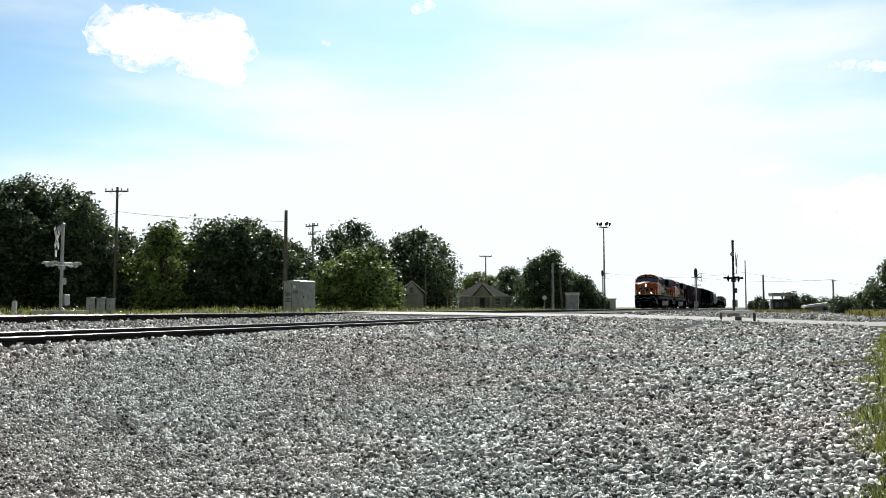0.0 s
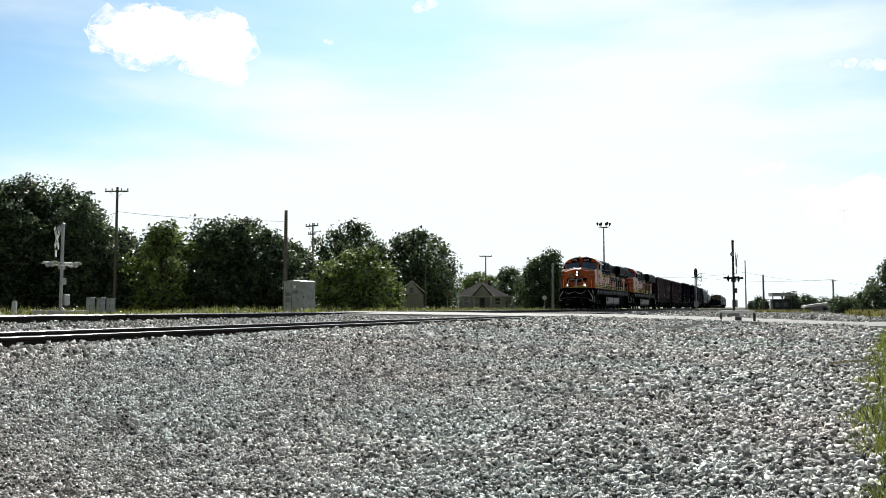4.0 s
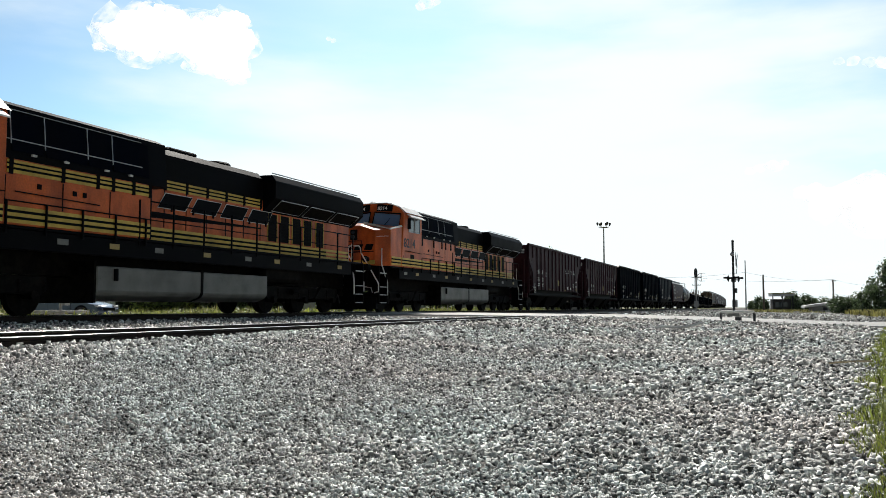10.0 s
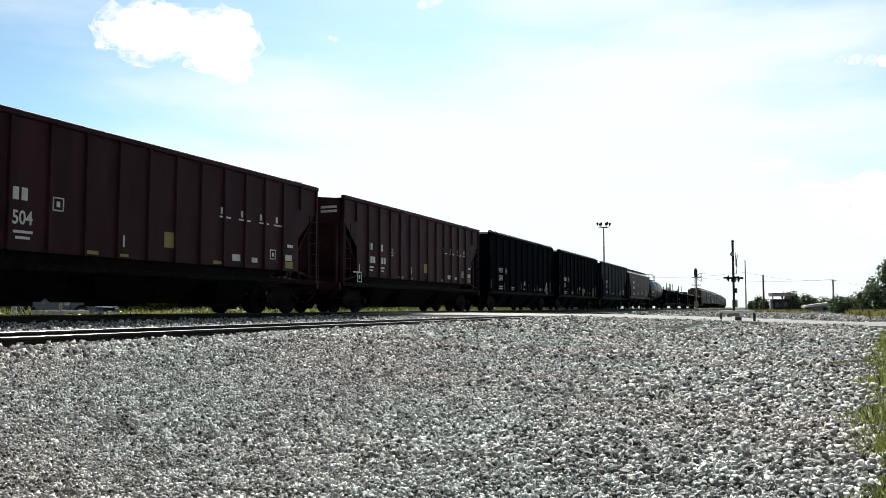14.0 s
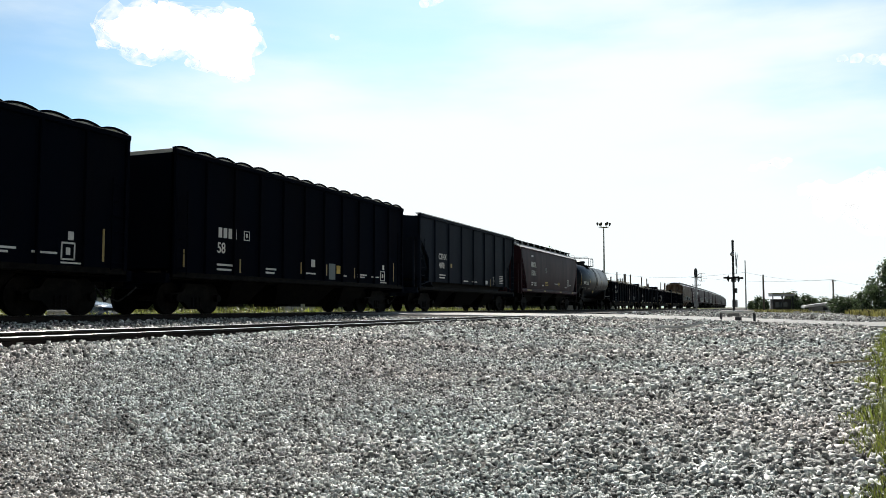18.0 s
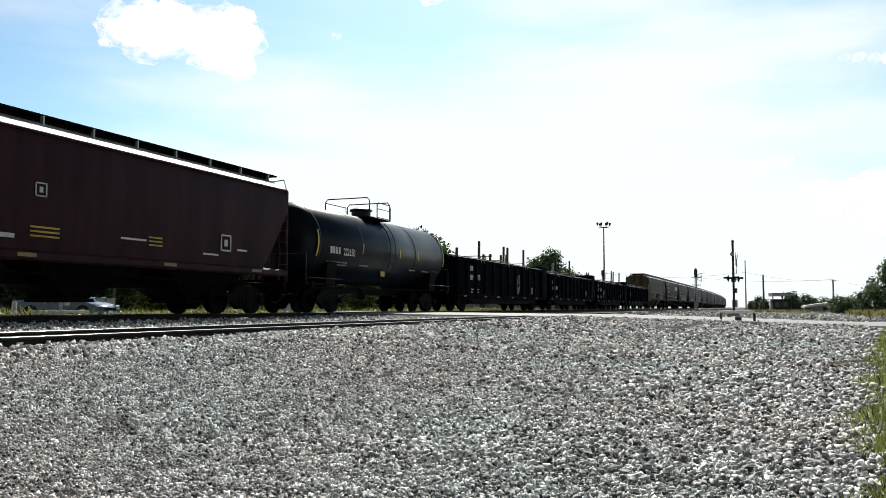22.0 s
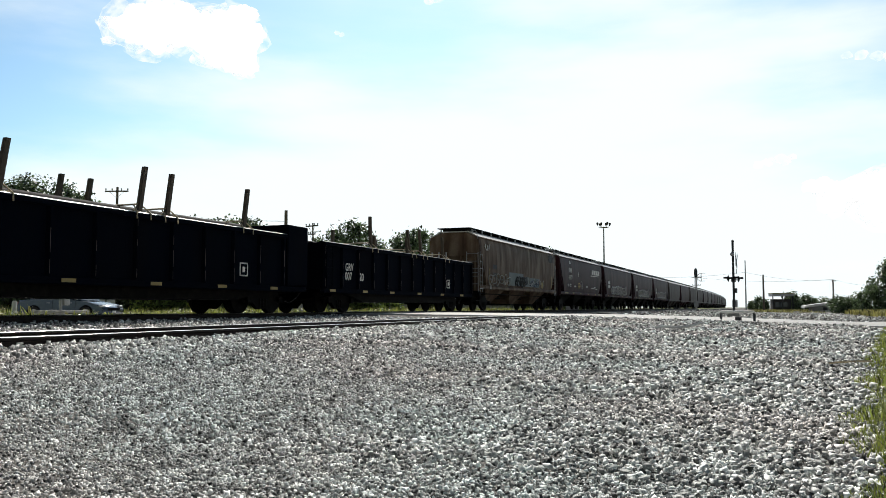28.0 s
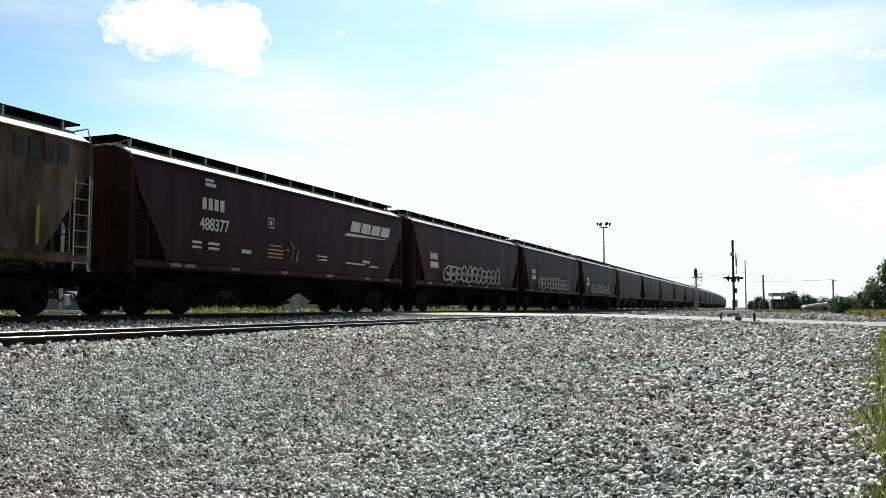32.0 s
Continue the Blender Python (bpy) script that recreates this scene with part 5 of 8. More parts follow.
    # cab
    prof = [(-1.55, 1.66), (1.55, 1.66), (1.55, 4.12), (1.2, 4.45), (0.6, 4.62), (-0.6, 4.62), (-1.2, 4.45), (-1.55, 4.12)]
    cab = P("cab", loft(bm_new(), [[(x, -8.3 + max(0, z - 3.3) * 0.32, z) for x, z in prof], [(x, -6.05, z) for x, z in prof]]), M_ORANGE, loco, "orange cab", bevel=0.025)
    # white colour stands in for the sun on the cab roof
    P("cab_roof", loft(bm_new(), [[(x * 1.02, y, z + 0.035) for x, z in ((-1.56, 4.12), (-1.2, 4.45), (-0.6, 4.62), (0.6, 4.62), (1.2, 4.45), (1.56, 4.12), (0.6, 4.5), (-0.6, 4.5))] for y in (-7.85, -6.0)]), M_WHITE, cab, "cab roof coloured white as sunlit")
    for s in (-1, 1):
        w = pane(cab, "windscreen", [(s * 0.12, -8.24, 3.76), (s * 1.38, -8.24, 3.64), (s * 1.38, -8.06, 4.06), (s * 0.12, -8.0, 4.2)], M_WINDSCREEN, (0, -0.03, -0.01), "windscreen pane coloured blue for the reflected sky")
        P("windscreen_frame", tube(bm_new(), [(s * 0.1, -8.275, 3.74), (s * 1.42, -8.275, 3.61), (s * 1.42, -8.09, 4.09), (s * 0.1, -8.03, 4.23), (s * 0.1, -8.275, 3.74)], 0.03, 5), M_BLACK, w)
        P("wiper", tube(bm_new(), [(s * 0.7, -8.31, 3.68), (s * 0.95, -8.2, 3.95)], 0.012, 4), M_BLACK, w)
        b = P("number_board", loft(bm_new(), [[(s * 0.18, -8.02, 4.28), (s * 0.95, -8.04, 4.22), (s * 0.95, -7.94, 4.52), (s * 0.18, -7.92, 4.6)], [(s * 0.18, -7.8, 4.28), (s * 0.95, -7.8, 4.22), (s * 0.95, -7.8, 4.52), (s * 0.18, -7.8, 4.6)]]), M_BLACK, cab)
        lettering(number, 0.24, M_TEXT, b, pose((0.24 if s > 0 else -0.86), -8.045, 4.32, 72, 0, 0), "number", "white numerals")
        for y0, y1 in ((-7.55, -6.95), (-6.88, -6.3)):
            win = P("side_window", mbox(bm_new(), s, 1.545, 1.56, y0, y1, 3.42, 4.02), M_GLASS, cab)
            P("window_frame", tube(bm_new(), [(s * 1.565, y0, 3.42), (s * 1.565, y1, 3.42), (s * 1.565, y1, 4.02), (s * 1.565, y0, 4.02), (s * 1.565, y0, 3.42)], 0.022, 4), M_SILVER, win)
        P("sun_shade", loft(bm_new(), [[(s * 1.55, y, 4.08), (s * 1.55, y, 4.12), (s * 1.8, y, 4.0), (s * 1.8, y, 3.97)] for y in (-7.75, -6.2)]), M_WHITE, cab, "pale window awning")
        P("cab_mirror", mbox(bm_new(), s, 1.6, 1.75, -7.78, -7.74, 3.55, 3.95), M_BLACK, cab)
        P("side_door_vent", mbox(bm_new(), s, 1.55, 1.562, -7.35, -6.95, 1.7, 2.28), M_BLACK, cab)
        stripes(cab, s * 1.552, -8.25, -6.1, 1.72, 2.08)
        P("crew_rail", tube(bm_new(), [(s * 1.575, -7.9, 2.42), (s * 1.575, -6.1, 2.38)], 0.016, 4), M_BLACK, cab)
        if s > 0:
            lettering(number, 0.56, M_BLACKTEXT, cab, side_pose(1.556, -8.07, 2.6), "number", "black numerals", 1.12)
    P("horn", tube(bm_new(), [(0.2, -7.2, 4.68), (0.2, -6.6, 4.74)], 0.06, 8, 0.09), M_DARKMETAL, cab)
    P("antenna_dome", lathe(bm_new(), [(0, 0.16), (0.1, 0.15), (0.16, 0.08)], (-0.3, -7.4, 4.64), (0, 0, 1), 12), M_WHITE, cab, smooth=True)
    # electrical cabinets behind the cab, wide on both sides
    box_a = P("equipment_cabinet", box(bm_new(), -1.45, 1.5, -6.05, -1.6, 1.66, 3.2), M_ORANGE, loco, "orange equipment cabinet", bevel=0.02)
    up = P("cabinet_top", prism(bm_new(), [(-1.4, 3.2), (1.46, 3.2), (1.46, 3.34), (1.36, 4.36), (1.05, 4.5), (-1.05, 4.5), (-1.36, 4.36), (-1.4, 3.34)], "y", -6.04, -0.95), M_BLACK, loco, "black upper hood with grilles")
    for s in (-1, 1):
        stripes(box_a, s * 1.502, -6.0, -1.62, 1.72, 2.08)
        if leading:
            stripes(box_a, s * 1.503, -6.0, -1.62, 2.84, 3.16)
        for y in (-5.95, -4.55, -3.5, -3.0, -2.3, -1.7):
            P("panel_post", mbox(bm_new(), s, 1.5, 1.53, y, y + 0.1, 2.8, 3.2), M_BLACK, box_a)
        for y, y2 in ((-5.85, -5.0), (-4.95, -3.75), (-3.7, -2.95), (-2.9, -1.65)):
            P("grille", loft(bm_new(), [[(s * 1.452, y, 3.42), (s * 1.452, y2, 3.42), (s * 1.475, y2, 3.43), (s * 1.475, y, 3.43)],
                                        [(s * 1.365, y, 4.2), (s * 1.365, y2, 4.2), (s * 1.385, y2, 4.21), (s * 1.385, y, 4.21)]]), M_NAVY, up, "black screen panel")
            P("grille_bar", tube(bm_new(), [(s * 1.47, y - 0.03, 3.62), (s * 1.395, y - 0.03, 4.24)], 0.013, 4), M_SILVER, up, "thin pale bar")
            P("lift_eye", mbox(bm_new(), s, 1.46, 1.51, y + 0.5, y + 0.62, 3.36, 3.42), M_TEXT, up)
        for z, xx in ((3.7, 1.455), (4.25, 1.39)):
            P("grille_rail", tube(bm_new(), [(s * xx, -6.0, z), (s * xx, -1.9, z)], 0.012, 4), M_SILVER, up)
        for y in (-6.04, -4.5, -3.05):
            P("door_seam", mbox(bm_new(), s, 1.5, 1.507, y, y + 0.03, 2.1, 2.78), M_BLACK, box_a)
        for y, z in ((-5.2, 2.55), (-4.2, 2.52), (-3.9, 2.52)):
            P("door_latch", mbox(bm_new(), s, 1.5, 1.53, y, y + 0.1, z, z + 0.12), M_BLACK, box_a)
        P("crew_rail", tube(bm_new(), [(s * 1.54, -5.8, 2.42), (s * 1.54, -3.4, 2.38)], 0.016, 4), M_BLACK, box_a)
    # engine hood
    hood = P("engine_hood", box(bm_new(), -1.02, 1.02, -1.6, 10.15, 1.66, 3.62), M_ORANGE, loco, "orange engine hood", bevel=0.02)
    htop = P("hood_top", prism(bm_new(), [(-1.02, 3.62), (1.02, 3.62), (1.02, 4.2), (0.8, 4.42), (-0.8, 4.42), (-1.02, 4.2)], "y", -0.95, 4.2), M_BLACK, loco)
    P("exhaust_housing", box(bm_new(), -0.4, 0.4, 0.3, 1.6, 4.4, 4.62), M_GRIME, htop, bevel=0.03)
    P("roof_fan_housing", lathe(bm_new(), [(0, 0.55), (0.14, 0.55), (0.18, 0.5)], (0, 2.9, 4.4), (0, 0, 1), 18), M_BLACK, htop)
    P("equipment_hatch", box(bm_new(), -0.7, 0.7, -0.8, 0.0, 4.4, 4.52), M_BLACK, htop, bevel=0.02)
    for s in (-1, 1):
        stripes(hood, s * 1.022, -1.5, 10.1, 1.72, 2.08)
        stripes(hood, s * 1.022, -1.5, 4.15, 3.28, 3.62)
        for k in range(6):
            y = -1.4 + 0.92 * k
            P("panel_post", mbox(bm_new(), s, 1.02, 1.05, y + 0.82, y + 0.92, 3.25, 3.66), M_BLACK, hood)
            P("door_seam", mbox(bm_new(), s, 1.02, 1.03, y + 0.85, y + 0.88, 2.1, 3.34), M_BLACK, hood)
        for y in (4.5, 5.25, 6.0, 6.75, 7.6):
            v = P("vent_opening", mbox(bm_new(), s, 1.02, 1.03, y, y + 0.52, 2.12, 3.1), M_BLACK, hood, "dark louvred opening")
            for q in (y - 0.03, y + 0.52):
                P("vent_jamb", mbox(bm_new(), s, 1.02, 1.045, q, q + 0.03, 2.1, 3.12), M_YELLOW, v)
            for k in range(8):
                P("louvre", mbox(bm_new(), s, 1.025, 1.05, y + 0.02, y + 0.5, 2.18 + 0.115 * k, 2.22 + 0.115 * k), M_GRIME, v)
        P("pipe_guard", tube(bm_new(), [(s * 1.25, -1.6, 3.6), (s * 1.2, -1.3, 3.0), (s * 1.2, -1.3, 1.7)], 0.05, 6), M_BLACK, hood)
        for k, y in enumerate((8.35, 9.2)):
            P("hood_door", mbox(bm_new(), s, 1.02, 1.032, y, y + 0.75, 1.8, 3.2), M_ORANGE, hood)
        for k in range(7):
            P("door_handle", mbox(bm_new(), s, 1.032, 1.06, -1.2 + k * 0.92, -1.14 + k * 0.92, 2.6, 2.78), M_BLACK, hood)
    badge_side(hood, 1.036, -0.8, 2.69, 0.455, M_BLACK)
    # radiator section with its overhanging wings
    rad = P("radiator", prism(bm_new(), [(-1.02, 3.15), (1.02, 3.15), (1.5, 3.68), (1.52, 4.1), (1.35, 4.34), (-1.35, 4.34), (-1.52, 4.1), (-1.5, 3.68)], "y", 4.2, 10.45), M_BLACK, loco, "black overhanging radiator section", bevel=0.02)
    P("radiator_top", box(bm_new(), -1.2, 1.2, 4.6, 10.2, 4.34, 4.4), M_DARKMETAL, rad)
    P("radiator_rail", tube(bm_new(), [(1.3, 4.3, 4.42), (1.3, 10.3, 4.42)], 0.02, 5), M_STEEL, rad)
    for s in (-1, 1):
        for k in range(3):
            y = 4.6 + 1.9 * k
            pane(rad, "radiator_screen", [(s * 1.08, y, 3.24), (s * 1.08, y + 1.7, 3.24), (s * 1.47, y + 1.7, 3.65), (s * 1.47, y, 3.65)], M_GRIME, (s * 0.02, 0, -0.015), "dark intake screen")
            P("screen_frame", tube(bm_new(), [(s * 1.1, y, 3.22), (s * 1.1, y + 1.7, 3.22), (s * 1.49, y + 1.7, 3.63), (s * 1.49, y, 3.63), (s * 1.1, y, 3.22)], 0.014, 4), M_SILVER, rad)
    P("rear_headlamp", box(bm_new(), -0.15, 0.15, 10.12, 10.22, 3.2, 3.6), M_BLACK, hood)
    # side handrails
    for s in (-1, 1):
        ys = [-5.9, -4.6, -3.3, -2.0, -0.7, 0.6, 1.9, 3.2, 4.5, 5.8, 7.1, 8.4, 9.6]
        post = to_mesh("handrail_post", tube(bm_new(), [(s * 1.5, 0, 1.5), (s * 1.5, 0, 2.72)], 0.03, 5), M_BLACK)
        stub = to_mesh("short_post", tube(bm_new(), [(s * 1.53, 0, 1.5), (s * 1.53, 0, 2.2)], 0.03, 5), M_BLACK)
        rail = P("handrail", tube(bm_new(), [(s * 1.5, -1.6, 2.72), (s * 1.5, 9.6, 2.72), (s * 1.4, 9.9, 2.72)], 0.022, 5), M_BLACK, loco, "black tubular handrail")
        P("lower_handrail", tube(bm_new(), [(s * 1.5, -1.6, 2.2), (s * 1.5, 9.6, 2.2)], 0.018, 5), M_BLACK, rail)
        P("lower_handrail", tube(bm_new(), [(s * 1.525, -8.2, 2.2), (s * 1.525, -1.6, 2.2)], 0.018, 5), M_BLACK, rail)
        for k in range(7):
            P("short_post", stub, M_BLACK, rail, at=pose(0, -8.1 + 1.05 * k, 0))
        for y in ys[3:]:
            P("handrail_post", post, M_BLACK, rail, at=pose(0, y, 0))
    # fuel tank
    tank = P("fuel_tank", prism(bm_new(), [(-1.0, 0.36), (1.0, 0.36), (1.34, 0.48), (1.42, 0.58), (1.42, 1.2), (-1.42, 1.2), (-1.42, 0.58), (-1.34, 0.48)], "y", -3.3, 3.95), M_TANKGREY, loco, "dusty grey fuel tank", bevel=0.03)
    P("tank_strap", prism(bm_new(), [(-1.02, 0.35), (1.02, 0.35), (1.355, 0.47), (1.435, 0.58), (1.435, 1.21), (-1.435, 1.21), (-1.435, 0.58), (-1.355, 0.47)], "y", 0.6, 0.7), M_GRIME, tank)
    P("tank_weld", tube(bm_new(), [(1.426, -3.2, 0.9), (1.426, 3.9, 0.9)], 0.012, 4), M_TANKGREY, tank)
    # added black cover that keeps the tank's front end dark
    P("tank_end", box(bm_new(), -1.44, 1.4, -3.37, -3.305, 0.3, 1.22), M_GRIME, tank, "black cover added to darken the tank's lit end")
    P("filler_pipe", tube(bm_new(), [(1.44, -2.7, 1.15), (1.44, -2.7, 0.85)], 0.06, 8), M_BLACK, tank)
    for y in (-6.85, 6.75):
        bogie(loco, y, (-1.98, 0.0, 1.98), True)
    P("air_reservoir", lathe(bm_new(), [(0, 0.05), (0.08, 0.22), (2.2, 0.22), (2.28, 0.05)], (1.1, 3.95, 1.2), (0, 0.35, -0.0), 12), M_GRIME, loco)
    # the upper works stand a little higher than the first layout
    lo = [0, 1.2, 1.24, 1.57, 1.66, 2.08, 2.72, 2.95, 3.3, 3.62, 4.12, 4.45, 4.62, 4.8]
    hi = [0, 1.2, 1.44, 1.88, 1.96, 2.37, 2.97, 3.2, 3.47, 3.72, 4.36, 4.66, 4.86, 5.02]
    done = set()
    for ob in loco.children_recursive:
        if ob.name.startswith(("bogie", "wheelset", "coupler")) or (ob.parent and ob.parent.name.startswith("bogie")):
            continue
        if ob.matrix_basis.translation.length > 0.01:
            if ob.name.startswith("number"):
                ob.matrix_basis.translation.z = float(np.interp(ob.matrix_basis.translation.z, lo, hi))
                continue
        if ob.data.name in done:
            continue
        done.add(ob.data.name)
        co = np.empty(len(ob.data.vertices) * 3, np.float32)
        ob.data.vertices.foreach_get("co", co)
        co[2::3] = np.interp(co[2::3], lo, hi)
        ob.data.vertices.foreach_set("co", co)
        ob.data.update()
    return loco


# ---------------------------------------------------------------- the place


def crossing_signal(x, y, z, label, turn=0, dark=False, tall=4.0):
    # dark: colours for a backlit silhouette; otherwise the paler, lit colours
    mast = M_STEEL if not dark else M_DARKMETAL
    g = thing("crossing_signal", label, "crossing signal", pose(x, y, z, 0, 0, turn), group="signals at the level crossing")
    part("base", box(bm_new(), -0.35, 0.35, -0.35, 0.35, -0.3, 0.12), M_CONCRETE, g, bevel=0.03)
    part("mast", cyl(bm_new(), (0, 0, 0.1), (0, 0, tall), 0.07, 12), mast, g)
    part("mast_cap", lathe(bm_new(), [(0, 0.09), (0.08, 0.08), (0.14, 0.01)], (0, 0, tall), (0, 0, 1), 12), mast, g)
    cross = part("crossbuck", box(bm_new(), 0.05, 0.1, -0.03, 0.03, 3.1, 3.8), mast, g, at=pose(0.1, 0, 0, 0, 0, 8) if dark else pose(-0.2, -0.28, 0, 0, 0, 46))
    for s in (-1, 1):
        bl = bm_new()
        a = radians(45) * s
        d, n = Vector((0, math.sin(a), math.cos(a))), Vector((0, math.cos(a), -math.sin(a)))
        c = Vector((0.11 + 0.015 * s, 0, 3.45))
        q = [c + d * 0.6 + n * 0.115, c + d * 0.6 - n * 0.115, c - d * 0.6 - n * 0.115, c - d * 0.6 + n * 0.115]
        loft(bl, [q, [p + Vector((0.012, 0, 0)) for p in q]])
        part("blade", bl, M_STEEL if dark else M_WHITE, cross, "white crossbuck blade")
        bm = bm_new()
        for k in (-0.4, -0.25, 0.2, 0.36):
            q = [c + d * (k + o) + n * w + Vector((0.014, 0, 0)) for o, w in ((0, 0.06), (0.09, 0.06), (0.09, -0.06), (0, -0.06))]
            loft(bm, [q, [p + Vector((0.003, 0, 0)) for p in q]])
        part("stencil", bm, M_BLACKTEXT, cross)
    part("track_count_plate", box(bm_new(), 0.08, 0.1, -0.16, 0.16, 2.62, 2.92), M_STEEL if dark else M_WHITE, g, at=pose(0.1, 0, 0, 0, 0, 8) if dark else pose(-0.2, -0.28, 0, 0, 0, 46))
    arm = part("light_arm", tube(bm_new(), [(0, -0.82, 2.36), (0, 0.82, 2.36)], 0.035, 8), M_BLACK if dark else M_WHITE, g)
    part("second_arm", tube(bm_new(), [(0.1, -0.5, 2.26), (0.1, 0.62, 2.24)], 0.03, 8), M_BLACK if dark else M_WHITE, g)
    for y_ in (-0.55, 0.55):
        for s in (-1, 1):
            disc = part("backboard", cyl(bm_new(), (s * 0.16, y_, 2.3), (s * 0.18, y_, 2.3), 0.2 if dark else 0.13, 18), M_BLACK if dark else M_STEEL, arm, "round lamp backboard")
            part("lamp", lathe(bm_new(), [(0, 0.11), (0.05, 0.1), (0.08, 0.02)], (s * 0.18, y_, 2.3), (s, 0, 0), 14), M_STEEL if not dark else M_DARKMETAL, arm, "red flasher lens")
            part("hood", loft(bm_new(), [[(s * q, y_ + 0.12 * math.cos(b), 2.3 + 0.12 * math.sin(b)) for b in [radians(k) for k in range(0, 181, 30)]] + [(s * q, y_ + 0.105 * math.cos(b), 2.3 + 0.105 * math.sin(b)) for b in [radians(k) for k in range(180, -1, -30)]] for q in (0.18, 0.45)]), M_BLACK if dark else M_WHITE, arm)
    part("lamp_housing", box(bm_new(), -0.12, 0.12, -0.1, 0.1, 2.08, 2.36), mast, g, bevel=0.02)
    part("gate_mechanism", box(bm_new(), -0.14, 0.14, 0.08, 0.36, 0.5, 0.98), M_SILVER, g, "grey gate mechanism box", bevel=0.03)
    part("junction_box", box(bm_new(), 0.06, 0.2, -0.12, 0.12, 1.4, 1.7), mast, g, bevel=0.02)
    part("counterweight", box(bm_new(), -0.3, -0.22, -1.1, 0.4, 0.12, 0.3), M_CONCRETE, g, bevel=0.02)
    part("guard_rail", tube(bm_new(), [(0.5, -1.0, -0.2), (0.5, -1.0, 0.22), (0.5, 1.0, 0.22), (0.5, 1.0, -0.2)], 0.06, 8), M_CONCRETE, g, "pale guard rail at the foot")
    part("bell", lathe(bm_new(), [(0, 0.13), (0.06, 0.12), (0.1, 0.03)], (0, -0.14, 3.85), (0, -1, 0), 12), M_STEEL, g, smooth=True)
    return g


def utility_pole(x, y, height, arms, label, r=0.16, lean=0.0, mat=None, braces=True, turn=0.0):
    z = ground_z(x)
    p = thing("utility_pole", label, "pole", pose(x, y, z, 0, 0, turn), group="poles along the line")
    part("pole", tube(bm_new(), [(0, 0, -0.3), (lean * 0.5, 0, height * 0.5), (lean, 0, height)], r, 10, r * 0.7), mat or M_POLE, p, smooth=True)
    for dz, w in arms:
        a = part("crossarm", box(bm_new(), lean - w / 2, lean + w / 2, -0.2, -0.08, height - dz - 0.07, height - dz + 0.07), M_POLE, p, bevel=0.01)
        for k in (-0.47, -0.2, 0.2, 0.47):
            part("insulator", lathe(bm_new(), [(0, 0.03), (0.1, 0.07), (0.16, 0.08), (0.24, 0.05)], (lean + k * w, -0.14, height - dz + 0.06), (0, 0, 1), 8), M_STEEL, a)
        if braces:
            for s in (-1, 1):
                part("brace", tube(bm_new(), [(lean + s * w * 0.3, -0.15, height - dz - 0.05), (lean, -0.12, height - dz - 0.7)], 0.02, 4), M_STEEL, a)
    part("ground_wire", tube(bm_new(), [(r * 0.9, -r * 0.5, 0), (lean + r * 0.65, -r * 0.4, height * 0.9)], 0.012, 4), M_WIRE, p)
    return p


def wire(a, b, sag, name="overhead_wire"):
    a, b = Vector(a), Vector(b)
    n = 14
    pts = [a.lerp(b, k / n) - Vector((0, 0, sag * 4 * (k / n) * (1 - k / n))) for k in range(n + 1)]
    solo(name, tube(bm_new(), pts, 0.022, 4), M_WIRE, "thin dark overhead wire sagging between poles", "wire", group="overhead wires")


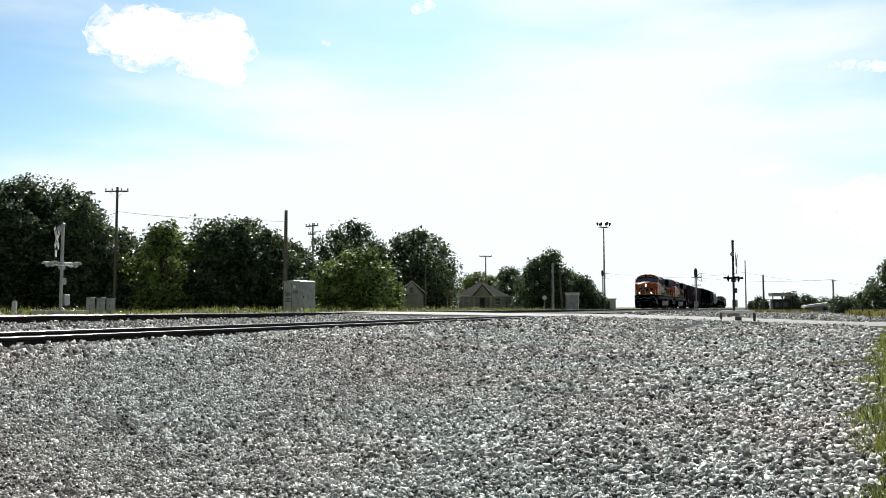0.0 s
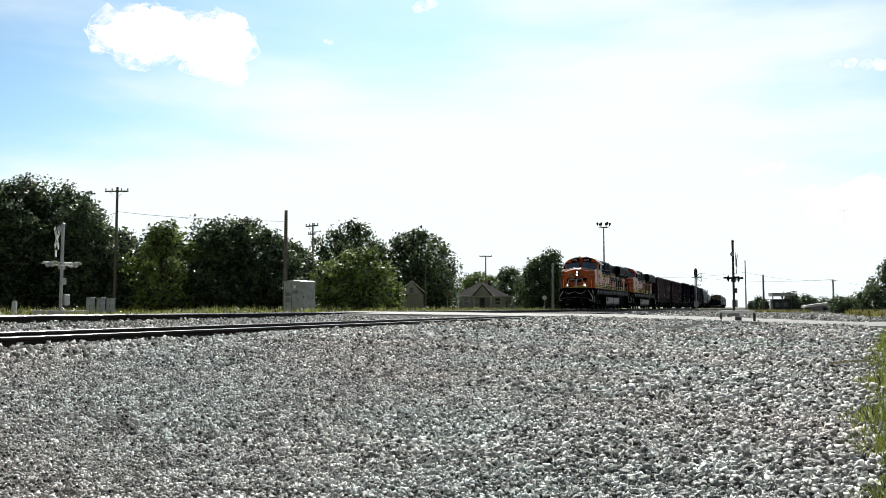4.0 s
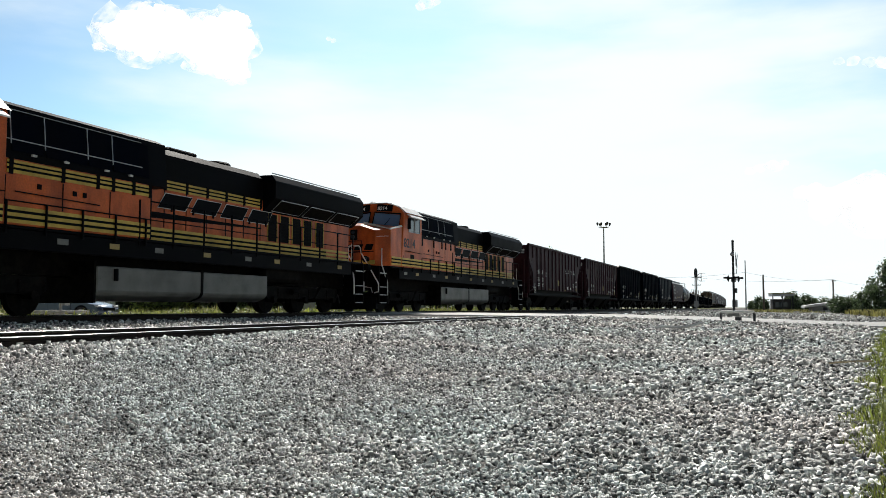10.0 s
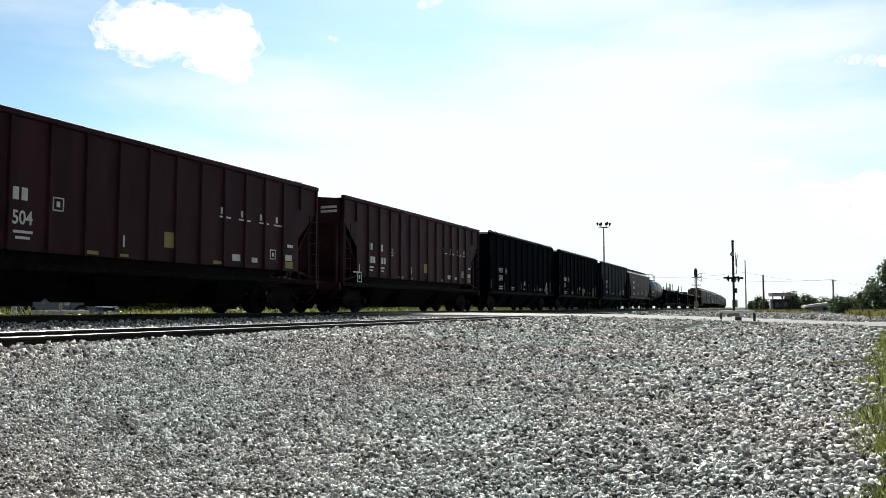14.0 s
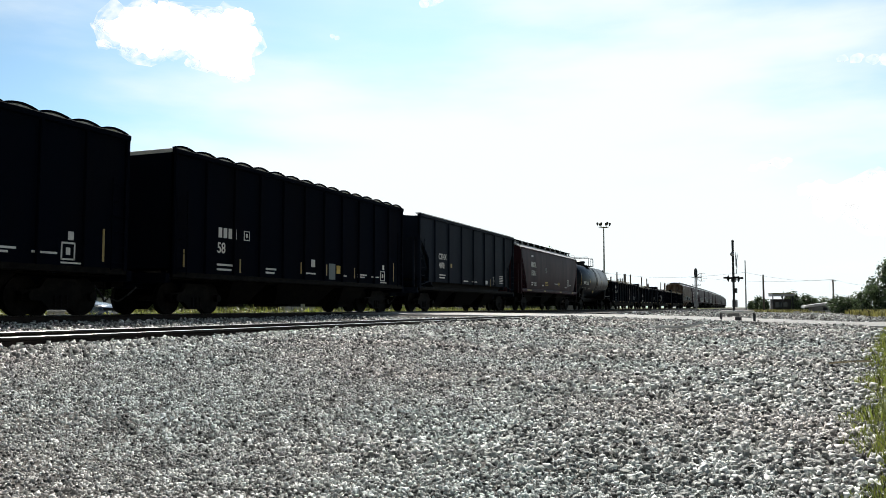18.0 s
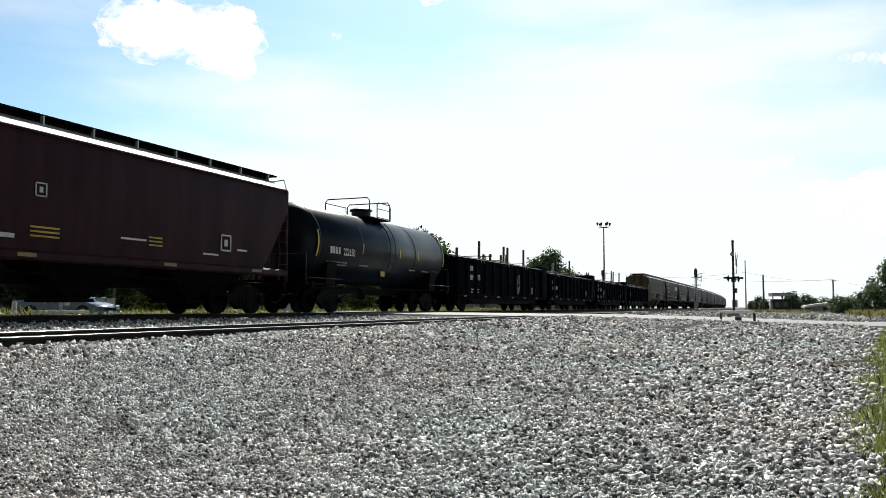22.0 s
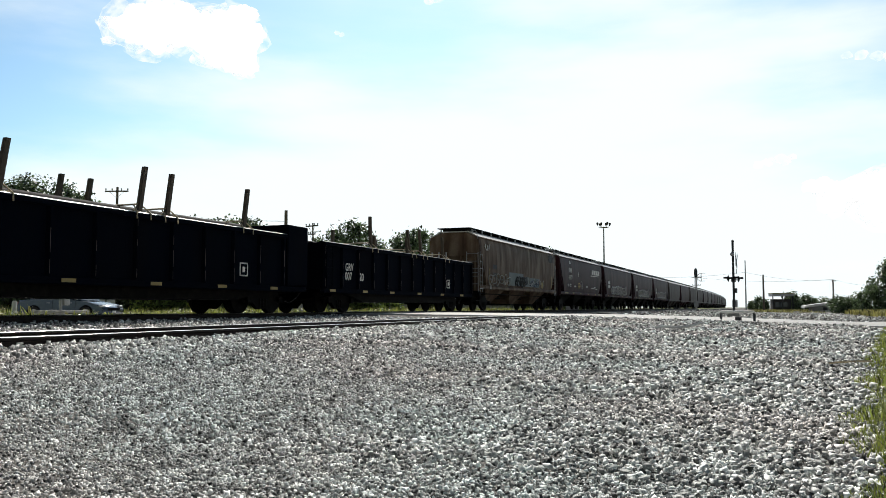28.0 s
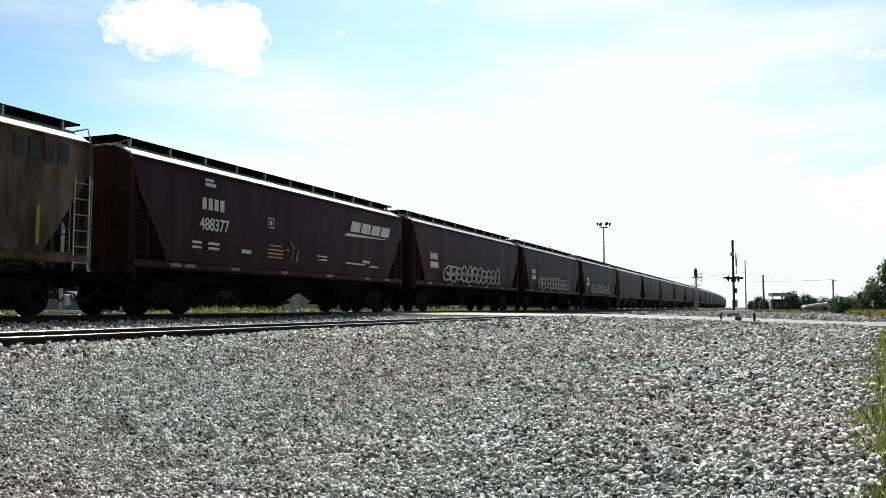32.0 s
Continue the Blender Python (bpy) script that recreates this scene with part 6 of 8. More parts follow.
def house(x, y, turn, w, d, wall_h, ridge, label, hip=True, gable=False, mat=None):
    """A small house: walls, hipped or gabled roof, windows with frames, door, steps and chimney. Its front faces -y of its own space."""
    h = thing("house", label, "house", pose(x, y, ground_z(x), 0, 0, turn))
    wall = part("wall", box(bm_new(), -w / 2, w / 2, -d / 2, d / 2, -0.2, wall_h), mat or M_SIDING, h, "pale clapboard walls")
    for k in range(int(wall_h / 0.22)):
        part("clapboard", prism(bm_new(), [(-d / 2 - 0.03, 0.1 + 0.22 * k), (-d / 2, 0.1 + 0.22 * k), (-d / 2, 0.3 + 0.22 * k)], "x", -w / 2, w / 2), mat or M_SIDING, wall)
    o = 0.5
    bm = bm_new()
    if hip:
        e = [(-w / 2 - o, -d / 2 - o), (w / 2 + o, -d / 2 - o), (w / 2 + o, d / 2 + o), (-w / 2 - o, d / 2 + o)]
        k = min(w, d) / 2
        r = [(-w / 2 + k, 0), (w / 2 - k, 0)]
        v = [bm.verts.new((*p, wall_h)) for p in e] + [bm.verts.new((*p, ridge)) for p in r]
        for f in ((0, 1, 5, 4), (1, 2, 5), (2, 3, 4, 5), (3, 0, 4), (3, 2, 1, 0)):
            bm.faces.new([v[i] for i in f])
    else:
        prism(bm, [(-w / 2 - o, wall_h - 0.1), (w / 2 + o, wall_h - 0.1), (0, ridge)], "y", -d / 2 - o, d / 2 + o)
    roof = part("roof", bm, M_SHINGLE, h, "grey shingle roof")
    if gable:
        gb = bm_new()
        prism(gb, [(-1.9, wall_h - 0.05), (1.9, wall_h - 0.05), (0.0, ridge - 0.35)], "y", -d / 2 - o - 0.6, 0)
        part("gable_roof", gb, M_SHINGLE, roof)
        ga = bm_new()
        prism(ga, [(-1.5, wall_h - 0.05), (1.5, wall_h - 0.05), (0.0, ridge - 0.75)], "y", -d / 2 - o - 0.63, -d / 2 - o - 0.58)
        part("gable_wall", ga, mat or M_SIDING, h)
        for s in (-1, 1):
            part("barge_board", tube(bm_new(), [(s * 1.95, -d / 2 - o - 0.62, wall_h - 0.05), (0, -d / 2 - o - 0.62, ridge - 0.33)], 0.07, 4), M_WHITE, roof)
            part("porch_post", box(bm_new(), s * 1.5 - 0.07, s * 1.5 + 0.07, -d / 2 - o - 0.5, -d / 2 - o - 0.36, -0.2, wall_h), M_WHITE, h)
    if w < 4:
        for s in (-1, 1):
            part("barge_board", tube(bm_new(), [(s * (w / 2 + o), -d / 2 - o - 0.02, wall_h - 0.1), (0, -d / 2 - o - 0.02, ridge)], 0.06, 4), M_WHITE, roof)
        gw = part("window", box(bm_new(), -0.25, 0.25, -d / 2 - o - 0.06, -d / 2 - o - 0.03, wall_h - 0.05, wall_h + 0.7), M_GLASS, h)
        part("gable_wall", prism(bm_new(), [(-w / 2, wall_h - 0.1), (w / 2, wall_h - 0.1), (0, ridge - 0.12)], "y", -d / 2 - o - 0.03, -d / 2 - o + 0.02), mat or M_SIDING, h)
        part("window_frame", tube(bm_new(), [(-0.25, -d / 2 - o - 0.06, wall_h - 0.05), (0.25, -d / 2 - o - 0.06, wall_h - 0.05), (0.25, -d / 2 - o - 0.06, wall_h + 0.7), (-0.25, -d / 2 - o - 0.06, wall_h + 0.7)], 0.04, 4), M_WHITE, gw)
        return h
    part("fascia", box(bm_new(), -w / 2 - o, w / 2 + o, -d / 2 - o - 0.04, -d / 2 - o, wall_h - 0.16, wall_h), M_WHITE, roof)
    for k, xx in enumerate((-w * 0.33, w * 0.33)):
        win = part("window", box(bm_new(), xx - 0.5, xx + 0.5, -d / 2 - 0.05, -d / 2 - 0.03, 0.9, 2.1), M_GLASS, h)
        part("window_frame", tube(bm_new(), [(xx - 0.5, -d / 2 - 0.06, 0.9), (xx + 0.5, -d / 2 - 0.06, 0.9), (xx + 0.5, -d / 2 - 0.06, 2.1), (xx - 0.5, -d / 2 - 0.06, 2.1), (xx - 0.5, -d / 2 - 0.06, 0.9)], 0.05, 4), M_WHITE, win)
        part("window_bar", box(bm_new(), xx - 0.5, xx + 0.5, -d / 2 - 0.075, -d / 2 - 0.05, 1.47, 1.53), M_WHITE, win)
    door = part("door", box(bm_new(), -0.45, 0.45, -d / 2 - 0.07, -d / 2 - 0.03, 0.1, 2.1), M_DARKMETAL, h, "dark front door")
    part("door_knob", lathe(bm_new(), [(0, 0.03), (0.05, 0.03)], (0.35, -d / 2 - 0.07, 1.1), (0, -1, 0), 8), M_STEEL, door)
    part("front_step", box(bm_new(), -0.8, 0.8, -d / 2 - 0.7, -d / 2, -0.2, 0.1), M_CONCRETE, h)
    part("chimney", box(bm_new(), w * 0.15, w * 0.15 + 0.5, 0.2, 0.7, wall_h + 0.3, ridge + 0.4), M_BARK, roof)
    return h


def signal_bungalow():
    b = thing("signal_bungalow", "silver aluminium signal equipment house beside the tracks", "equipment cabinet", pose(-31.9, 51.6, -0.25, 0, 0, -12) @ Matrix.Diagonal((0.74, 0.8, 0.9, 1)))
    body = part("body", box(bm_new(), -1.1, 1.1, -1.0, 1.0, 0.12, 2.5), M_SILVER, b, bevel=0.03)
    part("plinth", box(bm_new(), -1.05, 1.05, -0.95, 0.95, -0.2, 0.12), M_CONCRETE, b)
    part("roof", prism(bm_new(), [(-1.2, 2.48), (1.2, 2.48), (1.2, 2.55), (0, 2.68), (-1.2, 2.55)], "y", -1.1, 1.1), M_SILVER, b, bevel=0.01)
    for y0, x in ((-0.8, 1.1), ):
        d = part("door", box(bm_new(), x, x + 0.03, -0.7, 0.35, 0.25, 2.3), M_SILVER, b, bevel=0.01)
        part("handle", box(bm_new(), x + 0.03, x + 0.07, -0.6, -0.52, 1.2, 1.4), M_DARKMETAL, d)
    for x0, z0 in ((-0.85, 1.4), (-0.85, 0.9), (0.1, 1.5)):
        v = part("vent", box(bm_new(), x0, x0 + 0.75, -1.02, -1.0, z0, z0 + 0.36), M_STEEL, b)
        for k in range(5):
            part("slat", box(bm_new(), x0 + 0.03, x0 + 0.72, -1.045, -1.02, z0 + 0.04 + 0.065 * k, z0 + 0.075 + 0.065 * k), M_DARKMETAL, v)
    part("meter", box(bm_new(), -1.2, -1.1, -0.6, -0.25, 1.2, 1.7), M_STEEL, b, bevel=0.02)
    part("roof_vent", lathe(bm_new(), [(0, 0.1), (0.2, 0.1), (0.22, 0.2), (0.3, 0.12)], (-0.2, 0, 2.6), (0, 0, 1), 12), M_WHITE, b)
    part("notice", box(bm_new(), 0.2, 0.55, -1.03, -1.015, 2.0, 2.25), M_WHITE, b)
    part("seam", box(bm_new(), -0.02, 0.02, -1.012, -1.0, 0.15, 2.45), M_DARKMETAL, b)


def rail_signal(x, y, label, height, two=False):
    s = thing("rail_signal", label, "railway signal", pose(x, y, ground_z(x)), group="railway signals")
    part("base", box(bm_new(), -0.3, 0.3, -0.3, 0.3, -0.2, 0.25), M_CONCRETE, s, bevel=0.03)
    part("mast", cyl(bm_new(), (0, 0, 0.2), (0, 0, height - 0.3), 0.07, 10), M_STEEL, s)
    hd = part("signal_head", loft(bm_new(), [[(0.2 * c * math.cos(radians(q)), y_, height - 0.5 + 0.5 * c * math.sin(radians(q)) + 0.08 * c * math.copysign(1, math.sin(radians(q) + 0.01))) for q in range(0, 360, 20)] for y_, c in ((-0.14, 0.9), (-0.1, 1.0), (0.1, 1.0))]), M_BLACK, s, "black oval signal head")
    for k in range(3):
        part("lens", lathe(bm_new(), [(0, 0.1), (0.03, 0.1)], (0, -0.14, height - 0.18 - 0.31 * k), (0, -1, 0), 12), M_GLASS, hd)
        part("hood", loft(bm_new(), [[(0.11 * math.cos(b), -q, height - 0.18 - 0.31 * k + 0.11 * math.sin(b)) for b in [radians(g) for g in range(0, 181, 45)]] + [(0.1 * math.cos(b), -q, height - 0.18 - 0.31 * k + 0.1 * math.sin(b)) for b in [radians(g) for g in range(180, -1, -45)]] for q in (0.14, 0.34)]), M_BLACK, hd)
    for a in (0.18, -0.18):
        part("ladder_stile", tube(bm_new(), [(a, 0.25, 0.3), (a, 0.25, height - 0.8)], 0.015, 4), M_STEEL, s)
    part("relay_box", box(bm_new(), -0.25, 0.25, -0.35, -0.1, 0.5, 1.2), M_SILVER, s, bevel=0.03)
    if two:
        br = part("side_bracket", tube(bm_new(), [(0.55, 0, height - 0.55), (0.62, 0, height - 0.55), (0.62, 0, height - 1.5), (0.55, 0, height - 1.5)], 0.045, 5), M_DARKMETAL, s)
        for z in (height - 0.55, height - 1.5):
            part("bracket_arm", tube(bm_new(), [(0.0, 0.05, height - 1.05), (0.45, 0, z), (1.1, 0, z)], 0.03, 5), M_DARKMETAL, br)


def lamp_mast():
    m = thing("floodlight_mast", "tall steel floodlight mast with a crown of lamps", "light mast", pose(-43.7, 230.3, -0.2))
    part("pole", tube(bm_new(), [(0, 0, -0.3), (0, 0, 12), (0, 0, 23)], 0.32, 12, 0.16), M_STEEL, m)
    part("crown_ring", lathe(bm_new(), [(0, 1.25), (0.05, 1.3), (0.1, 1.25)], (0, 0, 22.7), (0, 0, 1), 16), M_DARKMETAL, m)
    for k in range(6):
        a = k * math.pi / 3 + 0.3
        c = Vector((math.cos(a) * 1.7, math.sin(a) * 1.7, 23.6))
        L = part("floodlight", lathe(bm_new(), [(0, 0.12), (0.15, 0.2), (0.6, 0.34), (0.75, 0.3), (0.9, 0.1)], (c.x, c.y, 23.25 + 0.12 * (k % 2)), (0, 0, 1), 10), M_DARKMETAL, m)
        part("bracket", tube(bm_new(), [(math.cos(a) * 1.2, math.sin(a) * 1.2, 22.7), (c.x, c.y, 23.3)], 0.06, 5), M_STEEL, L)


def sedan():
    """Front towards +x of its own space; z = 0 on the road."""
    car = thing("sedan_car", "grey-blue sedan car waiting at the level crossing", "car")
    low = [(-2.38, 0.45), (-2.42, 0.75), (-2.3, 0.98), (-1.6, 1.03), (0.75, 0.98), (1.6, 0.88), (2.2, 0.74), (2.42, 0.58), (2.4, 0.3), (1.9, 0.24), (-1.9, 0.24), (-2.3, 0.3)]
    part("body", loft(bm_new(), [[(x, y, z) for x, z in low] for y in (-0.9, 0.9)]), M_CARBLUE, car, bevel=0.06, smooth=True)
    cab = [(-1.75, 1.0), (-1.05, 1.36), (-0.5, 1.46), (0.1, 1.45), (0.55, 1.34), (1.15, 0.96)]
    part("roof", loft(bm_new(), [[(x, s * (0.86 - (z - 0.96) * 0.42), z) for x, z in cab] for s in (-1, 1)]), M_CARBLUE, car, bevel=0.03, smooth=True)
    for s in (-1, 1):
        for q in ([(-1.35, 1.03), (-0.98, 1.28), (-0.5, 1.37), (-0.42, 1.02)], [(-0.36, 1.02), (-0.43, 1.375), (0.1, 1.365), (0.48, 1.27), (0.85, 1.0)]):
            pane(car, "side_window", [(x, s * (0.872 - (z - 0.96) * 0.42), z) for x, z in q], M_GLASS, (0, s * 0.012, 0.003))
        arc = [(-1.5, 1.03), (-1.02, 1.315), (-0.5, 1.4), (0.1, 1.395), (0.5, 1.3), (0.95, 1.0)]
        part("window_trim", tube(bm_new(), [(x, s * (0.884 - (z - 0.96) * 0.42), z) for x, z in arc], 0.014, 5), M_STEEL, car, "bright trim over the side windows")
        part("waist_trim", tube(bm_new(), [(-1.5, s * 0.872, 1.03), (0.95, s * 0.872, 1.0)], 0.012, 5), M_STEEL, car, "bright trim under the side windows")
        for x in (-0.62, 0.62):
            part("door_handle", box(bm_new(), x - 0.1, x + 0.08, min(s * 0.9, s * 0.935), max(s * 0.9, s * 0.935), 0.83, 0.86), M_STEEL, car, bevel=0.008)
        part("mirror", box(bm_new(), 0.62, 0.8, min(s * 0.88, s * 1.06), max(s * 0.88, s * 1.06), 0.98, 1.12), M_CARBLUE, car, bevel=0.03)
        part("headlight", box(bm_new(), 2.1, 2.36, min(s * 0.58, s * 0.89), max(s * 0.58, s * 0.89), 0.62, 0.74), M_WHITE, car, "pale headlight glass", bevel=0.03)
        part("tail_light", box(bm_new(), -2.43, -2.25, min(s * 0.55, s * 0.9), max(s * 0.55, s * 0.9), 0.74, 0.92), M_RED, car, bevel=0.03)
        part("door_seam", box(bm_new(), -0.4, -0.385, min(s * 0.9, s * 0.906), max(s * 0.9, s * 0.906), 0.35, 1.0), M_BLACK, car)
        part("door_seam", box(bm_new(), 0.86, 0.875, min(s * 0.9, s * 0.906), max(s * 0.9, s * 0.906), 0.35, 0.95), M_BLACK, car)
        part("sill_trim", box(bm_new(), -1.2, 1.1, min(s * 0.88, s * 0.92), max(s * 0.88, s * 0.92), 0.24, 0.34), M_BLACK, car)
        for x in (-1.42, 1.45):
            part("wheel_arch", cyl(bm_new(), (x, s * 0.8, 0.34), (x, s * 0.908, 0.34), 0.4, 20), M_BLACK, car)
            w = part("wheel", lathe(bm_new(), [(0, 0.2), (0, 0.31), (0.04, 0.335), (0.18, 0.335), (0.215, 0.31), (0.2, 0.21), (0.14, 0.2)], (0, -s * 0.1, 0), (0, s, 0), 22), M_RUBBER, car, "black tyre", smooth=True, at=pose(x, s * 0.82, 0.335))
            rim = bm_new()
            lathe(rim, [(0, 0.2), (0.03, 0.21), (0.03, 0.05), (0.05, 0.01)], (0, s * 0.06, 0), (0, s, 0), 18)
            part("rim", rim, M_STEEL, w)
    pane(car, "windscreen", [(1.1, -0.76, 1.0), (1.1, 0.76, 1.0), (0.6, 0.66, 1.33), (0.6, -0.66, 1.33)], M_GLASS, (0.015, 0, 0.015))
    pane(car, "rear_window", [(-1.7, -0.76, 1.04), (-1.7, 0.76, 1.04), (-1.1, 0.66, 1.36), (-1.1, -0.66, 1.36)], M_GLASS, (-0.015, 0, 0.015))
    part("grille", box(bm_new(), 2.4, 2.43, -0.5, 0.5, 0.46, 0.6), M_BLACK, car)
    part("front_plate_bar", box(bm_new(), 2.42, 2.435, -0.16, 0.16, 0.36, 0.46), M_WHITE, car)
    return car


def cloud_material(name, torn):
    m = bpy.data.materials.new(name)
    m.use_nodes = True
    nt = m.node_tree
    nt.nodes.clear()
    out, em = nt.nodes.new("ShaderNodeOutputMaterial"), nt.nodes.new("ShaderNodeEmission")
    # the cloud's sunlit white is its own glow, not sun on it
    em.inputs["Color"].default_value, em.inputs["Strength"].default_value = (1.0, 1.0, 1.0, 1), 1.15
    if not torn:
        nt.links.new(em.outputs[0], out.inputs["Surface"])
        return m
    # torn, wispy vapour
    tc, no, rg = nt.nodes.new("ShaderNodeTexCoord"), nt.nodes.new("ShaderNodeTexNoise"), nt.nodes.new("ShaderNodeMapRange")
    tr, mx = nt.nodes.new("ShaderNodeBsdfTransparent"), nt.nodes.new("ShaderNodeMixShader")
    no.inputs["Scale"].default_value, no.inputs["Detail"].default_value, no.inputs["Roughness"].default_value = 0.028, 6.0, 0.55
    rg.inputs["From Min"].default_value, rg.inputs["From Max"].default_value = 0.42, 0.7
    rg.inputs["To Min"].default_value, rg.inputs["To Max"].default_value = 0.0, 0.6
    nt.links.new(tc.outputs["Object"], no.inputs["Vector"]), nt.links.new(no.outputs["Fac"], rg.inputs["Value"])
    nt.links.new(rg.outputs[0], mx.inputs[0]), nt.links.new(tr.outputs[0], mx.inputs[1]), nt.links.new(em.outputs[0], mx.inputs[2])
    nt.links.new(mx.outputs[0], out.inputs["Surface"])
    return m


def cloud(cx, cy, cz, lumps, seed, label):
    """A far cumulus: a bright core of billows on (along, up, size) lumps in metres, and thin torn vapour behind its rim."""
    rng = np.random.default_rng(seed)
    bm = bm_new()
    bmesh.ops.create_icosphere(bm, subdivisions=2, radius=1.0)
    base = np.array([v.co[:] for v in bm.verts])
    faces = np.array([[v.index for v in f.verts] for f in bm.faces])
    bm.free()
    across = Vector((cy, -cx, 0)).normalized()
    away = np.array(Vector((cx, cy, cz)).normalized()) * 130
    c0 = thing("cloud", label, "cloud", pose(cx, cy, cz), kind="structure")
    for name, mat in (("core", M_CLOUD), ("vapour", M_WISP)):
        VV, FF, n = [], [], 0
        for a, u, s in lumps:
            if name == "core":
                if s < 18:
                    continue
                spots = [(a, u, s * 0.86)]
                for k in range(16):
                    q, g = rng.uniform(0, 2 * math.pi), s * rng.uniform(0.5, 0.86)
                    spots.append((a + g * math.cos(q), u + g * math.sin(q), s * rng.uniform(0.1, 0.34)))
            else:
                spots = [(a + s * rng.uniform(-0.3, 0.3), u + s * rng.uniform(-0.2, 0.2), s * (rng.uniform(1.25, 1.5) if s > 18 else rng.uniform(1.0, 1.3)))]
            for g, v, r in spots:
                c = np.array([across.x * g, across.y * g, v]) + (away if name == "vapour" else 0)
                rough = 0.42 if name == "core" else 0.5
                jag = np.array([1 + rough * noise.fractal(Vector(b * 1.5 + c * 0.07), 0.75, 2.1, 6) for b in base])
                VV.append(base * jag[:, None] * np.array([r * 1.25, r * 1.25, r * 0.85]) + c)
                FF.append(faces + n)
                n += len(base)
        if VV:
            part(name, fast_mesh(name, np.concatenate(VV), np.concatenate(FF), mat), mat, c0)
    return c0


CLOUDS = []


def make_clouds():
    global M_CLOUD, M_WISP
    M_CLOUD, M_WISP = cloud_material("sunlit_cloud", False), cloud_material("cloud_vapour", True)
    main = [(-168, 20, 17), (-186, 22, 14), (-150, 14, 20), (-176, -31, 12), (-119, 11, 44), (-91, 43, 40), (-49, 55, 37), (-14, 18, 52), (-70, -14, 38), (0, 55, 36), (42, 33, 44), (63, -10, 44), (91, 40, 40),
            (133, 62, 38), (157, 77, 22), (161, 32, 34), (133, -10, 48), (119, -52, 34), (154, -59, 28), (147, -87, 12), (77, -52, 20), (33, -56, 12), (186, 20, 12), (178, -88, 9)]
    CLOUDS.append(cloud(-1374, 1604, 645, main, 1, "bright white cumulus cloud in a pale blue sky"))
    CLOUDS.append(cloud(-788, 1839, 745, [(-20, -6, 9), (0, 4, 15), (16, 8, 12), (6, 16, 8)], 2, "small white wisp of cloud"))
    CLOUDS.append(cloud(-1010, 1750, 655, [(-8, 2, 5), (3, -2, 5)], 3, "small white wisp of cloud"))
    CLOUDS.append(cloud(-15, 2149, 335, [(-45, -8, 9), (-15, -2, 13), (15, 4, 14), (40, 6, 8)], 4, "small white wisp of cloud"))
    CLOUDS.append(cloud(165, 2225, 250, [(-100, 30, 18), (-70, 30, 22), (-30, 10, 30), (20, 15, 36), (70, 20, 42), (120, 15, 46), (40, -35, 36), (100, -40, 46), (-60, -20, 26)], 5, "low bank of white cloud"))
    CLOUDS.append(cloud(215, 2245, 600, [(-60, 10, 10), (-25, 3, 12), (10, -3, 12), (50, -6, 14)], 6, "small white wisp of cloud"))


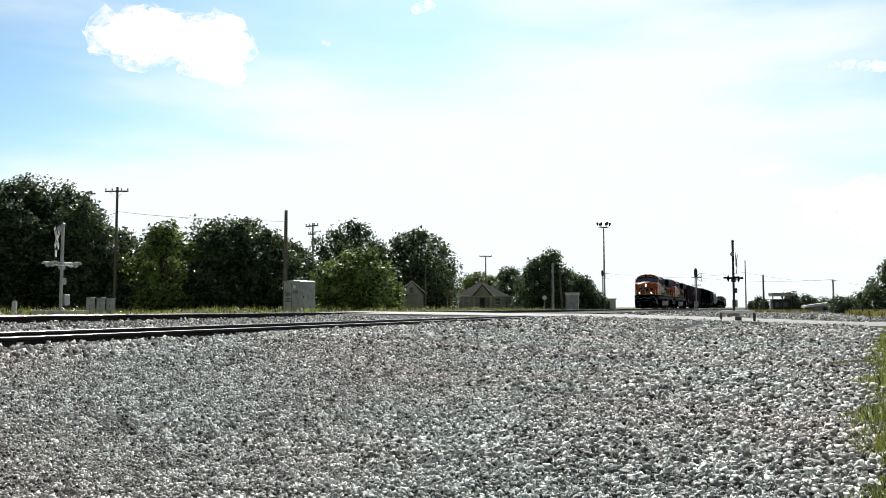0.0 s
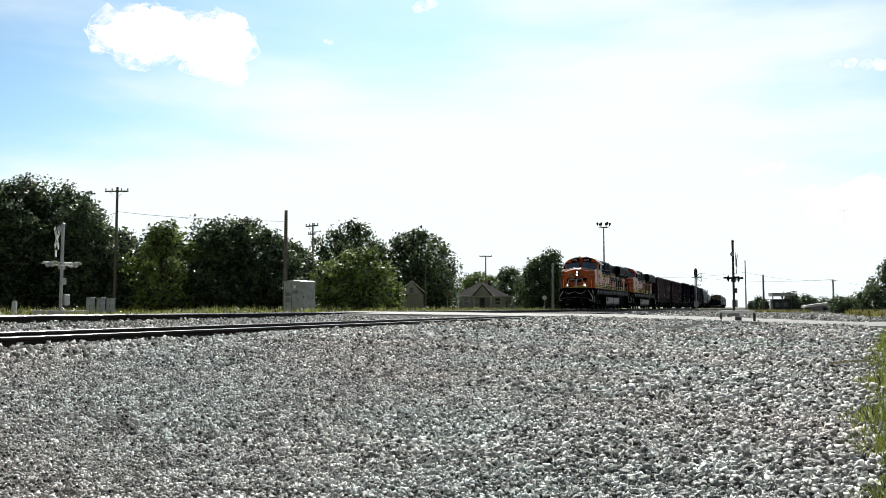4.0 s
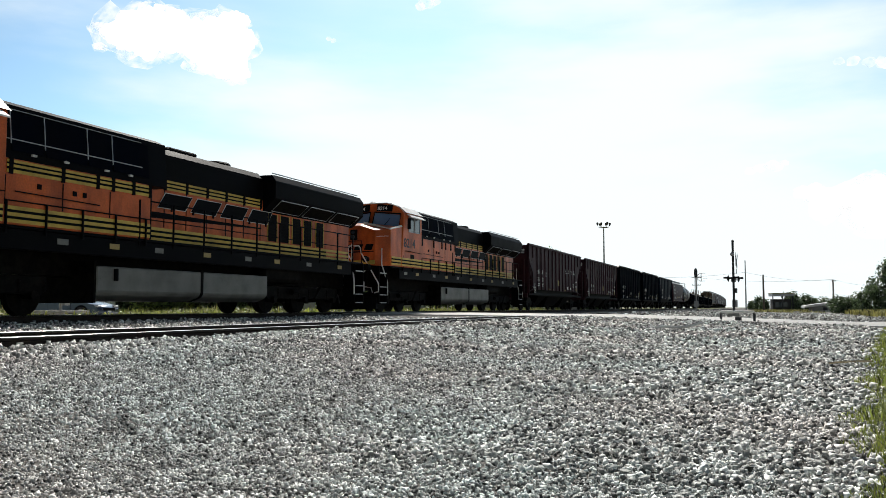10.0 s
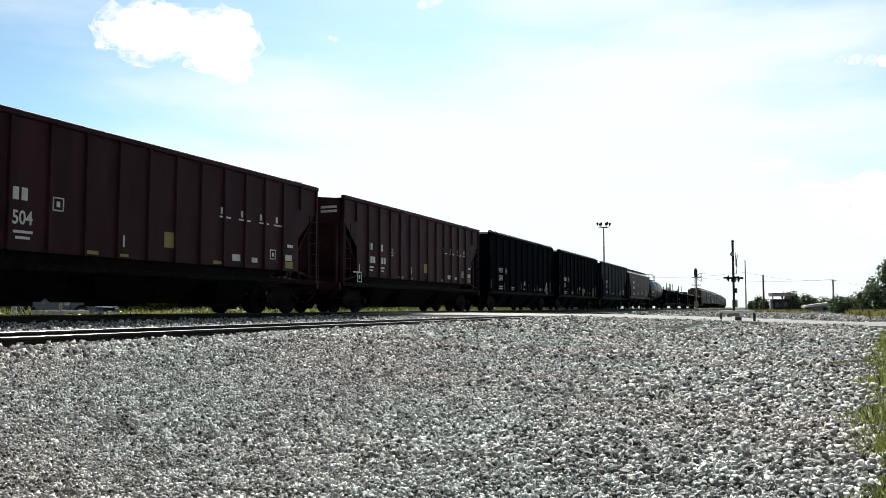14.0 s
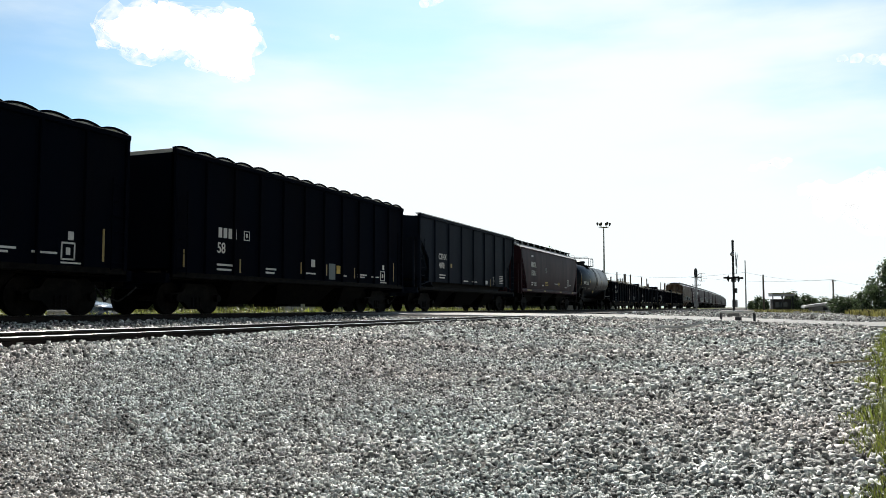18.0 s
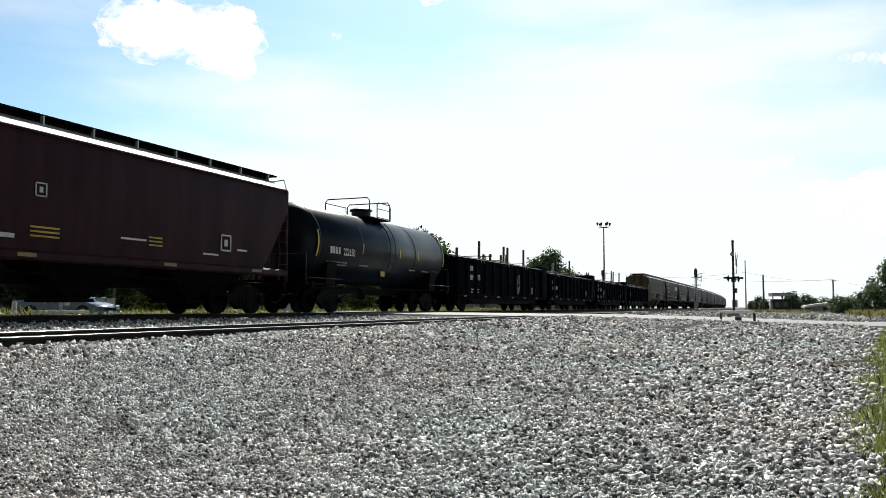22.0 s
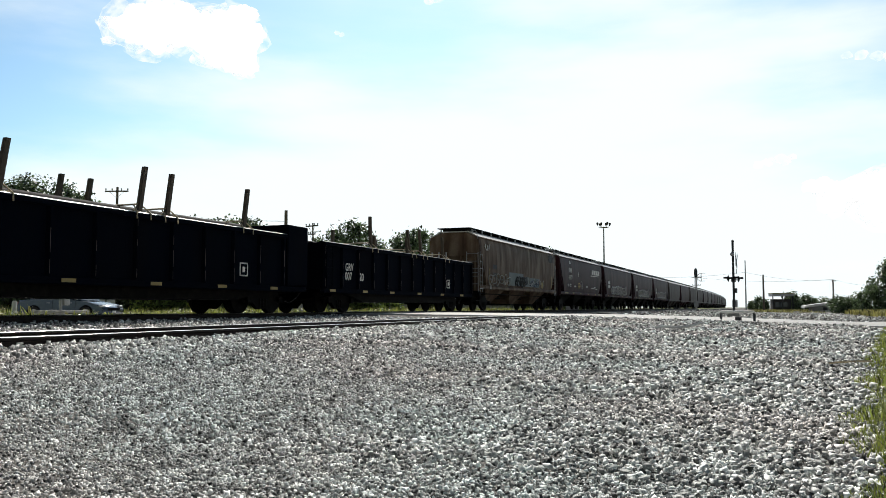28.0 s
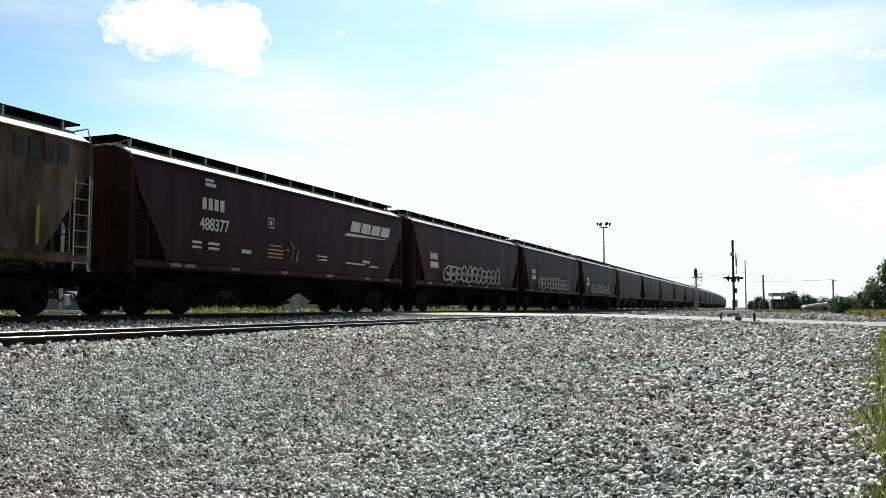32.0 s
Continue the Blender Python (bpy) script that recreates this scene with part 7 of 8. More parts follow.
def make_place():
    crossing_signal(-28.9, 27.2, -0.22, "grey flashing-light crossing signal with a crossbuck, coloured pale as lit", -12)
    crossing_signal(-2.3, 55.1, -0.3, "flashing-light crossing signal with a crossbuck, coloured as a dark silhouette", -12, True, 4.65)
    signal_bungalow()
    solo("bollard", lathe(bm_new(), [(-0.25, 0.1), (0.62, 0.1), (0.68, 0.06)], (0, 0, 0), (0, 0, 1), 12), M_WHITE, "white pipe bollard beside the crossing", "bollard", pose(-29.9, 25.7, -0.2), smooth=True)
    for k, (x, y) in enumerate(((-42.3, 42.3), (-41.65, 42.55), (-41.05, 42.8))):
        u = thing("utility_box", "grey steel utility box standing in tall grass", "utility box", pose(x, y, -0.25), group="utility boxes in the grass")
        part("cabinet", box(bm_new(), -0.19, 0.19, -0.2, 0.2, 0, 1.08 - 0.03 * k), M_SILVER, u, bevel=0.02)
        part("lid", box(bm_new(), -0.21, 0.21, -0.23, 0.23, 1.06 - 0.03 * k, 1.12 - 0.03 * k), M_SILVER, u, bevel=0.01)
        part("latch", box(bm_new(), 0.1, 0.16, -0.22, -0.2, 0.5, 0.62), M_DARKMETAL, u)
    utility_pole(-61.6, 64.7, 12.6, ((0.45, 2.4),), "tall wooden utility pole with one crossarm", 0.17, turn=20)
    utility_pole(-34.1, 53.1, 7.8, (), "thick bare wooden pole beside a silver cabinet", 0.17)
    utility_pole(-49.2, 82.6, 10.2, ((0.35, 2.0), (1.3, 1.1)), "wooden utility pole with two crossarms", 0.12, lean=-0.25, mat=M_WOODPOLE, turn=-15)
    utility_pole(-51.8, 151.6, 10.5, ((0.2, 2.4),), "distant wooden utility pole with a crossarm", 0.16, turn=20)
    utility_pole(-27.3, 107.6, 6.4, (), "plain pale pole by the trees", 0.2, mat=M_SILVER)
    utility_pole(-26.6, 110.0, 5.4, (), "plain leaning wooden pole", 0.14, lean=-0.4)
    utility_pole(-37.2, 87.4, 5.2, (), "plain pale wooden pole by a house", 0.09, mat=M_WOODPOLE)
    utility_pole(-4.6, 159.8, 9.1, (), "slim distant steel pole", 0.13, mat=M_STEEL)
    utility_pole(-1.6, 161.0, 6.6, (), "short dark wooden pole", 0.2)
    utility_pole(13.6, 220.9, 7.4, ((0.3, 1.2),), "distant wooden utility pole", 0.22, turn=20)
    utility_pole(-19.5, 236.0, 9.0, ((0.3, 2.6), (2.4, 2.4)), "distant wooden utility pole with crossarms", 0.18, turn=20)
    wire((-61.6, 64.7, 9.9), (-34.1, 53.1, 6.7), 0.2)
    wire((-61.6, 64.7, 9.8), (-100, 80, 9.6), 0.8)
    wire((-61.6, 64.7, 5.6), (-49.2, 82.6, 6.4), 0.5)
    wire((-110, 45, 7.2), (-61.6, 64.7, 6.4), 0.9)
    wire((-110, 45, 5.2), (-61.6, 64.7, 5.0), 0.7)
    wire((-49.2, 82.6, 6.4), (-34.1, 53.1, 4.3), 0.6)
    wire((-43.0, 225.0, 9.8), (-4.6, 159.8, 6.6), 1.2)
    wire((-4.6, 159.8, 6.6), (13.6, 220.9, 7.0), 0.8)
    wire((13.6, 220.9, 7.0), (26, 235, 5.6), 0.5)
    wire((-19.5, 236, 8.4), (13.6, 220.9, 7.0), 0.8)
    lamp_mast()
    rail_signal(-8.67, 104.3, "slim railway signal mast with a black head between the tracks", 5.1, True)
    rail_signal(-28.8, 150.0, "railway signal mast with black heads", 7.2, True)
    house(-40.9, 92.0, 22, 2.6, 4, 2.15, 3.6, "small grey gabled house half hidden by trees", hip=False, mat=M_CONCRETE)
    house(-49.6, 142.5, 22, 8.4, 7.5, 2.5, 5.0, "low pale house with a hipped shingle roof and front gable", gable=True)
    car_port = thing("carport", "flat-roofed pale carport beside a house", "carport", pose(-43.6, 144.6, -0.2, 0, 0, 22))
    part("roof", box(bm_new(), -1.7, 1.7, -1.5, 1.5, 2.3, 2.5), M_WHITE, car_port, bevel=0.03)
    for x in (-1.55, 1.55):
        for y in (-1.35, 1.35):
            part("post", box(bm_new(), x - 0.06, x + 0.06, y - 0.06, y + 0.06, -0.1, 2.3), M_WHITE, car_port)
    part("back_wall", box(bm_new(), -1.5, 1.5, 1.3, 1.38, -0.1, 2.3), M_SIDING, car_port)
    shed = thing("equipment_shed", "small grey equipment shed with a white roof beside the line", "shed", pose(-21.5, 93.7, -0.3, 0, 0, 10))
    part("body", box(bm_new(), -0.72, 0.72, -0.7, 0.7, 0, 1.9), M_SILVER, shed, bevel=0.02)
    part("roof", box(bm_new(), -0.8, 0.8, -0.8, 0.8, 1.9, 2.2), M_WHITE, shed, "white overhanging roof", bevel=0.03)
    sd = part("door", box(bm_new(), -0.45, 0.45, -0.73, -0.7, 0.1, 1.75), M_SILVER, shed, bevel=0.01)
    part("handle", box(bm_new(), 0.3, 0.36, -0.77, -0.73, 0.85, 1.0), M_DARKMETAL, sd)
    for x, y, z, mat, lab, r in ((-33.0, 83.7, 1.55, M_RED, "small red octagonal stop sign on a post", 0.24), (-23.2, 87.7, 1.25, M_WHITE, "round white sign on a post", 0.24)):
        sg = thing("road_sign", lab, "sign", pose(x, y, -0.3, 0, 0, 15))
        part("post", cyl(bm_new(), (0, 0, -0.2), (0, 0, z + r + 0.3), 0.035, 6), M_STEEL, sg)
        part("sign_plate", cyl(bm_new(), (0, -0.06, z + 0.3), (0, -0.045, z + 0.3), r, 8 if mat is M_RED else 20), mat, sg)
    # pipe barrier on the road's shoulder
    br = thing("pipe_barrier", "low white pipe barrier beside the road", "barrier", pose(-1.25, 32.55, -0.33, 0, 0, -10))
    part("rail", tube(bm_new(), [(-0.62, 0, 0.3), (-0.58, 0, 0.36), (0.58, 0, 0.36), (0.62, 0, 0.3)], 0.045, 8), M_WHITE, br)
    for x in (-0.6, 0.6):
        part("leg", cyl(bm_new(), (x, 0, -0.1), (x, 0, 0.34), 0.045, 8), M_DARKMETAL, br)
    part("foot_block", box(bm_new(), -0.12, 0.08, 0.15, 0.35, 0, 0.16), M_DARKMETAL, br)
    solo("discarded_hose", tube(bm_new(), [(0, 0, 0.03), (0.25, 0.05, 0.035), (0.5, -0.02, 0.03), (0.72, 0.06, 0.04), (0.9, 0.14, 0.08), (1.1, 0.3, 0.14)], 0.036, 6), M_WHITE, "short length of pale discarded hose on gravel", "hose", pose(-2.72, 20.8, ground_z(-2.4) + 0.13), smooth=True)
    solo("broken_stake", tube(bm_new(), [(0, 0, 0.02), (0.2, 0.03, 0.04), (0.42, 0.04, 0.05)], 0.012, 5), M_WOODPALE, "pale broken wooden stick lying on gravel", "stick", pose(0.55, 10.0, ground_z(0.6) + 0.05))
    # buildings beyond the road
    fs = thing("filling_station", "distant dark building under a pale flat canopy", "building", pose(1.8, 216.2, -0.4, 0, 0, 10))
    part("wall", box(bm_new(), -2.0, 2.2, 0, 3, 0, 2.6), M_SHINGLE, fs)
    part("canopy", box(bm_new(), -2.4, 2.5, -2.0, 3, 3.3, 3.9), M_STEEL, fs, "pale flat canopy", bevel=0.04)
    part("canopy_edge", box(bm_new(), -2.5, 2.6, -2.1, 3.05, 3.9, 4.05), M_DRYBOARD, fs, "dull yellow-green canopy edge")
    for x in (-2.2, 0.0, 2.3):
        part("post", box(bm_new(), x - 0.12, x + 0.12, -1.8, -1.56, 0, 3.3), M_DARKMETAL, fs)
    part("shop_window", box(bm_new(), -1.4, 1.4, -0.03, 0, 0.6, 1.9), M_GLASS, fs)
    part("door", box(bm_new(), 1.5, 2.1, -0.04, 0, 0.05, 2.0), M_DARKMETAL, fs)
    hs = thing("outbuilding", "low building with a white sheet roof among shrubs", "building", pose(6.4, 132, -0.6, 0, 0, 8))
    part("wall", box(bm_new(), -1.2, 1.3, 0, 2.4, 0, 0.95), M_SIDING, hs)
    part("roof", prism(bm_new(), [(-2.2, 0.75), (1.5, 1.15), (1.5, 1.6), (-2.2, 1.05)], "y", -0.4, 2.8), M_WHITE, hs, "white sheet roof")
    part("door", box(bm_new(), 0.3, 0.9, -0.03, 0, 0, 0.8), M_DARKMETAL, hs)
    solo("white_kerb", tube(bm_new(), [(2.6, 129.5, 0.0), (4.6, 130.2, -0.1), (6.6, 131.0, 0.06), (7.8, 131.6, 0.1)], 0.13, 6), M_WHITE, "curved white painted kerb far beyond the road", "kerb", pose(0, 0, -0.45))
    dp = thing("depot_building", "distant pale flat-roofed depot building", "building", pose(-36.5, 196, -0.3, 0, 0, 10))
    part("wall", box(bm_new(), -1.9, 1.9, 0, 4, 0, 2.4), M_WHITE, dp)
    part("roof", box(bm_new(), -2.1, 2.1, -0.2, 4.2, 2.4, 2.6), M_STEEL, dp)
    part("door", box(bm_new(), -0.5, 0.5, -0.04, 0, 0, 2.0), M_DARKMETAL, dp)


# ---------------------------------------------------------------- build
shared_meshes()
make_ground()
make_track("main_track", TRACK_X, 0.0, "main railway track with bright rail heads on stone ballast", [0.6 * k for k in range(4, 46)] + [0.6 * k for k in range(72, 150)], M_RAILTOP)
make_track("siding_track", SIDING_X, SIDING_Z, "rusty railway track in stone ballast", [0.6 * k for k in range(4, 50)] + [0.6 * k for k in range(72, 130)], M_RAILDULL)
trees()
grass()
gravel()
parked = sedan()
make_place()
make_clouds()



def badge_word(car, x, y, z, h, n, mat):
    """A company mark as n plain upright blocks."""
    return bars(car, x, [(y + i * h * 0.8, z, h * 0.55, h) for i in range(n)], mat, "company_mark")


def scribble(car, x, y0, y1, z0, z1, n, mat, seed, r=0.035, name="graffiti"):
    """Sprayed looping strokes, no letters: every stroke a piece of its own."""
    rng = random.Random(seed)
    w = (y1 - y0) / n
    first = None
    for i in range(n):
        pts = [(x, y0 + w * (i + rng.uniform(0.0, 0.9)), rng.uniform(z0, z1)) for k in range(4)]
        pts += [pts[0]] if rng.random() < 0.5 else []
        o = part(name if first is None else "stroke", tube(bm_new(), pts, r * 0.5, 4), mat, first or car, "sprayed graffiti scrawl" if first is None else "")
        first = first or o
    return first


def bubbles(car, x, y0, y1, z0, z1, n, mat, seed, r=0.022):
    """A row of overlapping sprayed outlines, rounded and slanted."""
    rng = random.Random(seed)
    w = (y1 - y0) / n
    first = None
    for i in range(n):
        cy, cz = y0 + w * (i + 0.5), (z0 + z1) / 2 + rng.uniform(-0.04, 0.04)
        a, b, q = w * rng.uniform(0.45, 0.65), (z1 - z0) * rng.uniform(0.4, 0.52), rng.uniform(1.5, 3.2)
        pts = []
        for k in range(15):
            t = k * math.pi / 7
            m = 1 + 0.16 * math.sin(q * t + i)
            pts.append((x, cy + a * m * math.cos(t) + 0.12 * math.sin(t), cz + b * m * math.sin(t)))
        o = part("graffiti" if first is None else "outline", tube(bm_new(), pts, r, 4), mat, first or car, "row of sprayed graffiti outlines" if first is None else "")
        first = first or o
        part("outline", tube(bm_new(), [(x, cy - a * 0.3, cz + b * 0.2), (x, cy + a * 0.1, cz - b * 0.25), (x, cy + a * 0.3, cz + b * 0.1)], r * 0.8, 4), mat, first)
    return first


def square_mark(car, x, y, z, s, mat):
    t = s * 0.1
    return bars(car, x, [(y, z, s, t), (y, z + s - t, s, t), (y, z, t, s), (y + s - t, z, t, s), (y + s * 0.35, z + s * 0.3, s * 0.3, s * 0.4)], mat, "stencilled_square")


def reflectors(car, x, spots, mat=None):
    for y, z, w, h in spots:
        part("reflector", box(bm_new(), x, x + 0.006, y, y + w, z, z + h), mat or M_DULLYELLOW, car, "yellow reflector strip")


def mark_cars():
    T, K, side = M_TEXT, M_BLACKTEXT, 1.505
    # maroon ribbed pair
    for c, num in ((c1, "431504"), (c2, None)):
        badge_word(c, side, -5.62, 2.52, 0.28, 2, T), badge_word(c, side, -4.66, 2.52, 0.28, 2, T)
        if num:
            lettering(num[:3], 0.42, T, c, side_pose(side, -5.68, 2.0), "number", "white numerals", 0.85)
            lettering(num[3:], 0.42, T, c, side_pose(side, -4.66, 2.0), "number", "white numerals", 0.85)
        else:
            bars(c, side, [(-5.65 + 0.24 * k, 2.0, 0.18, 0.26) for k in range(3)] + [(-4.66 + 0.24 * k, 2.0, 0.18, 0.26) for k in range(3)], T)
        bars(c, side, [(-5.6, 1.8, 0.5, 0.06), (-4.62, 1.8, 0.5, 0.06), (-5.55, 1.67, 0.36, 0.06), (-4.56, 1.67, 0.38, 0.06), (-6.4, 1.6, 0.06, 0.3), (-6.9, 1.55, 0.7, 0.05)], T)
        bars(c, side, [(2.45, 2.85, 0.55, 0.05), (3.4, 2.85, 0.6, 0.05), (4.45, 2.85, 0.55, 0.05), (5.3, 2.85, 0.5, 0.05)], T)
        badge_word(c, side, 2.5, 2.95, 0.2, 1, T), badge_word(c, side, 3.5, 2.95, 0.2, 1, T), badge_word(c, side, 4.5, 2.95, 0.2, 1, T), badge_word(c, side, 5.4, 2.95, 0.2, 1, T)
        square_mark(c, side, -3.6, 2.38, 0.32, T), square_mark(c, side, 5.1, 1.75, 0.32, T)
        bars(c, side, [(0.1, 1.8, 0.42, 0.42)], M_DULLYELLOW), reflectors(c, side, [(-2.7, 1.46, 0.5, 0.09), (-1.6, 1.46, 0.4, 0.07), (2.2, 1.46, 0.5, 0.1), (6.0, 1.5, 0.45, 0.22)]), bars(c, side, [(3.1, 1.6, 0.4, 0.2), (4.1, 1.6, 0.3, 0.15), (6.0, 1.75, 0.4, 0.2), (-1.4, 1.7, 0.06, 0.3), (6.1, 2.2, 0.35, 0.1)], T)
        square_mark(c, 1.53, -6.6, 1.18, 0.4, T)
        for z in (3.82, 3.98):
            bm = bm_new()
            box(bm, 0.55, 1.25, -(17.9 if num else 17.4) / 2 + 0.94, -(17.9 if num else 17.4) / 2 + 0.945, z, z + 0.1)
            part("stencil_bar", bm, T, c)
    # black arched pair
    for c, num in ((c3, "5747"), (c4, None)):
        if num:
            lettering("WITX", 0.4, T, c, side_pose(side, -5.52, 2.27), "lettering", "white stencilled letters", 0.8)
            lettering(num, 0.44, T, c, side_pose(side, -5.5, 1.8), "number", "white numerals", 0.9)
        else:
            badge_word(c, side, -5.45, 2.25, 0.3, 4, T)
            lettering("58", 0.44, T, c, side_pose(side, -5.5, 1.8), "number", "white numerals", 0.9)
        square_mark(c, side, -4.2, 2.25, 0.3, T)
        bars(c, side, [(-5.5, 1.42, 0.9, 0.06), (-5.5, 1.28, 0.7, 0.06), (-3.0, 1.4, 0.6, 0.06), (-3.0, 1.28, 0.5, 0.06), (-0.7, 1.36, 0.8, 0.05), (2.0, 1.36, 0.4, 0.05), (3.3, 1.45, 0.8, 0.05), (3.3, 1.36, 0.6, 0.05), (4.5, 1.4, 0.7, 0.05), (5.5, 1.75, 0.16, 0.2), (5.3, 1.2, 0.6, 0.04)], T)
        square_mark(c, side, 5.3, 1.28, 0.42, T)
        reflectors(c, side, [(-4.4, 1.25, 0.07, 0.42), (-0.9, 1.35, 0.07, 0.4), (0.85, 1.35, 0.07, 0.4), (3.0, 1.32, 0.07, 0.4), (6.55, 1.3, 0.07, 0.8), (-7.0, 1.3, 0.07, 0.5)])
        bars(c, side, [(-0.2, 1.62, 0.26, 0.26)], T)
    part("route_card", box(bm_new(), side, side + 0.008, 1.05, 1.52, 1.22, 1.8), M_GRAFFITI_A, c4, "pale printed card")
    bars(c4, side, [(1.62, 1.45, 0.28, 0.3)], M_YELLOW)
    lettering("CTNX", 0.4, T, c5, side_pose(side, -4.98, 2.55), "lettering", "white stencilled letters", 0.92)
    lettering("4870", 0.4, T, c5, side_pose(side, -4.95, 2.12), "number", "white numerals", 0.9)
    bars(c5, side, [(-4.9, 1.75, 0.8, 0.06), (-4.9, 1.62, 0.7, 0.06), (-1.5, 1.55, 0.7, 0.06), (-0.2, 1.55, 0.8, 0.06), (1.9, 1.5, 0.5, 0.2), (4.6, 1.6, 0.7, 0.05), (4.6, 1.7, 0.6, 0.05), (4.6, 1.8, 0.7, 0.05), (4.6, 1.9, 0.6, 0.05), (4.6, 2.0, 0.7, 0.05)], T)
    square_mark(c5, side, 3.4, 1.5, 0.45, T)
    reflectors(c5, side, [(2.9, 1.4, 0.07, 0.4), (5.6, 1.4, 0.07, 0.6), (-3.4, 2.2, 0.2, 0.2)])
    # maroon covered hopper
    s2 = 1.545
    lettering("MBKX", 0.5, T, c6, side_pose(s2, -5.95, 2.92), "lettering", "white stencilled letters", 0.92)
    lettering("130051", 0.48, T, c6, side_pose(s2, -5.95, 2.36), "number", "white numerals", 0.88)
    bars(c6, s2, [(-5.95, 1.82, 0.5, 0.07), (-5.2, 1.82, 0.5, 0.07), (-5.95, 1.68, 0.4, 0.07), (-5.2, 1.68, 0.5, 0.07), (-5.9, 3.6, 0.5, 0.12), (-3.2, 1.68, 0.5, 0.1), (0.4, 1.9, 0.9, 0.05), (3.6, 1.7, 0.7, 0.05), (5.2, 1.9, 0.5, 0.06)], T)
    square_mark(c6, s2, -2.2, 2.65, 0.32, T), square_mark(c6, s2, 4.4, 1.85, 0.5, T)
    bars(c6, s2, [(-2.3, 1.75, 0.8, 0.04), (-2.3, 1.85, 0.8, 0.04), (-2.3, 1.95, 0.8, 0.04), (1.4, 1.8, 0.5, 0.04), (1.4, 1.9, 0.5, 0.04), (1.4, 2.0, 0.5, 0.04)], M_YELLOW)
    reflectors(c6, s2, [(-6.9, 1.3, 1.0, 0.09), (-2.6, 1.3, 0.5, 0.09), (2.0, 1.3, 0.5, 0.09), (6.0, 1.3, 0.5, 0.09)])
    # tank car
    xt = 1.46
    badge_word(c7, xt, -5.2, 2.2, 0.26, 4, T)
    lettering("222150", 0.38, T, c7, side_pose(xt + 0.006, -4.2, 2.18), "number", "white numerals", 0.82)
    bars(c7, 1.29, [(-5.2, 1.88, 1.6, 0.05), (-5.1, 1.78, 1.4, 0.05), (-2.6, 1.84, 0.8, 0.05), (2.2, 1.85, 0.7, 0.05), (3.6, 1.85, 1.2, 0.05), (5.0, 1.9, 0.7, 0.35)], M_TANKGREY)
    part("hazard_card", box(bm_new(), 1.2, 1.208, -0.5, -0.1, 1.5, 1.72), M_YELLOW, c7, "worn yellow warning card")
    # gondolas
    sg = 1.585
    bars(gon[0], sg - 0.1, [(-6.81, 2.17, 0.19, 0.27), (-6.57, 2.17, 0.19, 0.27), (-6.75, 1.15, 0.45, 0.05), (-6.75, 1.0, 0.35, 0.05), (-5.9, 1.15, 0.5, 0.05), (-5.9, 1.0, 0.4, 0.05), (-7.1, 0.8, 0.8, 0.03)], T)
    lettering("189", 0.4, T, gon[0], side_pose(sg - 0.098, -6.86, 1.68), "number", "white numerals", 0.88)
    lettering("775", 0.42, T, gon[0], side_pose(sg - 0.098, -5.76, 1.7), "number", "white numerals", 0.88)
    square_mark(gon[0], sg - 0.1, 5.2, 1.1, 0.4, T)
    reflectors(gon[0], sg - 0.02, [(yy, 0.76, 0.45, 0.08) for yy in (-8.0, -4.7, -2.4, 0.5, 3.1, 6.0)])
    for c, y, z in ((gon[1], -6.9, 1.5), (gon[2], -7.1, 1.72)):
        bars(c, sg - 0.1, [(y, z + 0.42, 0.2, 0.26), (y + 0.28, z + 0.42, 0.2, 0.26), (y, z, 0.2, 0.26), (y + 0.26, z, 0.2, 0.26), (y + 0.5, z, 0.2, 0.26), (y + 1.1, z, 0.2, 0.26), (y + 1.36, z, 0.2, 0.26), (y + 0.05, z - 0.5, 0.5, 0.06), (y + 1.1, z - 0.5, 0.5, 0.06), (y + 0.05, z - 0.64, 0.4, 0.06), (y + 1.1, z - 0.64, 0.4, 0.06)], T)
    lettering("GRV", 0.41, T, gon[3], side_pose(sg - 0.098, -6.2, 1.6), "lettering", "white stencilled letters", 0.8)
    lettering("007", 0.41, T, gon[3], side_pose(sg - 0.098, -6.23, 1.25), "number", "white numerals", 0.9)
    lettering("20", 0.41, T, gon[3], side_pose(sg - 0.098, -5.05, 1.25), "number", "white numerals", 0.9)
    for c, shift in ((gon[1], 0.0), (gon[2], -0.15), (gon[3], -0.3)):
        square_mark(c, sg - 0.1, 4.6 + shift, 1.15, 0.42, T)
        reflectors(c, sg - 0.02, [(yy, 0.77, 0.42, 0.09) for yy in (-7.5, -4.9, -2.4, 0.5, 3.3, 6.0)])
    reflectors(gon[2], sg, [(-8.0, 1.08, 0.5, 0.22)])
    ring = [(sg - 0.098, 2.2 + 0.27 * math.cos(k * math.pi / 8) + 0.1 * math.sin(k * math.pi / 8), 1.65 + 0.62 * math.sin(k * math.pi / 8)) for k in range(17)]
    loop = part("graffiti", tube(bm_new(), ring, 0.016, 4), T, gon[0], "sprayed oval graffiti outline")
    part("graffiti_mark", tube(bm_new(), [(sg - 0.098, 2.1 + 0.13 * math.cos(k * math.pi / 5), 1.3 + 0.16 * math.sin(k * math.pi / 5)) for k in range(11)], 0.016, 4), T, loop)
    part("graffiti_mark", tube(bm_new(), [(sg - 0.098, 2.15, 1.72), (sg - 0.098, 2.4, 2.0), (sg - 0.098, 2.15, 2.05)], 0.016, 4), T, loop)
    scribble(gon[2], sg - 0.1, -4.8, -4.1, 1.05, 1.95, 4, T, 4, 0.025)
    # tan covered hopper
    badge_word(c8, s2, -6.4, 2.42, 0.26, 4, K)
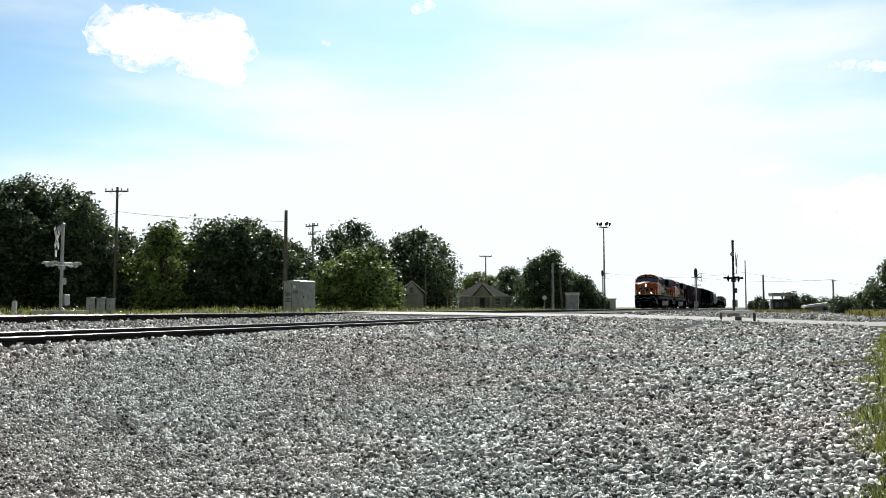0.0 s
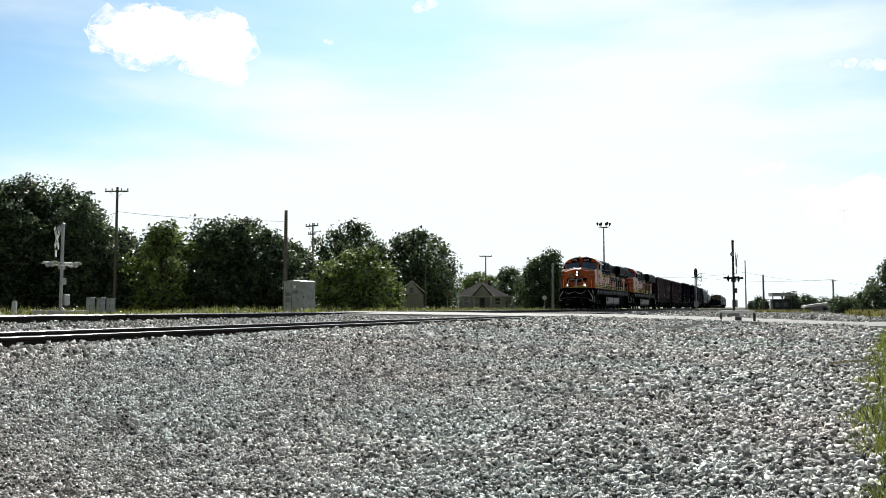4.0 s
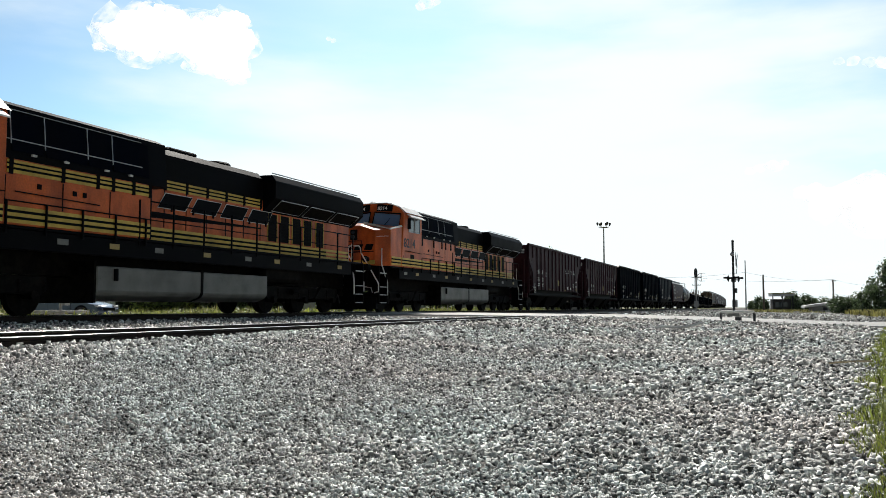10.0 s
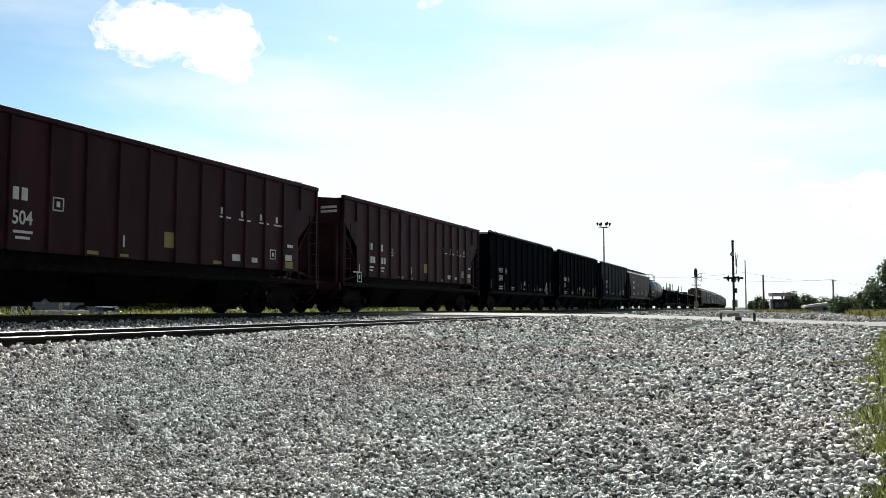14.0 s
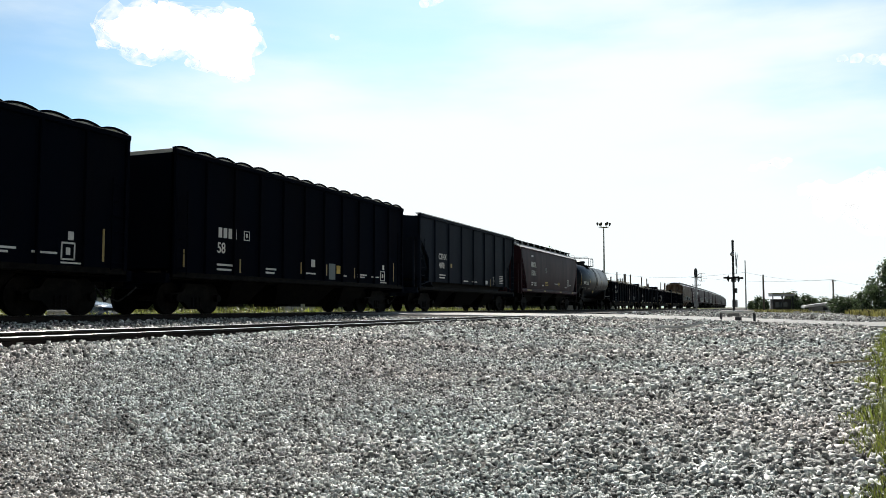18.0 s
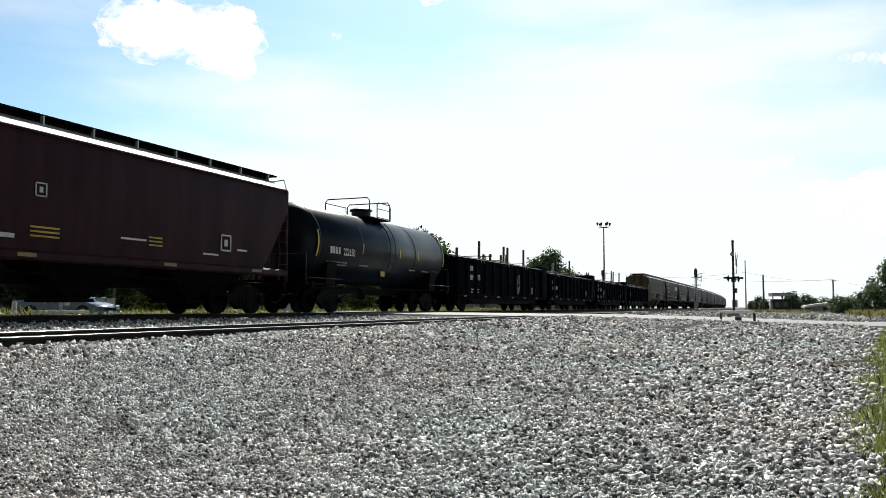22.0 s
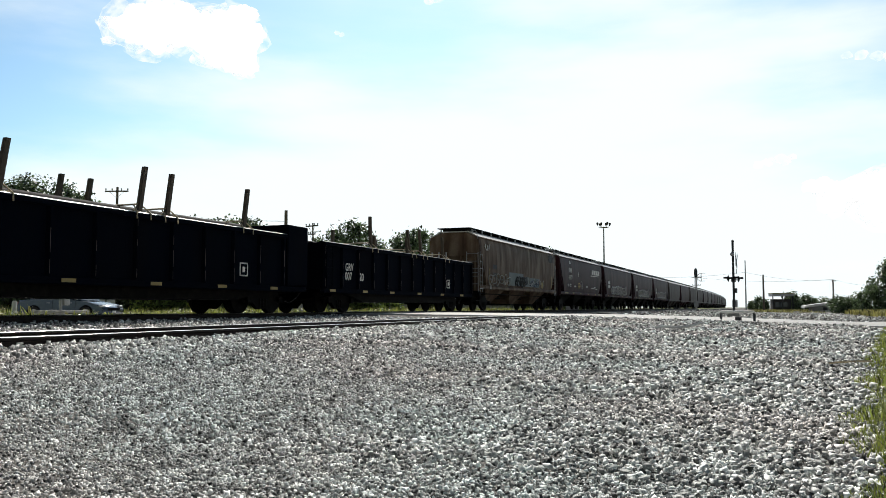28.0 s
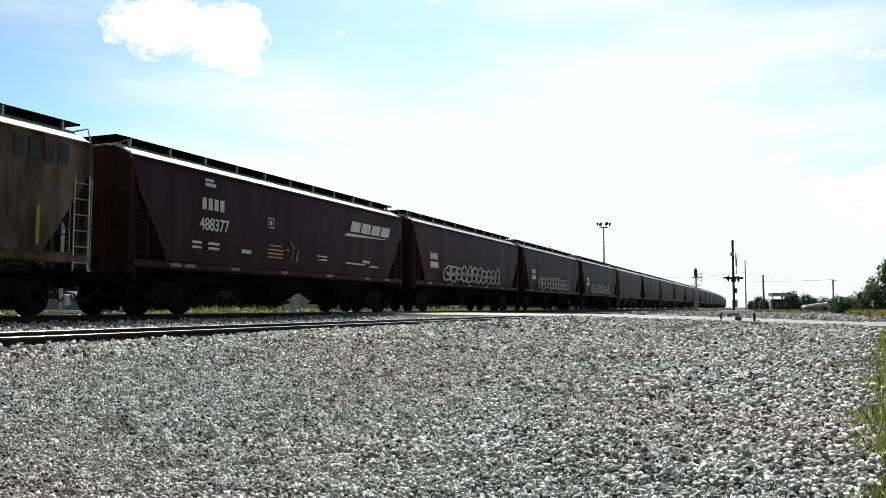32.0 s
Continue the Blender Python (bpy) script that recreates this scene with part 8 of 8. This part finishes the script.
    bars(c8, s2, [(-6.45, 1.98, 0.14, 0.24), (-6.2, 1.98, 0.14, 0.24), (-6.0, 1.98, 0.06, 0.24), (-5.8, 1.98, 0.06, 0.24)], K)
    badge_word(c8, s2 - 0.02, 6.45, 3.45, 0.5, 4, K)
    bars(c8, s2 + 0.001, [(-3.25, 1.55, 3.1, 0.8), (0.2, 1.55, 1.1, 0.62), (1.45, 1.55, 2.2, 0.6)], M_GRAFFITI_A, "painted_patch")
    bubbles(c8, s2 + 0.014, -7.2, -3.0, 1.5, 2.15, 6, M_GRAFFITI_B, 41)
    bubbles(c8, s2 + 0.014, -1.95, 0.4, 1.55, 2.15, 5, K, 42, 0.045)
    bubbles(c8, s2 + 0.014, 1.6, 3.5, 1.58, 2.05, 4, M_CARBLUE, 43, 0.035)
    bars(c8, s2 + 0.001, [(4.3, 1.52, 0.45, 0.4)], M_DULLYELLOW, "painted_patch")
    scribble(c8, s2 + 0.012, -1.5, 0.85, 1.55, 2.2, 5, K, 5, 0.05)
    scribble(c8, s2 + 0.012, -5.5, -4.4, 1.5, 2.1, 3, K, 6, 0.03)
    scribble(c8, s2 + 0.012, -4.3, -2.9, 1.5, 2.1, 3, T, 7, 0.03)
    scribble(c8, s2 + 0.012, 1.0, 5.0, 1.6, 2.15, 6, T, 8, 0.035)
    scribble(c8, s2, -7.8, -6.8, 3.4, 3.85, 3, T, 9, 0.04)
    reflectors(c8, s2 + 0.01, [(-7.05, 1.55, 0.1, 0.9), (7.05, 1.6, 0.1, 0.85)])
    square_mark(c8, s2 + 0.01, -6.9, 1.24, 0.24, T)
    # maroon covered hoppers
    badge_word(c9, s2, -5.5, 3.0, 0.34, 4, T)
    lettering("488377", 0.5, T, c9, side_pose(s2, -5.6, 2.42), "number", "white numerals", 0.9)
    bars(c9, s2, [(-5.4, 3.68, 0.5, 0.1), (-5.4, 3.82, 0.4, 0.08), (-5.9, 2.0, 0.4, 0.07), (-5.2, 2.0, 0.5, 0.07), (-5.9, 1.86, 0.4, 0.07), (-5.2, 1.86, 0.5, 0.07), (-3.6, 1.85, 0.5, 0.12), (0.9, 2.0, 0.7, 0.05), (1.0, 1.88, 0.6, 0.05), (3.0, 1.85, 1.6, 0.06), (4.4, 1.95, 0.6, 0.1), (5.0, 1.8, 0.8, 0.06)], T)
    square_mark(c9, s2, -2.2, 2.75, 0.34, T)
    bars(c9, s2, [(-2.2, 1.8, 0.9, 0.04), (-2.2, 1.92, 0.9, 0.04), (-2.2, 2.04, 0.9, 0.04), (-2.1, 2.18, 0.7, 0.04)], M_YELLOW)
    badge_side(c9, s2, 3.35, 3.14, 0.36, T, True, 0.64)
    scribble(c9, s2, -1.2, -0.2, 1.75, 2.4, 3, T, 11, 0.025)
    reflectors(c9, s2 + 0.005, [(-6.8, 1.3, 0.45, 0.09), (-6.2, 1.3, 0.45, 0.09), (-4.1, 1.3, 0.4, 0.09), (-1.4, 1.3, 0.4, 0.09), (1.6, 1.3, 0.4, 0.09), (4.6, 1.3, 0.4, 0.09), (6.4, 1.3, 0.4, 0.09)])
    badge_word(plain_hopper, s2, -6.4, 2.5, 0.3, 4, T)
    bars(plain_hopper, s2, [(-6.4, 2.1, 1.0, 0.28)], T)
    bubbles(plain_hopper, s2 + 0.008, -4.6, 4.2, 1.5, 2.35, 11, M_TEXT, 21, 0.05)
    reflectors(plain_hopper, s2 + 0.005, [(y, 1.3, 0.4, 0.09) for y in (-6.6, -4.0, -1.2, 1.6, 4.4)])


# the train, front to rear: vehicle and the place of its middle when the first nose is beside the crossing
TRAIN = []
lead = locomotive("7374", "orange and black diesel locomotive with yellow stripes and lit headlamps")
TRAIN.append((lead, 29.55))
second = locomotive("8214", "orange and black diesel locomotive coupled behind the first", False)
TRAIN.append((second, 51.85))
c1 = ribbed_hopper(17.9, M_MAROON, "maroon hopper car with upright side ribs and white stencils", 15)
TRAIN.append((c1, 71.8))
c2 = ribbed_hopper(17.4, M_MAROON, "maroon hopper car with upright side ribs", 15)
TRAIN.append((c2, 89.48))
c3 = ribbed_hopper(16.6, M_NAVY, "black hopper car with arched pale roof covers", 11, 4.42, arches=16, cut=False)
TRAIN.append((c3, 106.4))
c4 = ribbed_hopper(16.8, M_NAVY, "black hopper car with upright ribs and arched roof covers", 11, 4.42, arches=16, cut=False)
TRAIN.append((c4, 122.9))
c5 = ribbed_hopper(16.7, M_BLUEBLACK, "dark blue-black ribbed hopper car", 8, 4.42)
# pale strips drawn for the sunlit roof edges
for edge in (-1, 1):
    part("roof_edge", box(bm_new(), min(edge * 1.3, edge * 1.56), max(edge * 1.3, edge * 1.56), -7.35, 7.35, 4.543, 4.585), M_ROOFPALE, c5, "roof edge coloured pale as sunlit")
TRAIN.append((c5, 139.62))
c6 = covered_hopper(17.5, M_MAROON, "maroon covered hopper car with smooth sides and a pale roof edge")
TRAIN.append((c6, 157.0))
c7 = tank_car(14.6, "glossy black tank car with a railed platform on top")
TRAIN.append((c7, 173.22))
G = (("black gondola car loaded with pipes and timber stakes", 19.2, 189.9, 2.74, 0.28,
      ((-8.55, 3.31, 1.36), (-5.05, 3.9, 1.36), (-4.1, 3.22, 1.3), (-3.07, 3.3, 1.36), (-0.52, 3.9, 1.36), (-0.25, 3.4, 1.1), (0.26, 3.89, 1.36), (0.55, 3.46, 1.2), (3.78, 3.98, 1.36), (6.8, 3.2, -1.1), (7.25, 3.2, -1.1))),
     ("black gondola car with stakes and a raised end", 17.4, 207.8, 2.58, 0.48, ((-5.42, 3.96, 1.36), (-0.9, 3.94, 1.36), (2.5, 3.2, -1.1))),
     ("black gondola car with stakes standing over its load", 17.7, 225.15, 2.54, 0.42, ((-0.2, 3.78, -1.1), (0.82, 3.8, -1.1), (-6.7, 3.3, -1.1), (-4.0, 3.84, 1.36), (-3.2, 3.4, -1.1), (-2.2, 3.4, -1.1), (0.2, 3.88, 1.36), (1.25, 3.84, 1.36), (4.75, 3.89, 1.36))),
     ("black gondola car with pale timbers on its load", 17.0, 242.5, 2.5, 0.0, ((-6.74, 3.12, 1.2, 0.12), (-3.84, 3.9, 1.36, -0.06), (-3.66, 3.1, 1.3, -0.06), (-3.24, 3.17, 1.3), (0.0, 3.3, 1.3), (0.1, 3.68, 1.36), (1.37, 3.82, 1.36, -0.18), (4.16, 3.67, 1.36, -0.18))))
for i, (lab, L, mid, top, raised, posts) in enumerate(G):
    TRAIN.append((gondola(L, lab, 60 + i, top, raised, posts, (0.04, 0.04, 0.16, -0.28)[i]), mid))
gon = [TRAIN[-4][0], TRAIN[-3][0], TRAIN[-2][0], TRAIN[-1][0]]
c8 = covered_hopper(18.7, M_TAN, "tan covered hopper car streaked with rust and graffiti")
TRAIN.append((c8, 260.35))
c9 = covered_hopper(17.75, M_MAROON, "maroon covered hopper car with white lettering")
TRAIN.append((c9, 278.6))
plain_hopper = covered_hopper(17.75, M_MAROON, "maroon covered hopper car with white graffiti along its side")
mark_cars()
FAR = {}
for key, mat, lab in (("grey", M_GREYCAR, "weathered grey covered hopper car far down the train"), ("maroon", M_MAROON, "maroon covered hopper car far down the train")):
    FAR[key] = far_hopper(17.75, mat, lab)
TRAIN.append((FAR["grey"], 278.6 + 17.75 * 4))
TRAIN.append((FAR["maroon"], 278.6 + 17.75 * 5))
TRAIN.append((plain_hopper, 278.6 + 17.75))
for i in range(2, 32):
    if i in (4, 5):
        continue
    mid = 278.6 + 17.75 * i
    if i < 4:
        TRAIN.append((copy_thing(plain_hopper, Matrix.Identity(4)), mid))
    else:
        TRAIN.append((copy_thing(FAR["grey" if i in (6, 7, 9, 12, 13, 16, 18, 22, 25) else "maroon"], Matrix.Identity(4)), mid))


def travelled(t):
    """Metres that the train has gone since the moment t = 9 s."""
    ts, ss = [0, 9, 13, 17, 21, 24, 28, 32], [-98.5, 0.0, 43.5, 86.7, 130.3, 163.85, 208.6, 254.0]
    m = np.gradient(np.array(ss), np.array(ts))
    i = min(max(int(np.searchsorted(ts, t, side="right")) - 1, 0), len(ts) - 2)
    h = ts[i + 1] - ts[i]
    u = (t - ts[i]) / h
    return ((2 * u ** 3 - 3 * u ** 2 + 1) * ss[i] + (u ** 3 - 2 * u ** 2 + u) * h * m[i] + (-2 * u ** 3 + 3 * u ** 2) * ss[i + 1] + (u ** 3 - u ** 2) * h * m[i + 1])


def on_track(y):
    """Pose on the main line, which bends gently away far off."""
    o = max(0.0, y - 150.0)
    return pose(TRACK_X - o * o / 12000, y, 0, 0, 0, math.degrees(o / 6000))


def motions():
    for car, mid in TRAIN:
        walk(car, [(t, on_track(mid - travelled(t))) for t in range(0, 33)])
    # the wheels of the vehicles that pass close by roll with them
    for car, mid in TRAIN[:9]:
        for ob in car.children_recursive:
            if ob.name.startswith("wheelset"):
                y = ob.matrix_basis.translation.y
                walk(ob, [(k / 30, pose(0, y, 0.46, math.degrees(travelled(k / 30)) / 0.46)) for k in range(0, 961, 1)])
    # the sedan draws up to the crossing and waits
    for_car = ((0, -42.0), (3, -16.0), (4.5, -7.6), (5.5, -4.4), (6.0, -3.1), (6.5, -1.95), (7.0, -0.95), (7.5, -0.45), (8.0, -0.2), (9.0, 0.0), (10.0, 0.0), (20.0, 0.02), (27.0, 0.25), (32.0, 0.25))
    walk(parked, [(t, pose(-33.4 + d * 0.98, 31.8 + d * 0.2, -0.43, 0, 0, 11.3)) for t, d in for_car])
    # the clouds drift slowly up and along
    for c in CLOUDS:
        x, y, z = c.matrix_basis.translation
        walk(c, [(0, pose(x, y, z)), (16, pose(x + 18, y + 7, z + 15)), (32, pose(x + 36, y + 14, z + 29))])


motions()
